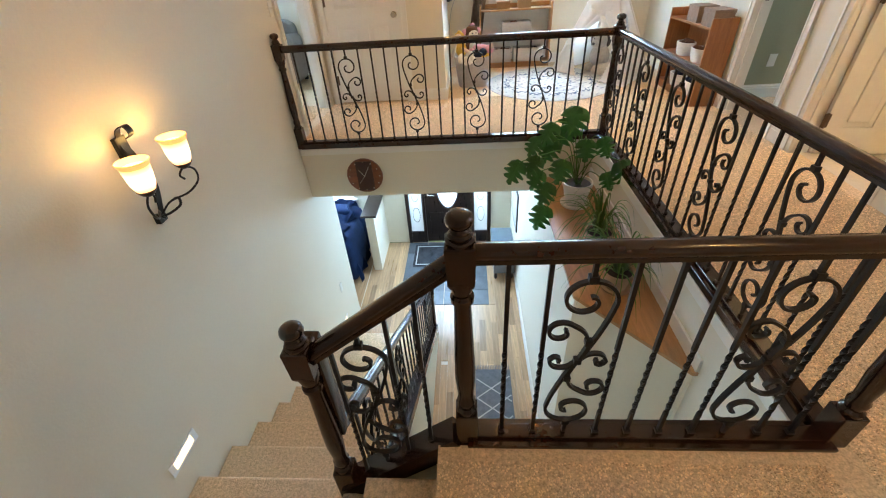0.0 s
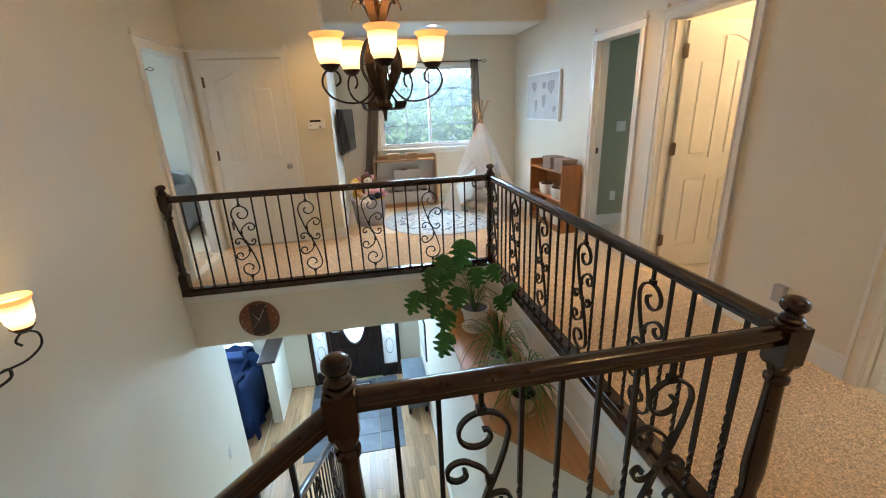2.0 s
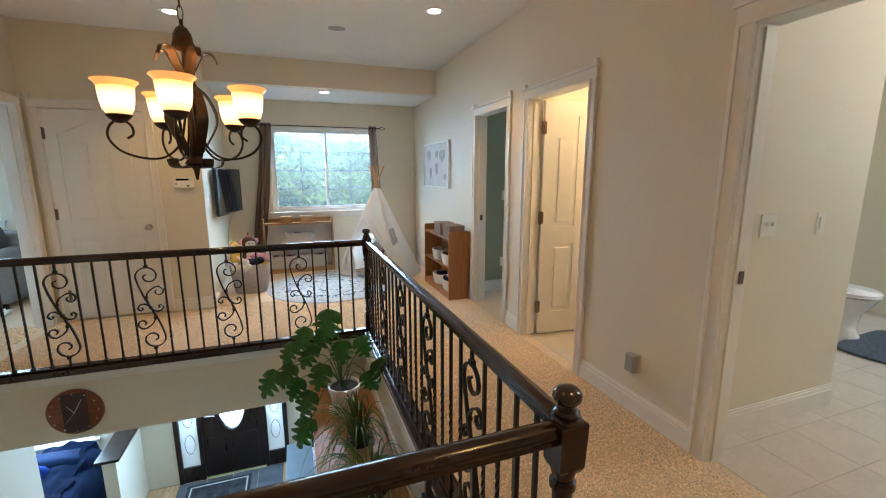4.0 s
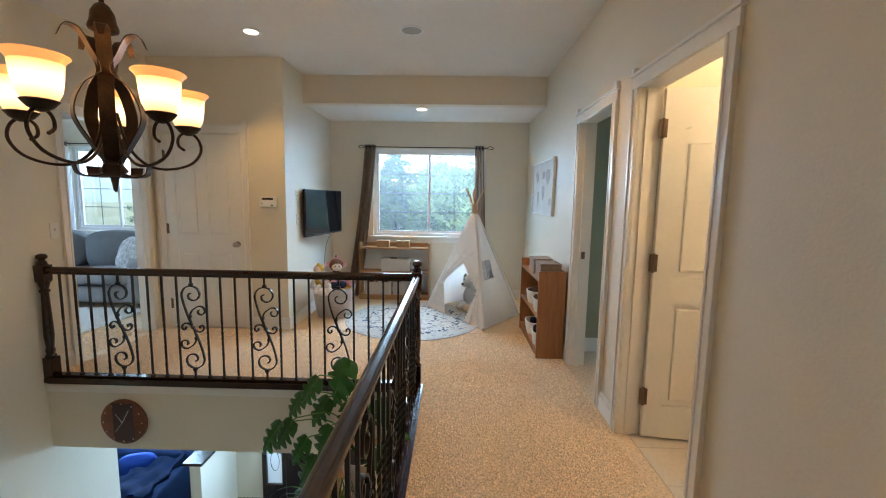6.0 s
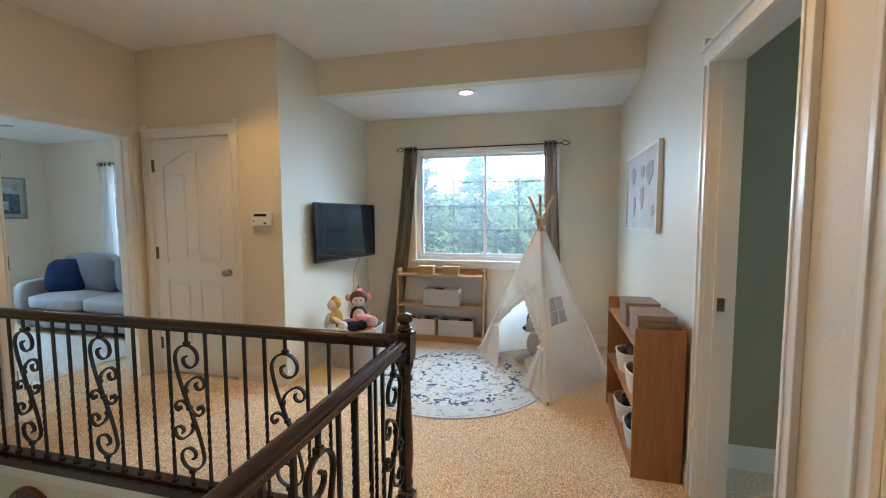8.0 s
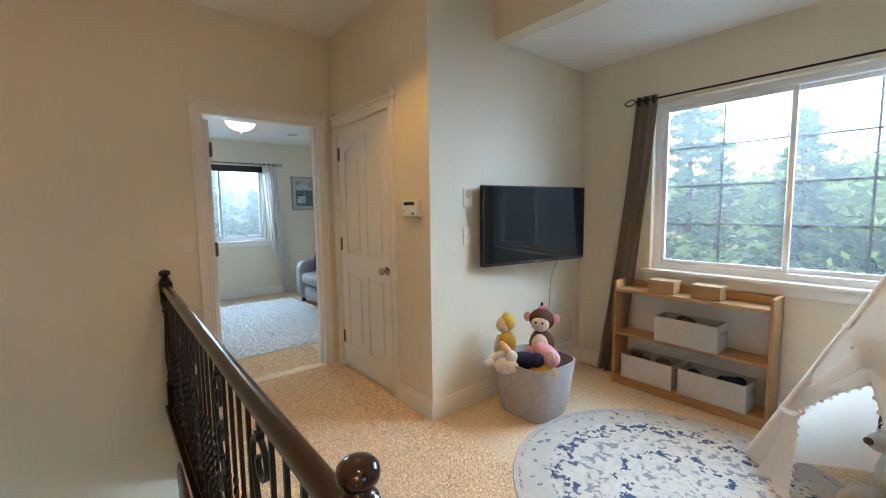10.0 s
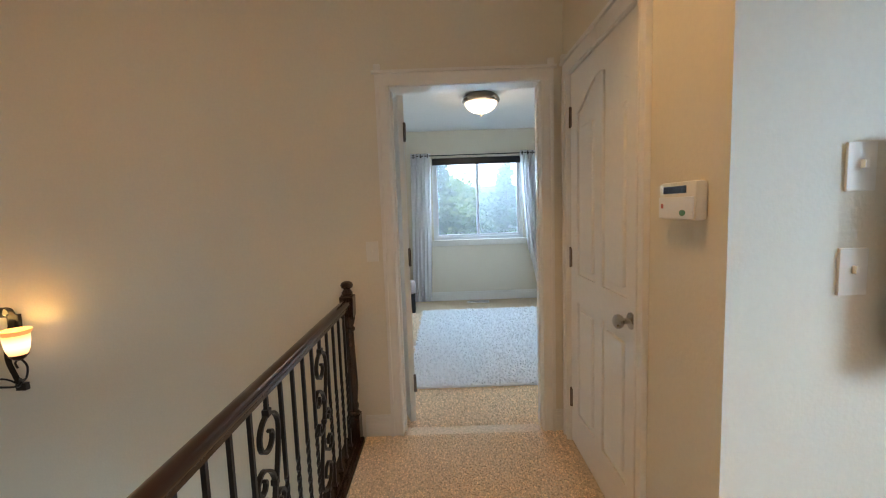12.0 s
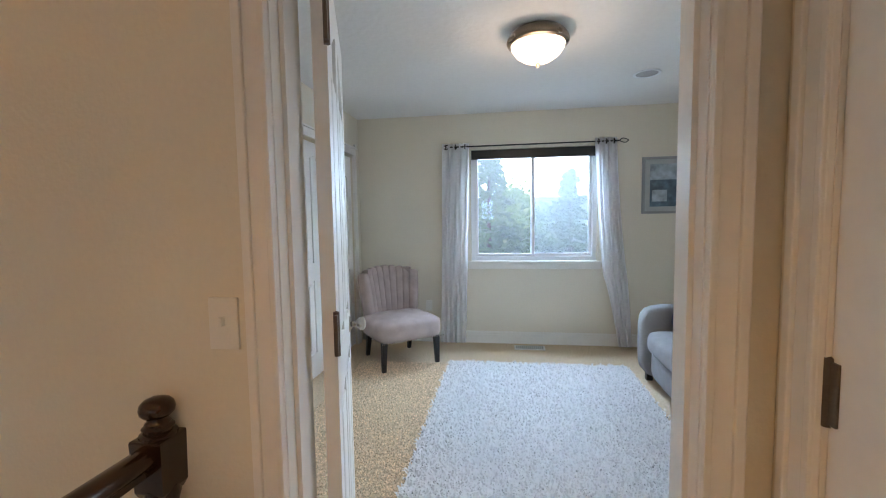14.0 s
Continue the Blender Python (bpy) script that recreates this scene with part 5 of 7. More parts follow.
for y, z, w in ((5.50, 0.38, 0.20), (5.80, 0.08, 0.22), (5.46, 0.08, 0.22), (5.85, 0.38, 0.19)):
    t = thing("rope_basket", "white woven rope basket with small things in it", "basket", "white rope baskets", (2.95, y, z))
    part("body", tub(bmesh.new(), w * 0.85, w * 1.25, 0.125, 0.82, 0.8), M["rope"], t, "", True)
    bm = bmesh.new()
    rnd = random.Random(round(y * 100))
    for i in range(8):
        blob(bm, (rnd.uniform(-0.05, 0.05), rnd.uniform(-0.07, 0.07), 0.10 + rnd.uniform(0, 0.03)), (0.035, 0.03, 0.03), 0, (0, 0, 30 * i), 10)
    tagged(part("contents", bm, brown if z > 0.2 else navy, t, "dark small toys", True), "dark small toys", kind="stuff")
for y, z, c in ((5.42, 0.71, "kraft"), (5.74, 0.71, "kraft")):
    t = thing("storage_box", "grey-brown storage box on the bookcase", "box", "boxes on the bookcase", (2.975, y, z))
    part("body", boxes((-0.09, -0.11, 0, 0.09, 0.11, 0.115), bevel=0.003), M["linen_dark"] if "linen_dark" in M else M.setdefault("linen_dark", fabric("brown_grey_box", (0.30, 0.22, 0.17), 0.2)), t)
    part("lid", boxes((-0.094, -0.114, 0.1155, 0.094, 0.114, 0.145), bevel=0.003), M["linen_dark"], t)

# canvas map
t = thing("wall_canvas", "framed pale canvas with a faded grey world map", "picture")
part("canvas", boxes((XE - 0.022, 5.95, 1.272, XE - 0.002, 6.95, 1.832)), M.setdefault("canvas", fabric("pale_canvas", (0.66, 0.63, 0.60), 0.2, 6, 200, 0.06)), t)
part("frame", boxes((XE - 0.032, 5.93, 1.252, XE - 0.001, 5.95, 1.852), (XE - 0.032, 6.95, 1.252, XE - 0.001, 6.97, 1.852), (XE - 0.032, 5.95, 1.252, XE - 0.001, 6.95, 1.272), (XE - 0.032, 5.95, 1.832, XE - 0.001, 6.95, 1.852), bevel=0.002), M["trim"], t, "pale wood frame")
M["map_grey"] = fabric("map_grey", (0.46, 0.42, 0.41), 0.1)
for cy, cz, pts in ((6.63, 1.70, [(-.09, .08), (.0, .11), (.10, .07), (.07, -.0), (.02, -.05), (-.01, -.03), (-.05, .01)]), (6.57, 1.49, [(-.04, .07), (.04, .08), (.06, .02), (.02, -.08), (0, -.10), (-.03, -.02)]), (6.36, 1.72, [(-.06, .05), (.0, .07), (.06, .06), (.05, -.02), (-.02, -.03), (-.06, 0)]), (6.36, 1.53, [(-.06, .09), (.05, .10), (.06, .03), (.02, -.07), (-.02, -.08), (-.05, .0)]), (6.19, 1.70, [(-.11, .06), (-.02, .10), (.10, .09), (.11, .0), (.05, -.05), (.0, -.09), (-.05, -.04), (-.09, -.02)]), (6.09, 1.44, [(-.05, .03), (.02, .05), (.05, .0), (.0, -.04), (-.05, -.03)])):
    bm = bmesh.new()
    back = [bm.verts.new((XE - 0.0210, 6.45 + (cy - 6.40) * 1.25 - y, cz - 0.045 + 0.9 * z)) for y, z in pts]
    front = [bm.verts.new((XE - 0.0250, 6.45 + (cy - 6.40) * 1.25 - y, cz - 0.045 + 0.9 * z)) for y, z in pts]
    bm.faces.new(front)
    for i in range(len(pts)):
        bm.faces.new((front[i - 1], front[i], back[i], back[i - 1]))
    bmesh.ops.recalc_face_normals(bm, faces=bm.faces)
    part("continent", bm, M["map_grey"], t, "faded grey printed land shape")


# round rug
def rug_material():
    """Faded blue medallion print on ivory, drawn by rings, petals and noise."""
    m = fabric("medallion_rug", (0.54, 0.51, 0.455), 0.5, 14, 260, 0.08)
    n, l = m.node_tree.nodes, m.node_tree.links
    tex = n.new("ShaderNodeTexCoord")
    sep = n.new("ShaderNodeSeparateXYZ")
    l.new(tex.outputs["Object"], sep.inputs[0])

    def calc(op, a, b=None):
        k = n.new("ShaderNodeMath")
        k.operation = op
        for i, v in enumerate((a, b)):
            if v is None:
                continue
            if isinstance(v, (int, float)):
                k.inputs[i].default_value = v
            else:
                l.new(v, k.inputs[i])
        return k.outputs[0]
    r = calc("SQRT", calc("ADD", calc("MULTIPLY", sep.outputs[0], sep.outputs[0]), calc("MULTIPLY", sep.outputs[1], sep.outputs[1])))
    ang = calc("ARCTAN2", sep.outputs[1], sep.outputs[0])
    noise_tex = n.new("ShaderNodeTexNoise")
    noise_tex.inputs["Scale"].default_value, noise_tex.inputs["Detail"].default_value = 34, 8
    l.new(tex.outputs["Object"], noise_tex.inputs["Vector"])
    vor = n.new("ShaderNodeTexVoronoi")
    vor.inputs["Scale"].default_value = 16
    l.new(tex.outputs["Object"], vor.inputs["Vector"])
    wob = calc("ADD", r, calc("MULTIPLY", calc("SUBTRACT", noise_tex.outputs["Fac"], 0.5), 0.05))

    def band(centre, half, petals, amp):
        c = calc("ADD", wob, calc("MULTIPLY", calc("SINE", calc("MULTIPLY", ang, petals)), amp))
        return calc("LESS_THAN", calc("ABSOLUTE", calc("SUBTRACT", c, centre)), half)
    broken = calc("GREATER_THAN", noise_tex.outputs["Fac"], 0.505)
    cells = calc("GREATER_THAN", vor.outputs["Distance"], 0.30)
    deep = calc("MULTIPLY", calc("MAXIMUM", band(0.535, 0.045, 16, 0.022), band(0.265, 0.030, 10, 0.025)), calc("MULTIPLY", broken, cells))
    fine = calc("MULTIPLY", calc("MAXIMUM", band(0.07, 0.006, 8, 0.012), calc("MAXIMUM", band(0.60, 0.006, 0, 0), band(0.755, 0.006, 0, 0))), broken)
    motifs = calc("MULTIPLY", calc("MULTIPLY", band(0.675, 0.05, 22, 0.03), calc("LESS_THAN", vor.outputs["Distance"], 0.34)), calc("GREATER_THAN", noise_tex.outputs["Fac"], 0.49))
    lace = calc("MULTIPLY", calc("MULTIPLY", calc("MAXIMUM", band(0.40, 0.05, 12, 0.03), band(0.15, 0.035, 8, 0.02)), calc("GREATER_THAN", vor.outputs["Distance"], 0.38)), calc("MULTIPLY", broken, 0.55))
    deep = calc("MULTIPLY", deep, calc("ADD", 0.55, calc("MULTIPLY", vor.outputs["Distance"], 0.8)))
    deep = calc("MAXIMUM", calc("MAXIMUM", deep, lace), calc("MAXIMUM", calc("MULTIPLY", fine, 0.5), calc("MULTIPLY", motifs, 0.7)))
    pale = calc("MULTIPLY", calc("GREATER_THAN", wob, 0.60), 0.30)
    specks = calc("MULTIPLY", calc("GREATER_THAN", noise_tex.outputs["Fac"], 0.53), 0.32)
    pale = calc("MAXIMUM", pale, specks)
    old = n["Principled BSDF"].inputs["Base Color"].links[0].from_socket
    for fac, col in ((pale, (0.31, 0.325, 0.325, 1)), (deep, (0.055, 0.08, 0.14, 1))):
        mix = n.new("ShaderNodeMix")
        mix.data_type = "RGBA"
        l.new(fac, mix.inputs["Factor"])
        l.new(old, mix.inputs["A"])
        mix.inputs["B"].default_value = col
        old = mix.outputs["Result"]
    l.new(old, n["Principled BSDF"].inputs["Base Color"])
    return m


rug = thing("round_rug", "round ivory rug with a faded blue medallion pattern on the carpet", "rug", at=(1.66, 6.43, 0))
part("rug_top", lathe(bmesh.new(), [(0, 0.009), (0.4, 0.0095), (0.772, 0.009), (0.776, 0.002), (0, 0.002)], 72), rug_material(), rug)
part("binding", lathe(bmesh.new(), [(0.770, 0.0095), (0.782, 0.010), (0.786, 0.004), (0.780, 0.001), (0.770, 0.002), (0.770, 0.0095)], 72), M["felt"], rug, "stitched pale edge", True)

# play tent
M["canvas_tent"] = sheer("cotton_tent", (0.92, 0.88, 0.83), 0.5)
M["tent_net"] = sheer("grey_tent_net", (0.58, 0.58, 0.59), 0.7)
M["pole"] = material("tent_pole", (0.55, 0.36, 0.20), 0.5, vary=0.12, scale=8, fine=80, stretch=(8, 8, 1))
tent = thing("play_tent", "cream cotton play tent with wooden poles and tied-back flaps", "play tent")
APEX = Vector((2.37, 6.86, 1.30))
FEET = [Vector(p) for p in ((2.45, 6.02, 0), (2.93, 6.66, 0), (2.40, 7.42, 0), (1.80, 6.98, 0))]
for f in FEET:
    end = APEX + (APEX - f).normalized() * 0.27
    base = f + Vector((0, 0, 0.008))
    part("sleeve", sweep(bmesh.new(), [f + Vector((0, 0, 0.03)) , f.lerp(APEX, 0.94)], 0.05, 0.05, sides=10, up=(1, 0, 0), taper=lambda u: 1 - 0.25 * u), M["canvas_tent"], tent, "stitched cotton pole sleeve", True)
    part("pole", sweep(bmesh.new(), [base, end], 0.024, 0.024, sides=8, up=(1, 0, 0)), M["pole"], tent, "bare wooden pole", True)
part("lashing", lathe(bmesh.new(), [(0.02, -0.04), (0.040, -0.035), (0.036, 0.0), (0.042, 0.03), (0.02, 0.04)], 14, m=Matrix.Translation(APEX + Vector((0, 0, 0.02)))), M["pole"], tent, "rope lashing", True)
CENTRE = sum(FEET, Vector()) / 4


def tent_point(a, b, u, v, sag=0.05):
    p = a.lerp(b, u).lerp(APEX, v)
    inward = (CENTRE - a.lerp(b, 0.5)).normalized()
    wob = 0.012 * math.sin(9 * u + 6 * v)
    out = p + inward * (sag * math.sin(math.pi * u) * (1 - v) * (0.3 + 0.7 * math.sin(math.pi * min(1, v + 0.15))) + wob * (1 - v)) - inward * 0.014
    out.z = max(out.z, 0.012)
    return out


def tent_panel(a, b, v0=0.0, v1=0.955, hole=None, n=18):
    bm = bmesh.new()
    grid = [[bm.verts.new(tent_point(a, b, i / n, v0 + (v1 - v0) * j / n)) for i in range(n + 1)] for j in range(n + 1)]
    for j in range(n):
        for i in range(n):
            if hole and hole[0] <= i < hole[1] and hole[2] <= j < hole[3]:
                continue
            bm.faces.new((grid[j][i], grid[j][i + 1], grid[j + 1][i + 1], grid[j + 1][i]))
    bmesh.ops.solidify(bm, geom=bm.faces, thickness=0.002)
    return part("panel", bm, M["canvas_tent"], tent, "", True)


tent_panel(FEET[0], FEET[1], hole=(3, 12, 7, 10))
tent_panel(FEET[1], FEET[2])
tent_panel(FEET[2], FEET[3])
tent_panel(FEET[3], FEET[0], 0.60, 0.955)
bm = bmesh.new()
bars = [[tent_point(FEET[0], FEET[1], 7.5 / 18, v / 18 * 0.955) for v in (7, 8, 9, 10)], [tent_point(FEET[0], FEET[1], u / 18, 8.5 / 18 * 0.955) for u in (3, 6, 9, 12)]]
for line in bars:
    sweep(bm, line, 0.018, 0.003, up=(0.6, -0.6, 0.5))
net_bm = bmesh.new()
net = [[net_bm.verts.new(tent_point(FEET[0], FEET[1], u / 18, v / 18 * 0.955, 0.07)) for u in range(3, 13)] for v in range(7, 11)]
for j in range(3):
    for i in range(9):
        net_bm.faces.new((net[j][i], net[j][i + 1], net[j + 1][i + 1], net[j + 1][i]))
bmesh.ops.solidify(net_bm, geom=net_bm.faces, thickness=0.001)
part("window_net", net_bm, M["tent_net"], tent, "dark grey netting in the tent window", True)
part("window_tape", bm, M["canvas_tent"], tent, "cotton cross tape in the tent window")


def flap(pole_foot, other, label):
    """A door flap tied to its pole at a third of the height."""
    bm = bmesh.new()
    n, k = 24, 8
    rows, edge = [], []
    for j in range(n + 1):
        v = 0.62 * (1 - j / n)
        if v > 0.27:
            w = 0.05 + 0.46 * ((v - 0.27) / 0.35) ** 1.25
        else:
            w = 0.05 + 0.27 * ((0.27 - v) / 0.27) ** 0.8
        row = []
        for i in range(k + 1):
            p = tent_point(pole_foot, other, w * i / k / max(0.35, 1 - v) * (1 - v * 0.35), v, 0.02)
            out = (p - CENTRE)
            out.z = 0
            p = p + out.normalized() * (0.022 * math.sin(i * 2.2) * (1 if v < 0.4 else 0.4) + 0.012)
            p.z = max(p.z, 0.02)
            row.append(bm.verts.new(p))
        edge.append(row[-1].co.copy())
        rows.append(row)
    for p, q in zip(rows, rows[1:]):
        for i in range(k):
            bm.faces.new((p[i], p[i + 1], q[i + 1], q[i]))
    bmesh.ops.solidify(bm, geom=bm.faces, thickness=0.002)
    ob = part("flap", bm, M["canvas_tent"], tent, label, True)
    bm = bmesh.new()
    blob(bm, (0, 0, 0), (0.010, 0.010, 0.010), 0, (0, 0, 0), 8)
    first = part("pompom", bm, M["canvas_tent"], ob, "small white pompom", True)
    first.location = edge[0]
    for p in edge[1:]:
        ball = new("pompom", first.data)
        ball.parent, ball.location = ob, p
    q = tent_point(pole_foot, other, 0.03, 0.27)
    part("tie", lathe(bmesh.new(), [(0.045, -0.012), (0.05, 0), (0.045, 0.012)], 14, m=Matrix.Translation(q)), M["canvas_tent"], ob, "cotton tie", True)


flap(FEET[0], FEET[3], "cream door flap tied back")
flap(FEET[3], FEET[0], "cream door flap tied back")
grey_plush = fabric("grey_white_plush", (0.60, 0.58, 0.56))
soft_toy("large white and grey plush animal sitting in the tent", [((0, 0, 0.16), (0.13, 0.12, 0.16), 0), ((0, -0.05, 0.36), (0.10, 0.10, 0.095), 0), ((-0.02, -0.145, 0.34), (0.05, 0.06, 0.04), 0), ((-0.03, -0.20, 0.345), (0.02, 0.015, 0.016), 1), ((-0.10, -0.03, 0.37), (0.03, 0.03, 0.08), 1), ((0.10, -0.03, 0.37), (0.03, 0.03, 0.08), 1), ((-0.07, -0.16, 0.06), (0.05, 0.11, 0.05), 0), ((0.08, -0.16, 0.06), (0.05, 0.11, 0.05), 0), ((-0.05, -0.12, 0.39), (0.012, 0.01, 0.014), 2)], [grey_plush, fabric("dark_grey_plush", (0.10, 0.09, 0.09)), navy], (2.38, 6.95, 0.01), -35)
whole("floor_cushion", boxes((-0.24, -0.22, 0.0, 0.24, 0.22, 0.11), bevel=0.05), fabric("cream_cushion", (0.66, 0.61, 0.54)), "cream floor cushion inside the play tent", "cushion", at=(2.55, 6.70, 0.005), turn=35, smooth=True)

# clock
t = thing("wall_clock", "round brown wooden clock on the header wall", "clock", at=(-0.405, 4.648, -0.335))
R90 = Matrix.Rotation(radians(90), 4, "X")
M["clock_wood"] = material("clock_wood", (0.20, 0.055, 0.018), 0.3, vary=0.3, scale=3, fine=40, stretch=(1, 1, 10))
part("face", lathe(bmesh.new(), [(0, 0.026), (0.165, 0.026), (0.178, 0.020), (0.178, 0.0), (0, 0)], 48, m=R90), M["clock_wood"], t, "", True)
part("centre_panel", boxes((-0.075, -0.0285, -0.155, 0.085, -0.0262, 0.155)), material("clock_dark", (0.045, 0.012, 0.008), 0.3, vary=0.15), t, "darker wood band")
for a in range(12):
    c, s = math.cos(radians(30 * a)), math.sin(radians(30 * a))
    part("hour_mark", lathe(bmesh.new(), [(0, 0.0), (0.006, 0.0), (0.006, 0.0026), (0, 0.003)], 10, m=Matrix.Translation((c * 0.150, -0.0285, s * 0.150)) @ R90), M["nickel"], t)
for a, ln in ((62, 0.115), (125, 0.085), (232, 0.10)):
    c, s = math.cos(radians(a)), math.sin(radians(a))
    part("hand", sweep(bmesh.new(), [(0, -0.033, 0), (c * ln, -0.033, s * ln)], 0.006 if ln != 0.10 else 0.003, 0.002, up=(-s, 0, c)), M["nickel"], t, "pale metal hand")


# ---- plants on the ledge ----
def foliage(name, color, rough=0.4):
    m = material(name, color, rough, vary=0.3, scale=6, fine=60, bump=0.1, island=0.3)
    n, l = m.node_tree.nodes, m.node_tree.links
    t, mix = n.new("ShaderNodeBsdfTranslucent"), n.new("ShaderNodeMixShader")
    t.inputs[0].default_value = (color[0] * 1.5, color[1] * 1.6, color[2], 1)
    mix.inputs[0].default_value = 0.25
    l.new(n["Principled BSDF"].outputs[0], mix.inputs[1])
    l.new(t.outputs[0], mix.inputs[2])
    l.new(mix.outputs[0], n["Material Output"].inputs[0])
    return m


M["monstera"] = foliage("monstera_leaf", (0.032, 0.105, 0.020), 0.30)
M["blade"] = foliage("spider_blade", (0.085, 0.19, 0.04), 0.45)
M["soil"] = material("soil", (0.03, 0.02, 0.014), 0.95, vary=0.3, bump=0.8)
M["pot"] = material("white_ceramic", (0.74, 0.70, 0.63), 0.3, vary=0.03)
M["terracotta"] = material("tan_pot", (0.46, 0.32, 0.20), 0.7, vary=0.1)


def pot(parent, r, h, mat):
    p = part("pot", lathe(bmesh.new(), [(0, 0.012), (r * 0.68, 0.012), (r * 0.72, 0.03), (r * 0.93, h * 0.85), (r, h * 0.86), (r, h), (r - 0.010, h), (r - 0.014, h * 0.9), (0, h * 0.88)], 28), mat, parent, "", True)
    part("saucer", lathe(bmesh.new(), [(0, 0), (r * 0.95, 0), (r * 1.02, 0.018), (r * 0.97, 0.018), (r * 0.9, 0.010), (0, 0.010)], 28), mat, parent, "", True)
    part("soil", lathe(bmesh.new(), [(0, h * 0.92), (r * 0.6, h * 0.915), (r - 0.013, h * 0.90)], 20), M["soil"], parent, "dark potting soil", True)
    return p


def monstera_leaf(bm, base, tip, size, normal, rnd):
    """A heart-shaped leaf with cut lobes, drooping from its base to its tip."""
    base, tip = Vector(base), Vector(tip)
    ahead = (tip - base).normalized()
    side = ahead.cross(Vector(normal)).normalized()
    up = side.cross(ahead).normalized()
    n = 13
    for s in (-1, 1):
        prev = None
        for i in range(n + 1):
            v = i / n
            wide = size * 0.60 * (math.sin(math.pi * min(1, v * 0.93 + 0.10)) ** 0.65)
            notch = 0.42 if (i % 3 == 2 and 2 < i < n - 1) else 1.0
            along = ahead * (size * (v * 1.05 - 0.10)) - up * size * 0.22 * v * v
            back = -ahead * size * 0.10 * (1 - v) * (1 if i < 3 else 0)
            mid = base + along
            edge = mid + side * s * wide * notch + ahead * size * 0.10 * notch + back - up * size * 0.10 * notch + up * rnd.uniform(-0.004, 0.004)
            half = mid + side * s * wide * notch * 0.5 + up * size * 0.03
            row = [bm.verts.new(p) for p in (mid, half, edge)]
            if prev:
                for k in range(2):
                    f = (prev[k], prev[k + 1], row[k + 1], row[k])
                    bm.faces.new(f if s > 0 else f[::-1])
            prev = row


def monstera(at):
    rnd = random.Random(4)
    t = thing("monstera_plant", "green monstera with split leaves in a white pot", "potted plant", at=at)
    pot(t, 0.125, 0.215, M["pot"])
    leaves = [((-0.08, 0.0, 0.82), 0.24), ((-0.26, -0.03, 0.72), 0.19), ((-0.36, 0.0, 0.60), 0.17), ((-0.50, -0.02, 0.41), 0.21), ((-0.38, -0.14, 0.50), 0.18), ((-0.16, -0.10, 0.44), 0.20), ((-0.26, -0.10, 0.24), 0.20), ((-0.29, -0.16, 0.06), 0.22), ((-0.33, -0.04, 0.33), 0.18), ((0.13, -0.06, 0.60), 0.17), ((0.24, -0.22, 0.47), 0.20), ((0.14, -0.25, 0.40), 0.14), ((-0.10, 0.08, 0.66), 0.19), ((-0.02, -0.14, 0.62), 0.17), ((-0.22, 0.05, 0.55), 0.20), ((0.22, -0.12, 0.24), 0.07)]
    for (x, y, z), s in leaves:
        far = Vector((x, y, z))
        out = Vector((x, y - 0.12, 0)).normalized()
        stem = smooth_line([(rnd.uniform(-0.03, 0.03), rnd.uniform(-0.03, 0.03), 0.195), (x * 0.35, y * 0.35, max(0.32, z * 0.75 + 0.12)), (x * 0.85, y * 0.85, z + 0.02), far], 6)
        part("stem", sweep(bmesh.new(), stem, 0.008, 0.008, sides=5), M["blade"], t, "", True)
        bm = bmesh.new()
        lean = Vector((out.x * 0.55 - 0.2, -0.75, 0.55)).normalized()
        tip = far + Vector((out.x * 0.5, -0.30, -0.55)) * s
        monstera_leaf(bm, far, tip, s * 0.88, lean, rnd)
        part("leaf", bm, M["monstera"], t, "glossy split leaf", True)


def spider_plant(at, seed, r=0.10, h=0.15, count=60, reach=0.36, mat="terracotta"):
    rnd = random.Random(seed)
    t = thing("spider_plant", "green spider plant with arching blades in a pot on the ledge", "potted plant", "spider plants", at)
    pot(t, r, h, M[mat])
    bm = bmesh.new()
    for i in range(count):
        a, L = rnd.uniform(0, 2 * math.pi), reach * rnd.uniform(0.55, 1.15)
        rise = rnd.uniform(0.06, 0.26)
        c, s = math.cos(a), math.sin(a)
        if c > 0.2:
            L *= 0.55
        line = smooth_line([(c * 0.02, s * 0.02, h * 0.9), (c * L * 0.35, s * L * 0.35, h + rise), (c * L * 0.75, s * L * 0.75, h + rise * 0.8), (c * L, s * L, h + rise * 0.3 - rnd.uniform(0, 0.12))], 4)
        sweep(bm, line, 0.011, 0.0012, up=(-s, c, 0), taper=lambda u: max(0.08, 1 - u ** 2))
    tagged(part("foliage", bm, M["blade"], t, "arching narrow green blades", True), kind="stuff")


monstera((1.54, 4.12, -0.42))
spider_plant((1.56, 3.46, -0.42), 3, count=64, reach=0.42)
spider_plant((1.57, 3.02, -0.42), 8, 0.095, 0.14, 62, 0.44)

# ---- bedroom ----
M["sofa"] = fabric("grey_sofa_cloth", (0.30, 0.29, 0.29), 0.5, 12, 320, 0.08)
M["sofa_dark"] = fabric("dark_grey_cushion", (0.15, 0.155, 0.16), 0.5, 12, 320, 0.08)
M["navy"] = fabric("navy_velvet", (0.008, 0.020, 0.062), 0.3, 8, 200, 0.2)
M["blush"] = fabric("taupe_velvet", (0.46, 0.37, 0.34), 0.25, 10, 300, 0.1)
M["leg"] = material("black_wood_leg", (0.012, 0.009, 0.008), 0.3, vary=0.2)


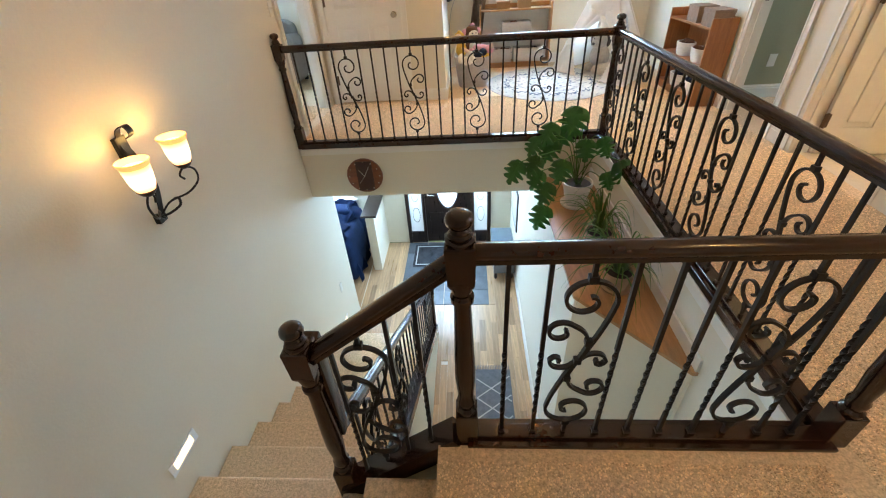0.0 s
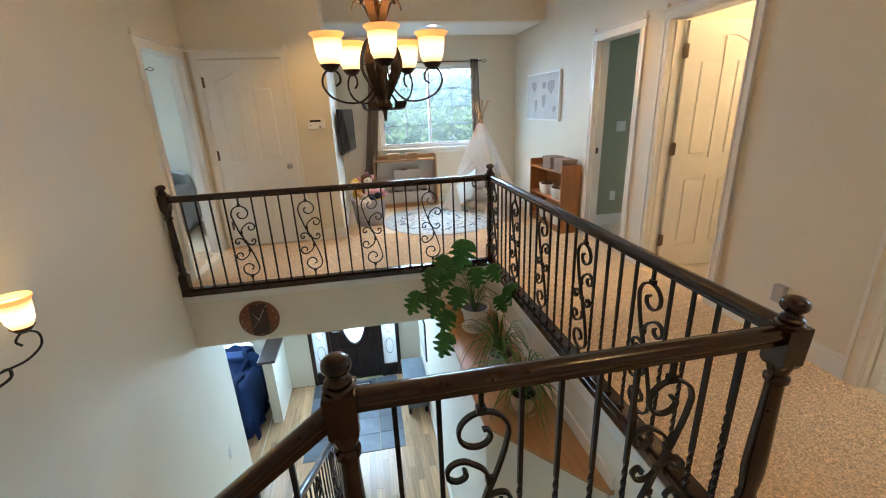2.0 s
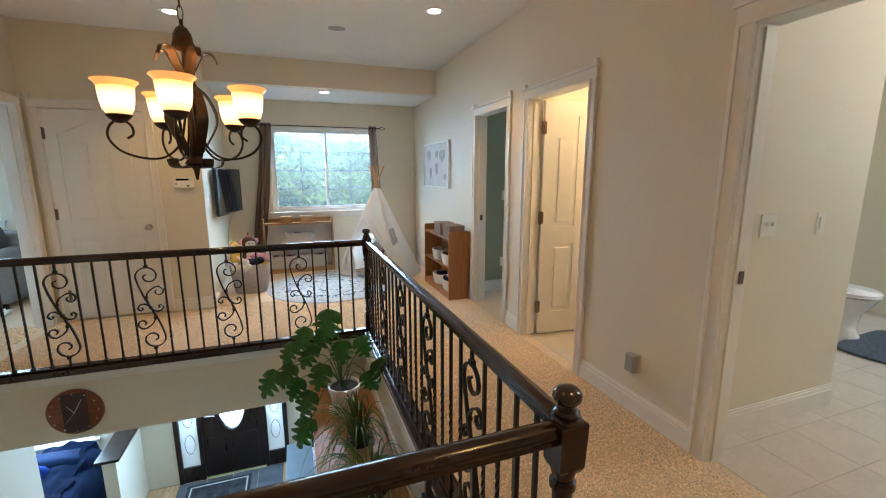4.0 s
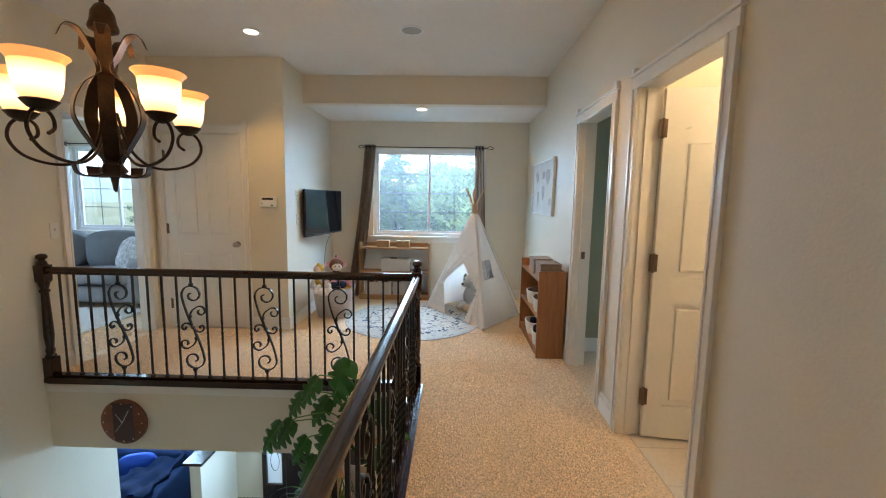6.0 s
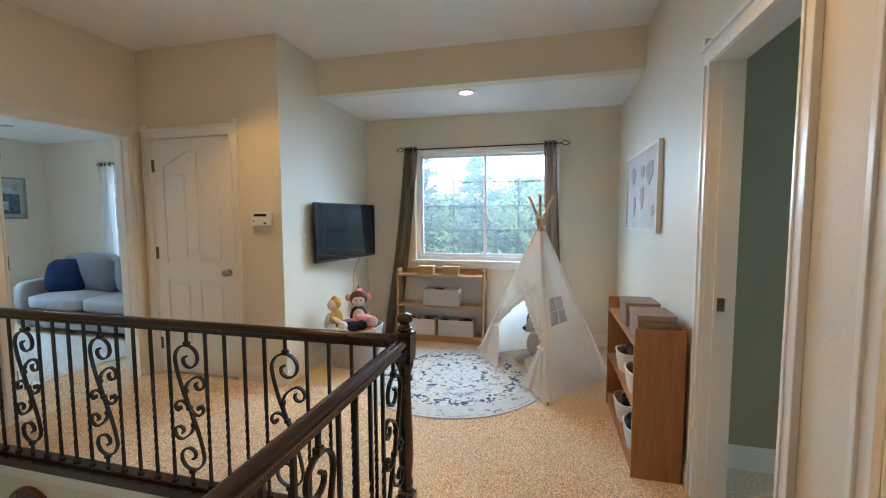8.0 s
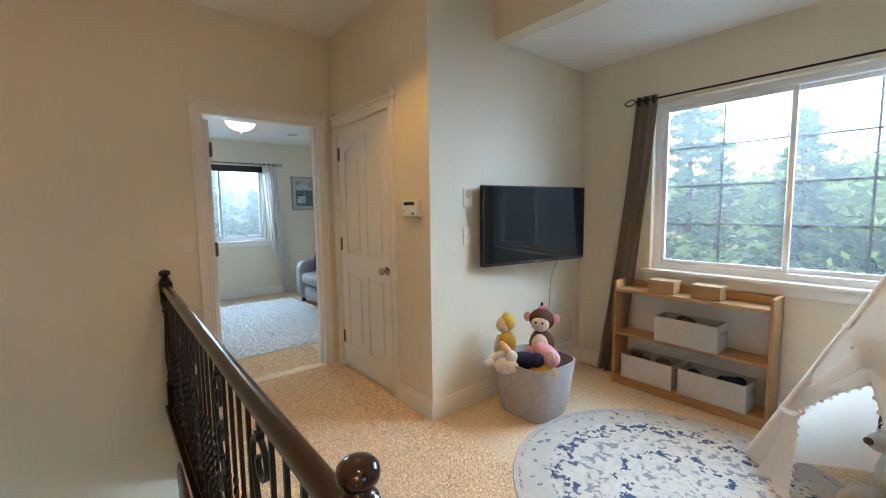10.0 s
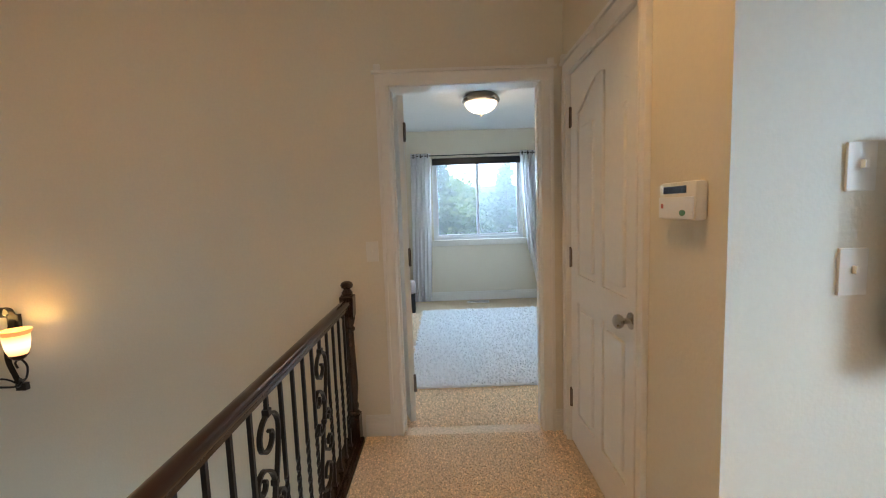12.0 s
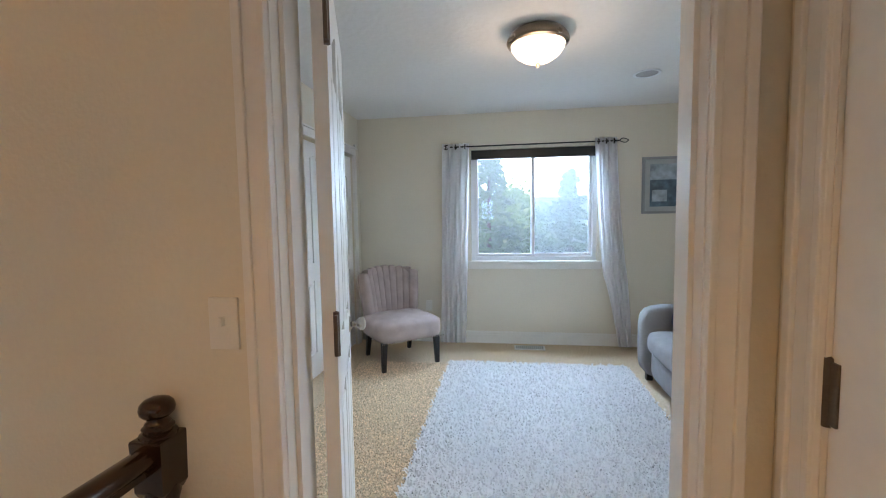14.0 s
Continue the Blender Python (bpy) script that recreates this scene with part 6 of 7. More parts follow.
def cushion(bm, x0, y0, z0, x1, y1, z1, puff=0.035, m=None):
    """A padded block with swollen faces and rounded edges."""
    n = 7
    bmesh.ops.create_cube(bm, size=2.0)
    bmesh.ops.subdivide_edges(bm, edges=list(bm.edges), cuts=n, use_grid_fill=True)
    verts = list(bm.verts)
    c = Vector(((x0 + x1) / 2, (y0 + y1) / 2, (z0 + z1) / 2))
    h = Vector(((x1 - x0) / 2, (y1 - y0) / 2, (z1 - z0) / 2))
    for v in verts:
        p = v.co.copy()
        q = Vector([math.copysign(abs(a) ** 0.85, a) for a in p])
        r = (abs(q.x) ** 7 + abs(q.y) ** 7 + abs(q.z) ** 7) ** (1 / 7)
        q = q / r
        swell = Vector((q.x * (1 - p.y ** 2) * (1 - p.z ** 2), q.y * (1 - p.x ** 2) * (1 - p.z ** 2), q.z * (1 - p.x ** 2) * (1 - p.y ** 2))) * puff
        v.co = c + Vector((q.x * h.x, q.y * h.y, q.z * h.z)) + swell
        if m is not None:
            v.co = m @ v.co
    return bm


def loveseat(x0, x1, y0, y1):
    t = thing("loveseat", "grey upholstered loveseat against the bedroom wall", "sofa")
    part("base", cushion(bmesh.new(), x0 + 0.02, y0 + 0.03, 0.06, x1 - 0.02, y1, 0.30, 0.0), M["sofa"], t, "", True)
    part("back", cushion(bmesh.new(), x0 + 0.05, y1 - 0.24, 0.25, x1 - 0.05, y1, 0.80, 0.01), M["sofa"], t, "", True)
    for a, b in ((x0, x0 + 0.19), (x1 - 0.19, x1)):
        part("arm", cushion(bmesh.new(), a, y0, 0.05, b, y1 - 0.02, 0.62, 0.012), M["sofa"], t, "", True)
    mid = (x0 + x1) / 2
    for a, b in ((x0 + 0.19, mid), (mid, x1 - 0.19)):
        part("seat_cushion", cushion(bmesh.new(), a + 0.004, y0 - 0.01, 0.30, b - 0.004, y1 - 0.22, 0.46, 0.025), M["sofa"], t, "", True)
        part("back_cushion", cushion(bmesh.new(), a + 0.03, y1 - 0.42, 0.45, b - 0.03, y1 - 0.20, 0.90, 0.04), M["sofa_dark"], t, "dark grey loose cushion", True)
    for x in (x0 + 0.06, x1 - 0.06):
        for y in (y0 + 0.08, y1 - 0.08):
            part("foot", boxes((x - 0.025, y - 0.025, 0, x + 0.025, y + 0.025, 0.07), bevel=0.004), M["leg"], t, "black foot")


loveseat(-3.76, -1.68, 6.53, 7.34)
whole("throw_pillow", cushion(bmesh.new(), -0.20, -0.06, 0, 0.20, 0.06, 0.38, 0.03, pose(0, 0, 0, -18)), M["navy"], "navy velvet throw pillow on the loveseat", "pillow", at=(-3.32, 6.80, 0.475), turn=24, smooth=True)
whole("throw_pillow", cushion(bmesh.new(), -0.20, -0.06, 0, 0.20, 0.06, 0.38, 0.03, pose(0, 0, 0, -18)), fabric("patterned_pillow", (0.55, 0.54, 0.53), 0.3, 18, 200, 0.35), "white and grey patterned throw pillow on the loveseat", "pillow", at=(-2.06, 6.82, 0.475), turn=-22, smooth=True)

# shag rug
t = thing("shag_rug", "white shaggy rectangular rug on the bedroom carpet", "rug")
RX0, RX1, RY0, RY1 = -3.91, -1.62, 4.93, 6.49
M["shag"] = fabric("white_shag", (0.88, 0.88, 0.88), 0.4, 30, 200, 0.04)
part("backing", boxes((RX0, RY0, 0.001, RX1, RY1, 0.018), bevel=0.006), M["shag"], t)
rnd = random.Random(12)
verts, faces = [], []
for i in range(26000):
    x, y = rnd.uniform(RX0, RX1), rnd.uniform(RY0, RY1)
    a = rnd.uniform(0, 6.283)
    L, w = rnd.uniform(0.018, 0.042), rnd.uniform(0.004, 0.007)
    clump = noise.noise((x * 9, y * 9, 0)) * 3
    dx, dy = math.cos(a + clump) * L, math.sin(a + clump) * L
    sx, sy = -math.sin(a + clump) * w, math.cos(a + clump) * w
    z = 0.016
    k = len(verts)
    top = z + rnd.uniform(0.014, 0.030)
    verts += [(x - sx, y - sy, z), (x + sx, y + sy, z), (x + dx * 0.5 + sx, y + dy * 0.5 + sy, top), (x + dx * 0.5 - sx, y + dy * 0.5 - sy, top), (x + dx, y + dy, top - 0.006)]
    faces += [(k, k + 1, k + 2, k + 3), (k + 3, k + 2, k + 4)]
me = bpy.data.meshes.new("pile")
me.from_pydata(verts, [], faces)
me.materials.append(M["shag"])
ob = new("shag", me)
ob.parent = t
tagged(ob, "long white shaggy tufts", kind="stuff")


# accent chair with a channelled back
def accent_chair(at, turn):
    t = thing("accent_chair", "taupe velvet accent chair with a channelled back and black legs", "chair", at=at, turn=turn)
    part("seat", cushion(bmesh.new(), -0.31, -0.33, 0.25, 0.31, 0.24, 0.44, 0.018), M["blush"], t, "", True)
    for i in range(9):
        u = (i - 4) / 4
        a = radians(u * 46)
        x, y = 0.32 * math.sin(a), 0.30 - 0.32 * (1 - math.cos(a)) * 1.2
        m = Matrix.Translation((x, y - 0.02, 0.38)) @ Matrix.Rotation(-a * 0.9, 4, "Z") @ Matrix.Rotation(radians(-9), 4, "X")
        part("back_channel", cushion(bmesh.new(), -0.037, -0.05, 0, 0.037, 0.045, 0.50 - 0.05 * u * u, 0.008, m), M["blush"], t, "", True)
    back = bmesh.new()
    part("back_shell", prism(back, [(0.34 * math.sin(radians(a)), 0.355 - 0.32 * (1 - math.cos(radians(a))) * 1.2) for a in range(-48, 49, 8)] + [(0.30 * math.sin(radians(a)), 0.325 - 0.32 * (1 - math.cos(radians(a))) * 1.2) for a in range(48, -49, -8)], 0.26, 0.86), M["blush"], t, "", True)
    for x, y, lean in ((-0.26, -0.27, 0), (0.26, -0.27, 0), (-0.22, 0.22, 0.05), (0.22, 0.22, 0.05)):
        part("leg", sweep(bmesh.new(), [(x, y, 0.26), (x * 1.03, y + lean, 0.0)], 0.048, 0.048, up=(0, 1, 0), taper=lambda u: 1 - 0.3 * u), M["leg"], t, "tapered black leg")
    bm = bmesh.new()
    for i in range(40):
        blob(bm, (-0.30 + 0.60 * i / 39, -0.336, 0.268), (0.005, 0.004, 0.005), 0, (0, 0, 0), 6)
    part("nailhead_trim", bm, M["nickel"], t, "row of small nailheads", True)


accent_chair((-4.0, 4.43, 0.0), 128)

t = thing("framed_print", "framed landscape print in a grey mat on the bedroom wall", "picture")
FX = -4.60
part("frame", boxes((FX, 6.805, 1.365, FX + 0.03, 6.83, 1.925), (FX, 7.215, 1.365, FX + 0.03, 7.24, 1.925), (FX, 6.83, 1.365, FX + 0.03, 7.215, 1.39), (FX, 6.83, 1.90, FX + 0.03, 7.215, 1.925), bevel=0.003), material("grey_frame", (0.32, 0.32, 0.31), 0.4), t, "grey wood frame")
part("mat_board", boxes((FX, 6.83, 1.39, FX + 0.012, 7.215, 1.90)), material("grey_mat", (0.48, 0.49, 0.47), 0.8), t)
part("print", boxes((FX + 0.0122, 6.88, 1.435, FX + 0.0145, 7.165, 1.855)), material("print_dark", (0.10, 0.16, 0.20), 0.5, vary=0.4, scale=5, fine=20, second=(0.03, 0.04, 0.06)), t, "dark blue printed scene")
part("print_light", boxes((FX + 0.0147, 6.90, 1.485, FX + 0.0155, 7.04, 1.60), (FX + 0.0147, 6.88, 1.70, FX + 0.0155, 7.165, 1.855)), material("print_pale", (0.45, 0.52, 0.56), 0.5, vary=0.3, scale=6, fine=20), t, "pale printed sky and house shape")

t = thing("floor_register", "white floor register in the carpet under the window", "vent")
part("frame", boxes((-4.51, 5.54, 0.0, -4.38, 5.85, 0.008), bevel=0.002), M["trim"], t)
for i in range(14):
    y = 5.56 + i * 0.02
    part("slot", boxes((-4.49, y, 0.0082, -4.40, y + 0.009, 0.0095)), M["black"], t)
switch_plate("x", -4.60, 1, 4.62, 0.40, outlet=True, label="ivory outlet plate")

t = thing("laundry_basket", "woven wicker basket with a dark blanket beside the wardrobe", "basket", at=(-2.35, 4.10, 0))
part("body", tub(bmesh.new(), 0.50, 0.36, 0.38, 0.85, 0.6), material("wicker", (0.42, 0.29, 0.17), 0.7, vary=0.35, scale=40, fine=90, stretch=(1, 1, 3), bump=1.0), t, "", True)
part("blanket", cushion(bmesh.new(), -0.22, -0.15, 0.30, 0.22, 0.15, 0.47, 0.03), fabric("slate_blanket", (0.07, 0.085, 0.11)), t, "folded dark blue-grey blanket", True)

# ---- bathroom ----
tl = bmesh.new()
box(tl, 0, 0, 0, 0.322, 0.322, 0.012, bevel=0.002)
tile_src = mesh_object("tile", tl, M["tile"])
floor_parent = bpy.data.objects["floor_side_rooms"]
for i in range(11):
    for j in range(11):
        x, y = XE + 0.062 + i * 0.3236, 0.71 + j * 0.3236
        o = new("tile", tile_src.data)
        o.parent, o.location = floor_parent, (x, y, -0.0118)
bpy.data.objects.remove(tile_src)
M["porcelain"] = material("porcelain", (0.84, 0.82, 0.78), 0.12, vary=0.01, bump=0.0, coat=0.5)
t = thing("toilet", "white porcelain toilet with a closed lid", "toilet", at=(5.74, 3.10, 0), turn=180)
part("bowl", lathe(bmesh.new(), [(0, 0), (0.12, 0), (0.13, 0.04), (0.10, 0.12), (0.12, 0.24), (0.18, 0.36), (0.20, 0.40), (0.17, 0.405), (0, 0.40)], 28, squash=1.25), M["porcelain"], t, "", True)
part("seat", lathe(bmesh.new(), [(0, 0.406), (0.19, 0.406), (0.205, 0.415), (0.20, 0.43), (0, 0.43)], 28, squash=1.25), M["porcelain"], t, "", True)
part("lid", lathe(bmesh.new(), [(0, 0.431), (0.20, 0.431), (0.205, 0.44), (0.19, 0.455), (0, 0.462)], 28, squash=1.25), M["porcelain"], t, "", True)
part("tank", boxes((-0.22, -0.52, 0.40, 0.22, -0.28, 0.78), (-0.23, -0.53, 0.781, 0.23, -0.27, 0.81), bevel=0.015), M["porcelain"], t, "", True)
whole("bath_mat", cushion(bmesh.new(), -0.45, -0.28, 0.001, 0.45, 0.28, 0.03, 0.004), fabric("slate_bath_mat", (0.10, 0.12, 0.15), 1.0, 30, 120, 0.25), "slate blue shaggy bath mat on the tiles", "bath mat", at=(5.85, 2.72, 0), turn=5, smooth=True)

# ---- entry below ----
YD = 6.93
M["door_dark"] = material("dark_stained_door", (0.022, 0.011, 0.008), 0.30, vary=0.25, scale=5, fine=60, stretch=(10, 10, 1), bump=0.05)
# a strong white veil makes the front door's glass look bright
M["leaded"] = glass("leaded_glass", (0.92, 0.95, 0.96), 0.15, 0.45)
t = tagged(thing("door_5", "dark stained front door with an oval glass and two sidelights", "front door"), kind="structure")
L0, L1, Z0, Z1 = -0.45, 0.97, DOWN, -0.66
part("door_frame", boxes((L0, YD - 0.03, Z0, L0 + 0.06, YD + 0.10, Z1), (L1 - 0.06, YD - 0.03, Z0, L1, YD + 0.10, Z1), (L0 + 0.06, YD - 0.03, Z1 - 0.06, L1 - 0.06, YD + 0.10, Z1), (-0.175, YD - 0.03, Z0, -0.125, YD + 0.10, Z1 - 0.06), (0.645, YD - 0.03, Z0, 0.695, YD + 0.10, Z1 - 0.06), (L0 + 0.06, YD - 0.02, Z0, -0.175, YD + 0.06, Z0 + 0.22), (0.695, YD - 0.02, Z0, L1 - 0.06, YD + 0.06, Z0 + 0.22), bevel=0.004), M["door_dark"], t)
for a, b in ((L0 + 0.06, -0.175), (0.695, L1 - 0.06)):
    side = part("sidelight", boxes((a, YD + 0.01, Z0 + 0.22, b, YD + 0.016, Z1 - 0.06)), M["leaded"], t, "clear leaded sidelight glass")
    side.visible_shadow = False
    bm = bmesh.new()
    for z in (0.55, 0.95, 1.35, 1.75):
        ring = [((a + b) / 2 + 0.06 * math.cos(q), YD + 0.004, Z0 + z + 0.14 * math.sin(q)) for q in (2 * math.pi * i / 20 for i in range(21))]
        sweep(bm, ring, 0.006, 0.006, sides=4)
    part("leading", bm, M["iron"], side, "dark oval lead lines")
leaf = bmesh.new()
OX, OZ, RX, RZ = 0.26, Z0 + 1.14, 0.175, 0.46
n = 40
outer = [(-0.123, Z0 + 0.012), (0.643, Z0 + 0.012), (0.643, Z1 - 0.062), (-0.123, Z1 - 0.062)]


def rim_point(q):
    """Where a ray from the oval's middle leaves the leaf's outline."""
    c, s = math.cos(q), math.sin(q)
    k = min(((0.643 - OX) / c if c > 1e-6 else 9), ((-0.123 - OX) / c if c < -1e-6 else 9), ((Z1 - 0.062 - OZ) / s if s > 1e-6 else 9), ((Z0 + 0.012 - OZ) / s if s < -1e-6 else 9))
    return OX + c * k, OZ + s * k


for y in (YD + 0.0, YD + 0.045):
    ring_a, ring_b = [], []
    angles = sorted([2 * math.pi * i / n for i in range(n)] + [math.atan2(z - OZ, x - OX) % (2 * math.pi) for x, z in outer])
    for q in angles:
        ring_a.append(leaf.verts.new((OX + RX * math.cos(q), y, OZ + RZ * math.sin(q))))
        x, z = rim_point(q)
        ring_b.append(leaf.verts.new((x, y, z)))
    for i in range(len(angles)):
        j = (i + 1) % len(angles)
        leaf.faces.new((ring_a[i], ring_a[j], ring_b[j], ring_b[i]))
panel = part("door_panel", leaf, M["door_dark"], t)
oval = [(OX + (RX + 0.012) * math.cos(q), YD - 0.008, OZ + (RZ + 0.012) * math.sin(q)) for q in (2 * math.pi * i / 48 for i in range(49))]
part("oval_moulding", sweep(bmesh.new(), oval, 0.03, 0.03, sides=6), M["door_dark"], panel, "", True)
part("oval_glass", prism(bmesh.new(), [(OX + RX * math.cos(2 * math.pi * i / 40), RZ * math.sin(2 * math.pi * i / 40)) for i in range(40)], 0, 0.006, Matrix.Translation((0, YD + 0.026, OZ)) @ Matrix.Rotation(radians(90), 4, "X")), M["leaded"], panel, "oval leaded glass").visible_shadow = False
for x0, x1 in ((-0.05, 0.22), (0.30, 0.57)):
    part("raised_panel", boxes((x0, YD - 0.012, Z0 + 0.16, x1, YD - 0.002, Z0 + 0.60), bevel=0.005), M["door_dark"], panel)
m = Matrix.Rotation(radians(90), 4, "X")
part("deadbolt", lathe(bmesh.new(), [(0, 0), (0.03, 0), (0.03, 0.015), (0.02, 0.022), (0, 0.022)], 18, m=Matrix.Translation((-0.065, YD - 0.001, Z0 + 1.12)) @ m), M["nickel"], panel, "", True)
part("lever", sweep(bmesh.new(), smooth_line([(-0.065, YD - 0.005, Z0 + 0.95), (-0.065, YD - 0.05, Z0 + 0.95), (-0.04, YD - 0.058, Z0 + 0.955), (0.05, YD - 0.055, Z0 + 0.945)], 5), 0.018, 0.018, sides=8), M["nickel"], panel, "nickel door lever", True)

# half wall with a dark cap
structure("wall_half", boxes((-0.95, 6.15, DOWN, -0.82, YD, DOWN + 1.02)), M["wall"], "cream painted half wall")
structure("trim_half_wall", boxes((-1.0, 6.10, DOWN + 1.02, -0.77, YD, DOWN + 1.055), bevel=0.004), M["door_dark"], "dark wood cap on the half wall")

# sofa in the front room
t = thing("front_room_sofa", "deep blue velvet sofa in the front room", "sofa")
x0, x1, y0, y1 = -3.0, -1.12, 5.75, 6.72
part("base", cushion(bmesh.new(), x0, y0, DOWN + 0.06, x1, y1, DOWN + 0.36, 0.01), M["navy"], t, "", True)
part("back", cushion(bmesh.new(), x0, y1 - 0.28, DOWN + 0.30, x1, y1, DOWN + 0.95, 0.03), M["navy"], t, "", True)
for a in (x0, x1 - 0.28):
    part("arm", cushion(bmesh.new(), a, y0, DOWN + 0.06, a + 0.28, y1 - 0.05, DOWN + 0.80, 0.03), M["navy"], t, "", True)
for a in (x0 + 0.28, (x0 + x1) / 2):
    part("seat_cushion", cushion(bmesh.new(), a, y0 - 0.02, DOWN + 0.36, a + 0.65, y1 - 0.28, DOWN + 0.52, 0.03), M["navy"], t, "", True)
bl = bmesh.new()
g = [[bl.verts.new((x1 - 0.62 + 0.66 * i / 16 + 0.03 * math.sin(j * 1.3), y0 + 0.05 + 0.95 * j / 16, DOWN + (0.86 if i < 13 else 0.86 - 0.20 * (i - 12)) + 0.06 * noise.noise((i * 0.4, j * 0.35, 2)) + 0.12 * max(0, j - 9) / 7)) for i in range(17)] for j in range(17)]
for p, q in zip(g, g[1:]):
    for i in range(16):
        bl.faces.new((p[i], p[i + 1], q[i + 1], q[i]))
bmesh.ops.solidify(bl, geom=bl.faces, thickness=0.012)
whole("throw_blanket", bl, M["navy"], "crumpled royal blue blanket thrown over the sofa arm", "blanket", smooth=True)
whole("throw_pillow", cushion(bmesh.new(), -0.22, -0.08, 0, 0.22, 0.08, 0.42, 0.04, pose(0, 0, 0, -20)), fabric("bright_blue", (0.010, 0.032, 0.17)), "bright blue pillow on the front room sofa", "pillow", at=(-1.72, 6.26, DOWN + 0.53), turn=15, smooth=True)

# console bench by the door
t = thing("storage_bench", "slate blue storage bench with turned feet by the entry wall", "bench")
M["bench"] = material("slate_blue_paint", (0.14, 0.17, 0.20), 0.45, vary=0.08)
part("body", boxes((0.97, 5.86, DOWN + 0.12, 1.28, 6.60, DOWN + 0.42), bevel=0.006), M["bench"], t)
part("top", boxes((0.95, 5.83, DOWN + 0.421, 1.285, 6.63, DOWN + 0.455), bevel=0.006), M["bench"], t)
for x in (1.0, 1.24):
    for y in (5.90, 6.56):
        part("foot", lathe(bmesh.new(), [(0, DOWN), (0.02, DOWN), (0.03, DOWN + 0.04), (0.022, DOWN + 0.08), (0.03, DOWN + 0.12), (0, DOWN + 0.12)], 14, (x, y)), M["leg"], t, "", True)
t = thing("framed_print", "dark framed picture on the entry wall", "picture")
part("frame", boxes((1.28, 5.95, -1.95, 1.30, 6.55, -1.35), bevel=0.003), M["leg"], t)
part("print", boxes((1.278, 6.0, -1.90, 1.2798, 6.5, -1.40)), M["linen"], t)

# rugs below
M["charcoal"] = fabric("charcoal_mat", (0.05, 0.05, 0.055), 0.6, 10, 120, 0.4)
t = thing("door_mat", "dark patterned mat before the front door", "rug")
part("rug_top", boxes((-0.33, 6.20, DOWN + 0.010, 0.46, 6.80, DOWN + 0.020), bevel=0.003), M["charcoal"], t)
part("border", boxes((-0.29, 6.24, DOWN + 0.0202, 0.42, 6.26, DOWN + 0.022), (-0.29, 6.74, DOWN + 0.0202, 0.42, 6.76, DOWN + 0.022), (-0.29, 6.26, DOWN + 0.0202, -0.27, 6.74, DOWN + 0.022), (0.40, 6.26, DOWN + 0.0202, 0.42, 6.74, DOWN + 0.022)), M["linen"], t, "pale border line")
t = thing("runner_rug", "grey fringed runner with pale diamond lines on the planks", "rug")
M["runner"] = fabric("grey_runner", (0.17, 0.17, 0.18), 0.7, 20, 160, 0.15)
part("rug_top", boxes((0.65, 2.2, DOWN + 0.001, 1.07, 4.16, DOWN + 0.010), bevel=0.003), M["runner"], t)
for k in range(-3, 12):
    for s in (-1, 1):
        y0 = 2.2 + k * 0.26
        a, b = (0.665, y0), (1.055, y0 + s * 0.30)
        if min(a[1], b[1]) > 2.22 and max(a[1], b[1]) < 4.14:
            part("diamond_line", sweep(bmesh.new(), [(*a, DOWN + 0.0105 + 0.0004 * s), (*b, DOWN + 0.0105 + 0.0004 * s)], 0.014, 0.002, up=(1, 0, 0)), M["linen"], t, "pale woven diamond line")
bm = bmesh.new()
for i in range(21):
    x = 0.655 + i * 0.02
    sweep(bm, [(x, 4.158, DOWN + 0.006), (x + 0.004, 4.19, DOWN + 0.004), (x - 0.002, 4.225, DOWN + 0.003)], 0.008, 0.003, up=(1, 0, 0))
part("fringe", bm, M["runner"], t, "grey fringe")

# outside: ground, trees, hills
M["grass"] = material("dry_grass", (0.12, 0.14, 0.05), 0.95, vary=0.3, scale=0.4, fine=6, bump=0.3)
bm = bmesh.new()
g = [[bm.verts.new((x, y, -3.3 - 0.9 * min(1, max(0, (math.hypot(x, y) - 10) / 25)))) for x in (-2500, -600, -150, -60, -30, -15, 0, 15, 30, 60, 150, 600, 2500)] for y in (-2500, -600, -100, -40, -15, 0, 15, 30, 60, 150, 600, 2500)]
for p, q in zip(g, g[1:]):
    for i in range(12):
        bm.faces.new((p[i], p[i + 1], q[i + 1], q[i]))
structure("ground", bm, M["grass"], "grassy ground falling away from the house", True)
# blue-grey in the woods' colour stands in for the haze of distance
M["hill"] = material("hazy_hill", (0.16, 0.22, 0.24), 1.0, vary=0.2, scale=0.02, fine=0.3, bump=0)
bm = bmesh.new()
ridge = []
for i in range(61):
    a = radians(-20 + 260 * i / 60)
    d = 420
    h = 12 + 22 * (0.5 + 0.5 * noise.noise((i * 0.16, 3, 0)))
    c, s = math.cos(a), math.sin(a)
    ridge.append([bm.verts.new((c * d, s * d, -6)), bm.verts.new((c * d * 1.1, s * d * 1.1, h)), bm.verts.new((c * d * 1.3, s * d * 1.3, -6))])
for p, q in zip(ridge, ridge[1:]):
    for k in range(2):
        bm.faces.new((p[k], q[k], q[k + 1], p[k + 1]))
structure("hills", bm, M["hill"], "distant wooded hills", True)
bm = bmesh.new()
rim = []
for i in range(41):
    a = radians(10 + 200 * i / 40)
    rim.append([bm.verts.new((900 * math.cos(a), 900 * math.sin(a), z)) for z in (-60, 480)])
for p, q in zip(rim, rim[1:]):
    bm.faces.new((p[0], q[0], q[1], p[1]))
structure("backdrop", bm, glowing("bright_haze", (0.90, 0.96, 1.0), 1.1, (0.8, 0.85, 0.9)), "bright hazy sky")
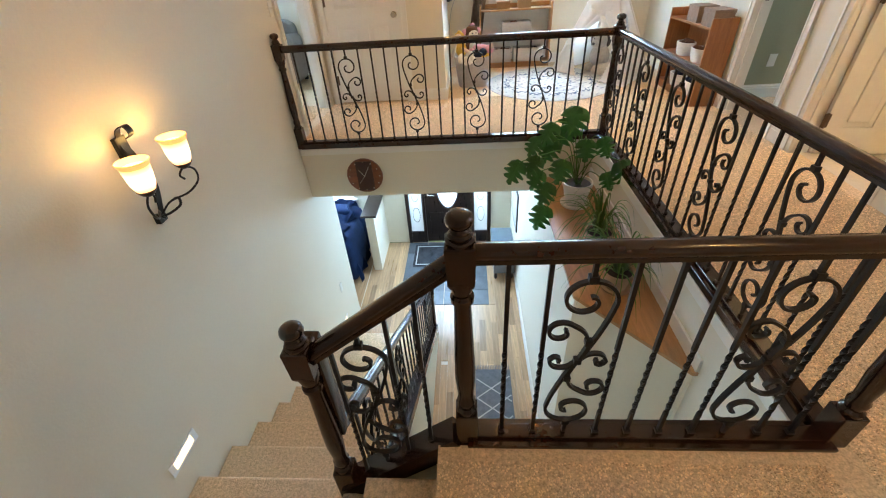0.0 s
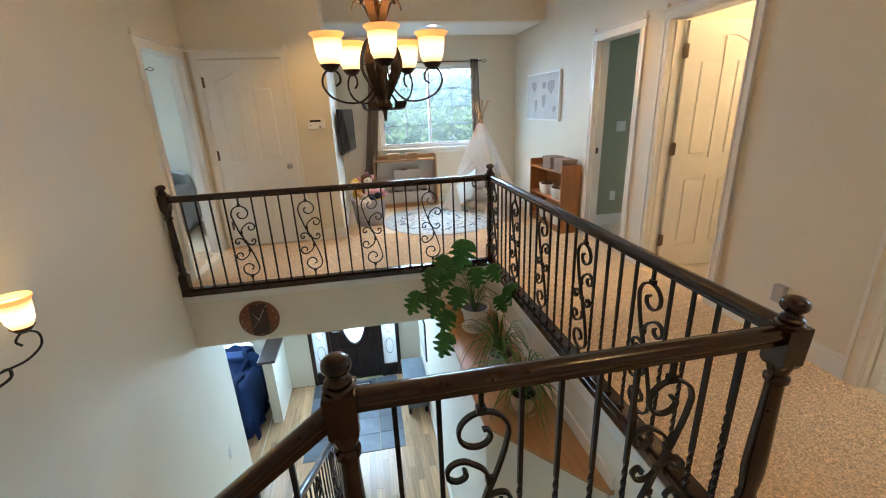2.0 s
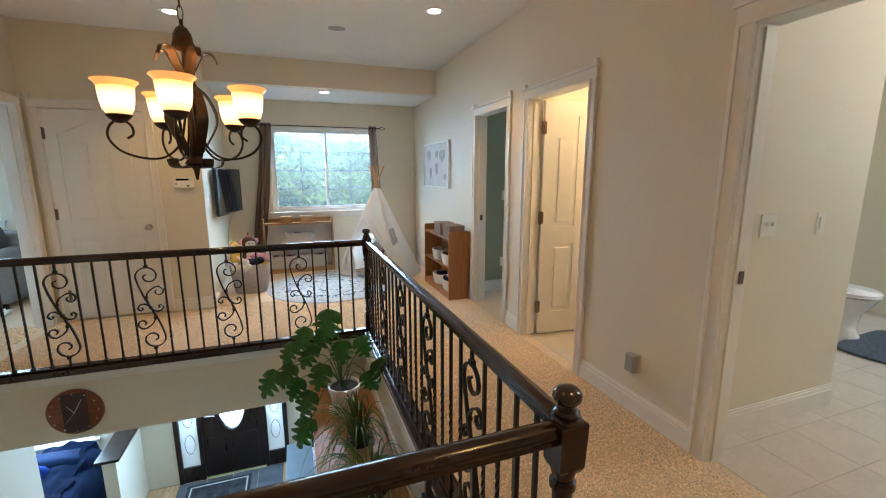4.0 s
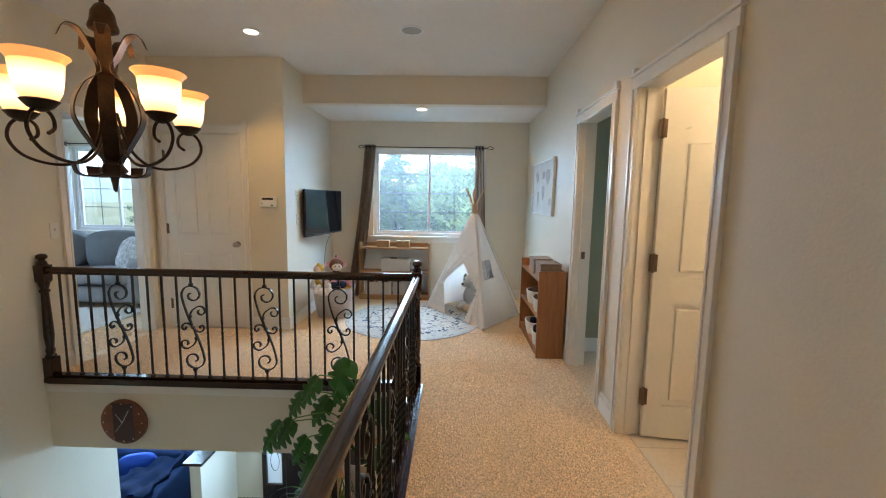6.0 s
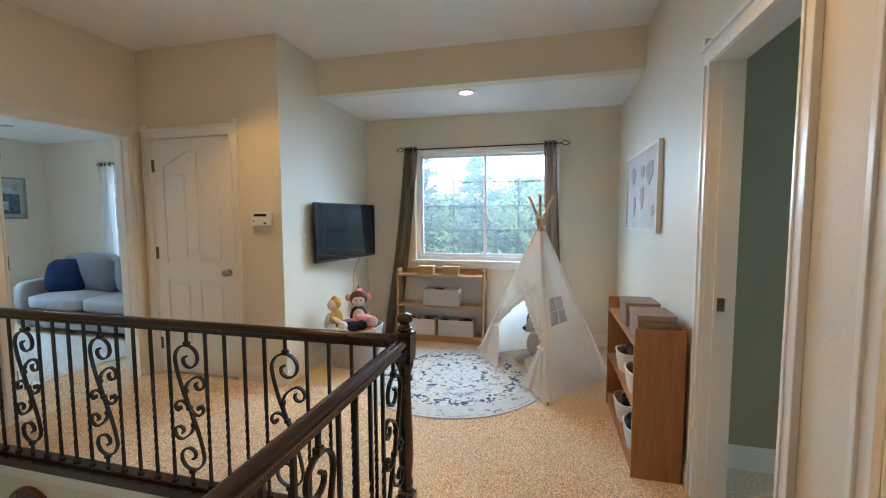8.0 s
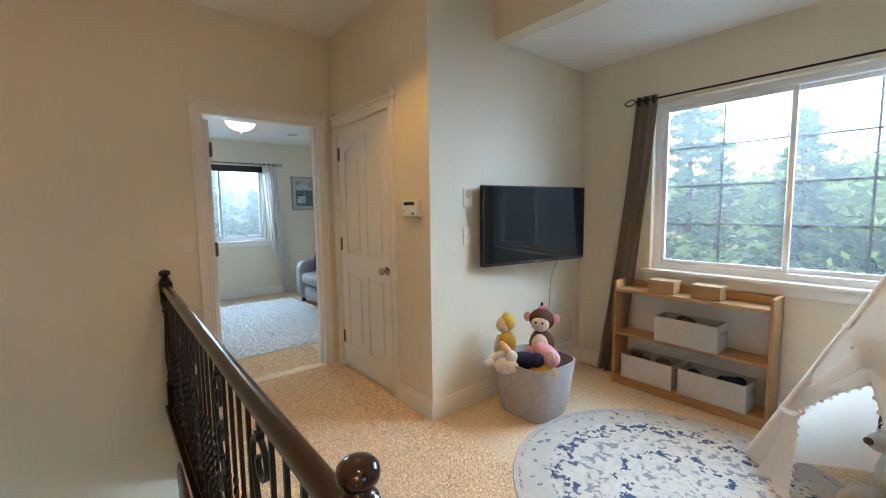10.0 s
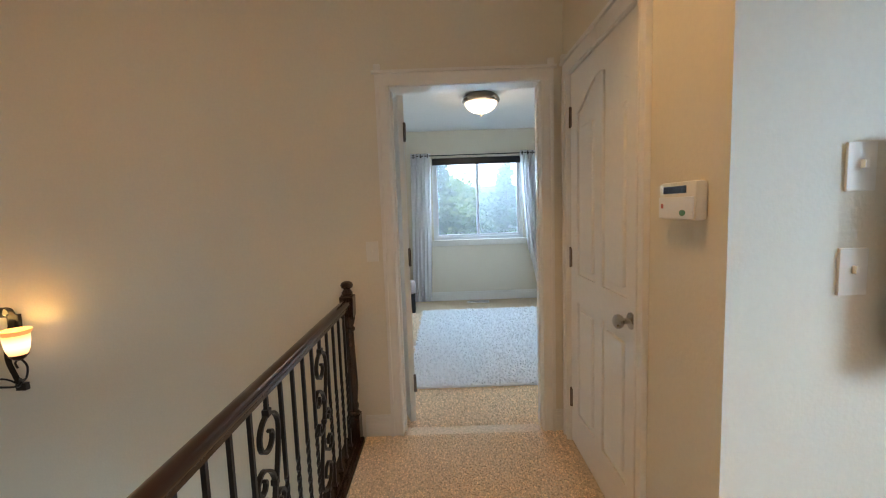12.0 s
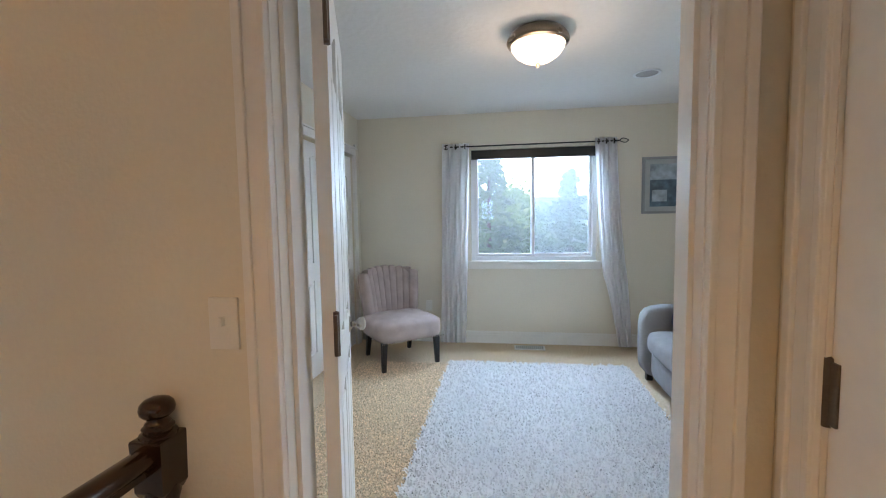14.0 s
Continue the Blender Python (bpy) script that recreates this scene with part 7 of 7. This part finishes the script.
M["needles"] = foliage("conifer_green", (0.12, 0.19, 0.09), 0.6)
M["broadleaf"] = foliage("broadleaf_green", (0.15, 0.24, 0.08), 0.55)
M["bark"] = material("bark", (0.10, 0.065, 0.045), 0.9, vary=0.3, scale=8, fine=40, stretch=(4, 4, 1), bump=0.6)


def leaf_mesh(name, points, size, rnd, mat, flat=0.6):
    """Many small leaf cards scattered over the given points."""
    verts, faces = [], []
    for p in points:
        k = len(verts)
        a = Vector((rnd.uniform(-1, 1), rnd.uniform(-1, 1), rnd.uniform(-flat, flat))).normalized() * size * rnd.uniform(0.6, 1.3)
        b = Vector((rnd.uniform(-1, 1), rnd.uniform(-1, 1), rnd.uniform(-1, 1))).cross(a).normalized() * size * 0.45
        p = Vector(p)
        verts += [p - a, p + b, p + a, p - b]
        faces.append((k, k + 1, k + 2, k + 3))
    me = bpy.data.meshes.new(name)
    me.from_pydata(verts, [], faces)
    me.materials.append(mat)
    return me


def conifer(at, h, seed):
    rnd = random.Random(seed)
    t = thing("conifer_tree", "tall green conifer outside the windows", "tree", "trees outside", at)
    part("trunk", sweep(bmesh.new(), [(0, 0, 0), (0.05, 0, h * 0.5), (0, 0.03, h)], 0.035 * h, 0.035 * h, sides=8, taper=lambda u: 1 - 0.9 * u), M["bark"], t, "", True)
    limbs, pts = bmesh.new(), []
    for i in range(int(h * 8)):
        v = (i + rnd.random()) / int(h * 8)
        z = h * (0.10 + 0.88 * v)
        L = h * 0.24 * (1 - v) ** 0.8 * rnd.uniform(0.6, 1.15) + 0.15
        a = i * 2.4 + rnd.uniform(-0.4, 0.4)
        c, s = math.cos(a), math.sin(a)
        droop = rnd.uniform(-0.28, 0.12)
        sweep(limbs, [(0, 0, z), (c * L * 0.5, s * L * 0.5, z + 0.03 * L), (c * L, s * L, z + droop * L)], 0.03, 0.03, taper=lambda u: 1 - 0.8 * u)
        for _ in range(60):
            u = rnd.uniform(0.15, 1.05)
            pts.append((c * L * u + rnd.gauss(0, 0.10 * L * 0.6), s * L * u + rnd.gauss(0, 0.10 * L * 0.6), z + droop * L * u * u + rnd.gauss(0, 0.06)))
    part("limbs", limbs, M["bark"], t)
    crown = new("crown", leaf_mesh("crown", pts, 0.20, rnd, M["needles"], 0.4))
    crown.parent = t
    return t


def broadleaf(at, h, seed):
    rnd = random.Random(seed)
    t = thing("broadleaf_tree", "leafy green tree outside the windows", "tree", "trees outside", at)
    part("trunk", sweep(bmesh.new(), [(0, 0, 0), (0.08, 0.05, h * 0.3), (0, 0, h * 0.75)], 0.045 * h, 0.045 * h, sides=8, taper=lambda u: 1 - 0.8 * u), M["bark"], t, "", True)
    limbs, pts = bmesh.new(), []
    for i in range(22):
        a, v = i * 2.4, 0.28 + 0.62 * rnd.random()
        L = h * 0.36 * rnd.uniform(0.5, 1.0) * math.sin(math.pi * min(0.95, v))
        c, s = math.cos(a), math.sin(a)
        tip = Vector((c * L, s * L, h * v + L * 0.5))
        sweep(limbs, [(0, 0, h * v * 0.75), tip * 0.6 + Vector((0, 0, h * v * 0.3)), tip], 0.06, 0.06, taper=lambda u: 1 - 0.8 * u)
        for _ in range(400):
            r = h * 0.13
            pts.append(tip + Vector((rnd.gauss(0, r * 0.6), rnd.gauss(0, r * 0.6), rnd.gauss(0, r * 0.5))))
    part("limbs", limbs, M["bark"], t)
    crown = new("crown", leaf_mesh("crown", pts, 0.19, rnd, M["broadleaf"], 0.8))
    crown.parent = t
    return t


con = [conifer((-0.6, 21.0, -3.9), 8.2, 1), conifer((-17.5, 4.85, -3.8), 8.8, 2), conifer((-2.9, 18.5, -4.0), 10.2, 11), conifer((-17.8, 8.15, -3.8), 7.2, 12)]
bro = [broadleaf((4.5, 21.0, -4.0), 5.4, 5), broadleaf((-20.0, 6.4, -4.3), 5.0, 6)]
spots = [(-4.5, 26, 8.0), (2.0, 28, 6.6), (8.0, 30, 7.5), (12.5, 26, 6.5), (6.2, 40, 8.2), (0.5, 42, 8.4), (-9, 34, 8.0), (15, 42, 8.5), (-24, 0.5, 7.2), (-27, 12, 7.0), (-22, 17, 8.0), (-33, 6.0, 7.4), (-14, 24, 8.5), (20, 34, 8.0), (-38, -3, 8.5), (-7, 20, 6.5), (10.5, 19, 5.0), (3.0, 17.0, 3.9), (-0.8, 24, 5.6), (-20, 5.5, 5.2), (1.0, 23, 6.0), (5.5, 25, 6.4), (-1.8, 30, 7.2), (3.6, 33, 7.4), (9.5, 36, 7.8)]
rnd = random.Random(7)
for i, (x, y, h) in enumerate(spots):
    src, hh = ((con[i % 2], (8.2, 8.8)[i % 2]) if i % 3 == 0 else (bro[i % 2], (5.4, 5.0)[i % 2]))
    k = h / hh
    copy_thing(src, pose(x, y, -4.1, 0, 0, rnd.uniform(0, 360)) @ Matrix.Diagonal((k * rnd.uniform(0.9, 1.2), k, k, 1)))
t = thing("neighbour_house", "pale neighbouring house with a grey roof beyond the trees", "house", at=(-26, 9.5, -4.2), turn=20)
part("wall", boxes((-4, -3, 0, 4, 3, 2.6)), M["white"], t)
bm = bmesh.new()
for x in (-4.4, 4.4):
    for y, z in ((-3.4, 2.6), (3.4, 2.6), (0, 4.3)):
        bm.verts.new((x, y, z))
bmesh.ops.convex_hull(bm, input=bm.verts)
part("roof", bm, M["slate"], t)
for y in (-1.8, 1.2):
    part("window", boxes((4.0, y, 0.9, 4.04, y + 1.1, 2.0)), M["screen"], t)

# slate tiles and planks of the entry
entry = bpy.data.objects["floor_entry"]
tl = bmesh.new()
box(tl, 0, 0, 0, 0.326, 0.312, 0.016, bevel=0.003)
src = mesh_object("tile", tl, M["slate"])
for i in range(4):
    for j in range(5):
        o = new("tile", src.data)
        o.parent, o.location = entry, (-0.45 + i * 0.3325, 5.31 + j * 0.318, DOWN - 0.012)
bpy.data.objects.remove(src)
rnd = random.Random(3)
sizes = [0.55, 0.75, 0.95, 1.2]
plank_meshes = []
for L in sizes:
    bm = bmesh.new()
    box(bm, 0, 0, 0, 0.0805, L - 0.002, 0.012, bevel=0.0012)
    plank_meshes.append(mesh_object("plank", bm, M["plank"]))
x = -1.0
while x < 1.30:
    y = 2.0 - rnd.uniform(0, 0.5)
    while y < 6.92:
        k = rnd.randrange(4)
        L = sizes[k]
        blocked = x > -0.52 and x < 0.886 and y + L > 5.30
        if not blocked and y + L < 6.93:
            o = new("plank", plank_meshes[k].data)
            o.parent, o.location = entry, (x, y, DOWN - 0.012)
        y += L
    x += 0.082
bm = bmesh.new()
for i in range(36):
    box(bm, -4.0 + i * 0.083, 3.0, DOWN - 0.012, -4.0 + i * 0.083 + 0.0815, 6.92, DOWN - 0.0005)
for a, b, c, d in ((-1.0, 5.31, -0.445, 6.92), (0.886, 5.31, 1.30, 6.92), (-1.0, 4.3, 1.3, 5.305)):
    box(bm, a, b, DOWN - 0.012, c, d, DOWN - 0.0025)
box(bm, -0.445, 5.305, DOWN - 0.012, 0.886, 6.92, DOWN - 0.006)
tagged(part("far_planks", bm, M["plank"], entry), kind="stuff")
for o in plank_meshes:
    bpy.data.objects.remove(o)


# ---- carpet tufts where one walks closest ----
def tufts(parent, regions, seed, step=0.0095, tall=0.010):
    """Small leaning cut-pile tufts on the floor, as one mesh."""
    rng = np.random.default_rng(seed)
    points = []
    for x0, y0, x1, y1 in regions:
        gx, gy = np.meshgrid(np.arange(x0, x1, step), np.arange(y0, y1, step))
        p = np.stack([gx.ravel(), gy.ravel()], 1)
        points.append(p + rng.uniform(-0.5, 0.5, p.shape) * step)
    p = np.concatenate(points)
    n = len(p)
    turn = rng.uniform(0, 2 * np.pi, n)
    wide = step * rng.uniform(0.55, 0.85, n)
    lean = rng.normal(0, 0.0035, (n, 2))
    high = tall * rng.uniform(0.5, 1.2, n)
    verts = np.zeros((n, 4, 3))
    for k in range(3):
        a = turn + k * 2 * np.pi / 3
        verts[:, k, 0], verts[:, k, 1] = p[:, 0] + wide * np.cos(a), p[:, 1] + wide * np.sin(a)
        verts[:, k, 2] = -0.001
    verts[:, 3, :2] = p + lean
    verts[:, 3, 2] = high
    base = 4 * np.arange(n)[:, None]
    faces = np.concatenate([base + np.array(f) for f in ((0, 1, 3), (1, 2, 3), (2, 0, 3))])
    me = bpy.data.meshes.new("carpet_tufts")
    me.from_pydata(verts.reshape(-1, 3).tolist(), [], faces.tolist())
    me.materials.append(M["tuft"])
    ob = new("carpet_tufts", me)
    ob.parent = parent
    return tagged(ob, "short beige cut-pile tufts", kind="stuff")


M["tuft"] = material("carpet_tuft", (0.84, 0.655, 0.45), 0.95, vary=0.12, scale=60, fine=200, bump=0, spec=0.1, island=0.34)
floor_up = bpy.data.objects["floor"]
tufts(floor_up, [(0.51, 0.6, 1.78, 1.65)], 1, 0.0078, 0.0065)
tufts(floor_up, [(1.90, 1.4, 3.10, 5.2), (-0.98, 4.74, 3.10, 5.60)], 2, 0.0092, 0.005)
tufts(floor_up, [(-0.98, 5.60, 0.36, 5.91), (0.40, 5.60, 3.0, 5.95)], 3, 0.0105, 0.006)
tufts(bpy.data.objects["floor_bedroom"], [(-2.4, 4.6, -1.07, 5.9), (-3.9, 4.1, -2.0, 4.93)], 4, 0.0105, 0.007)
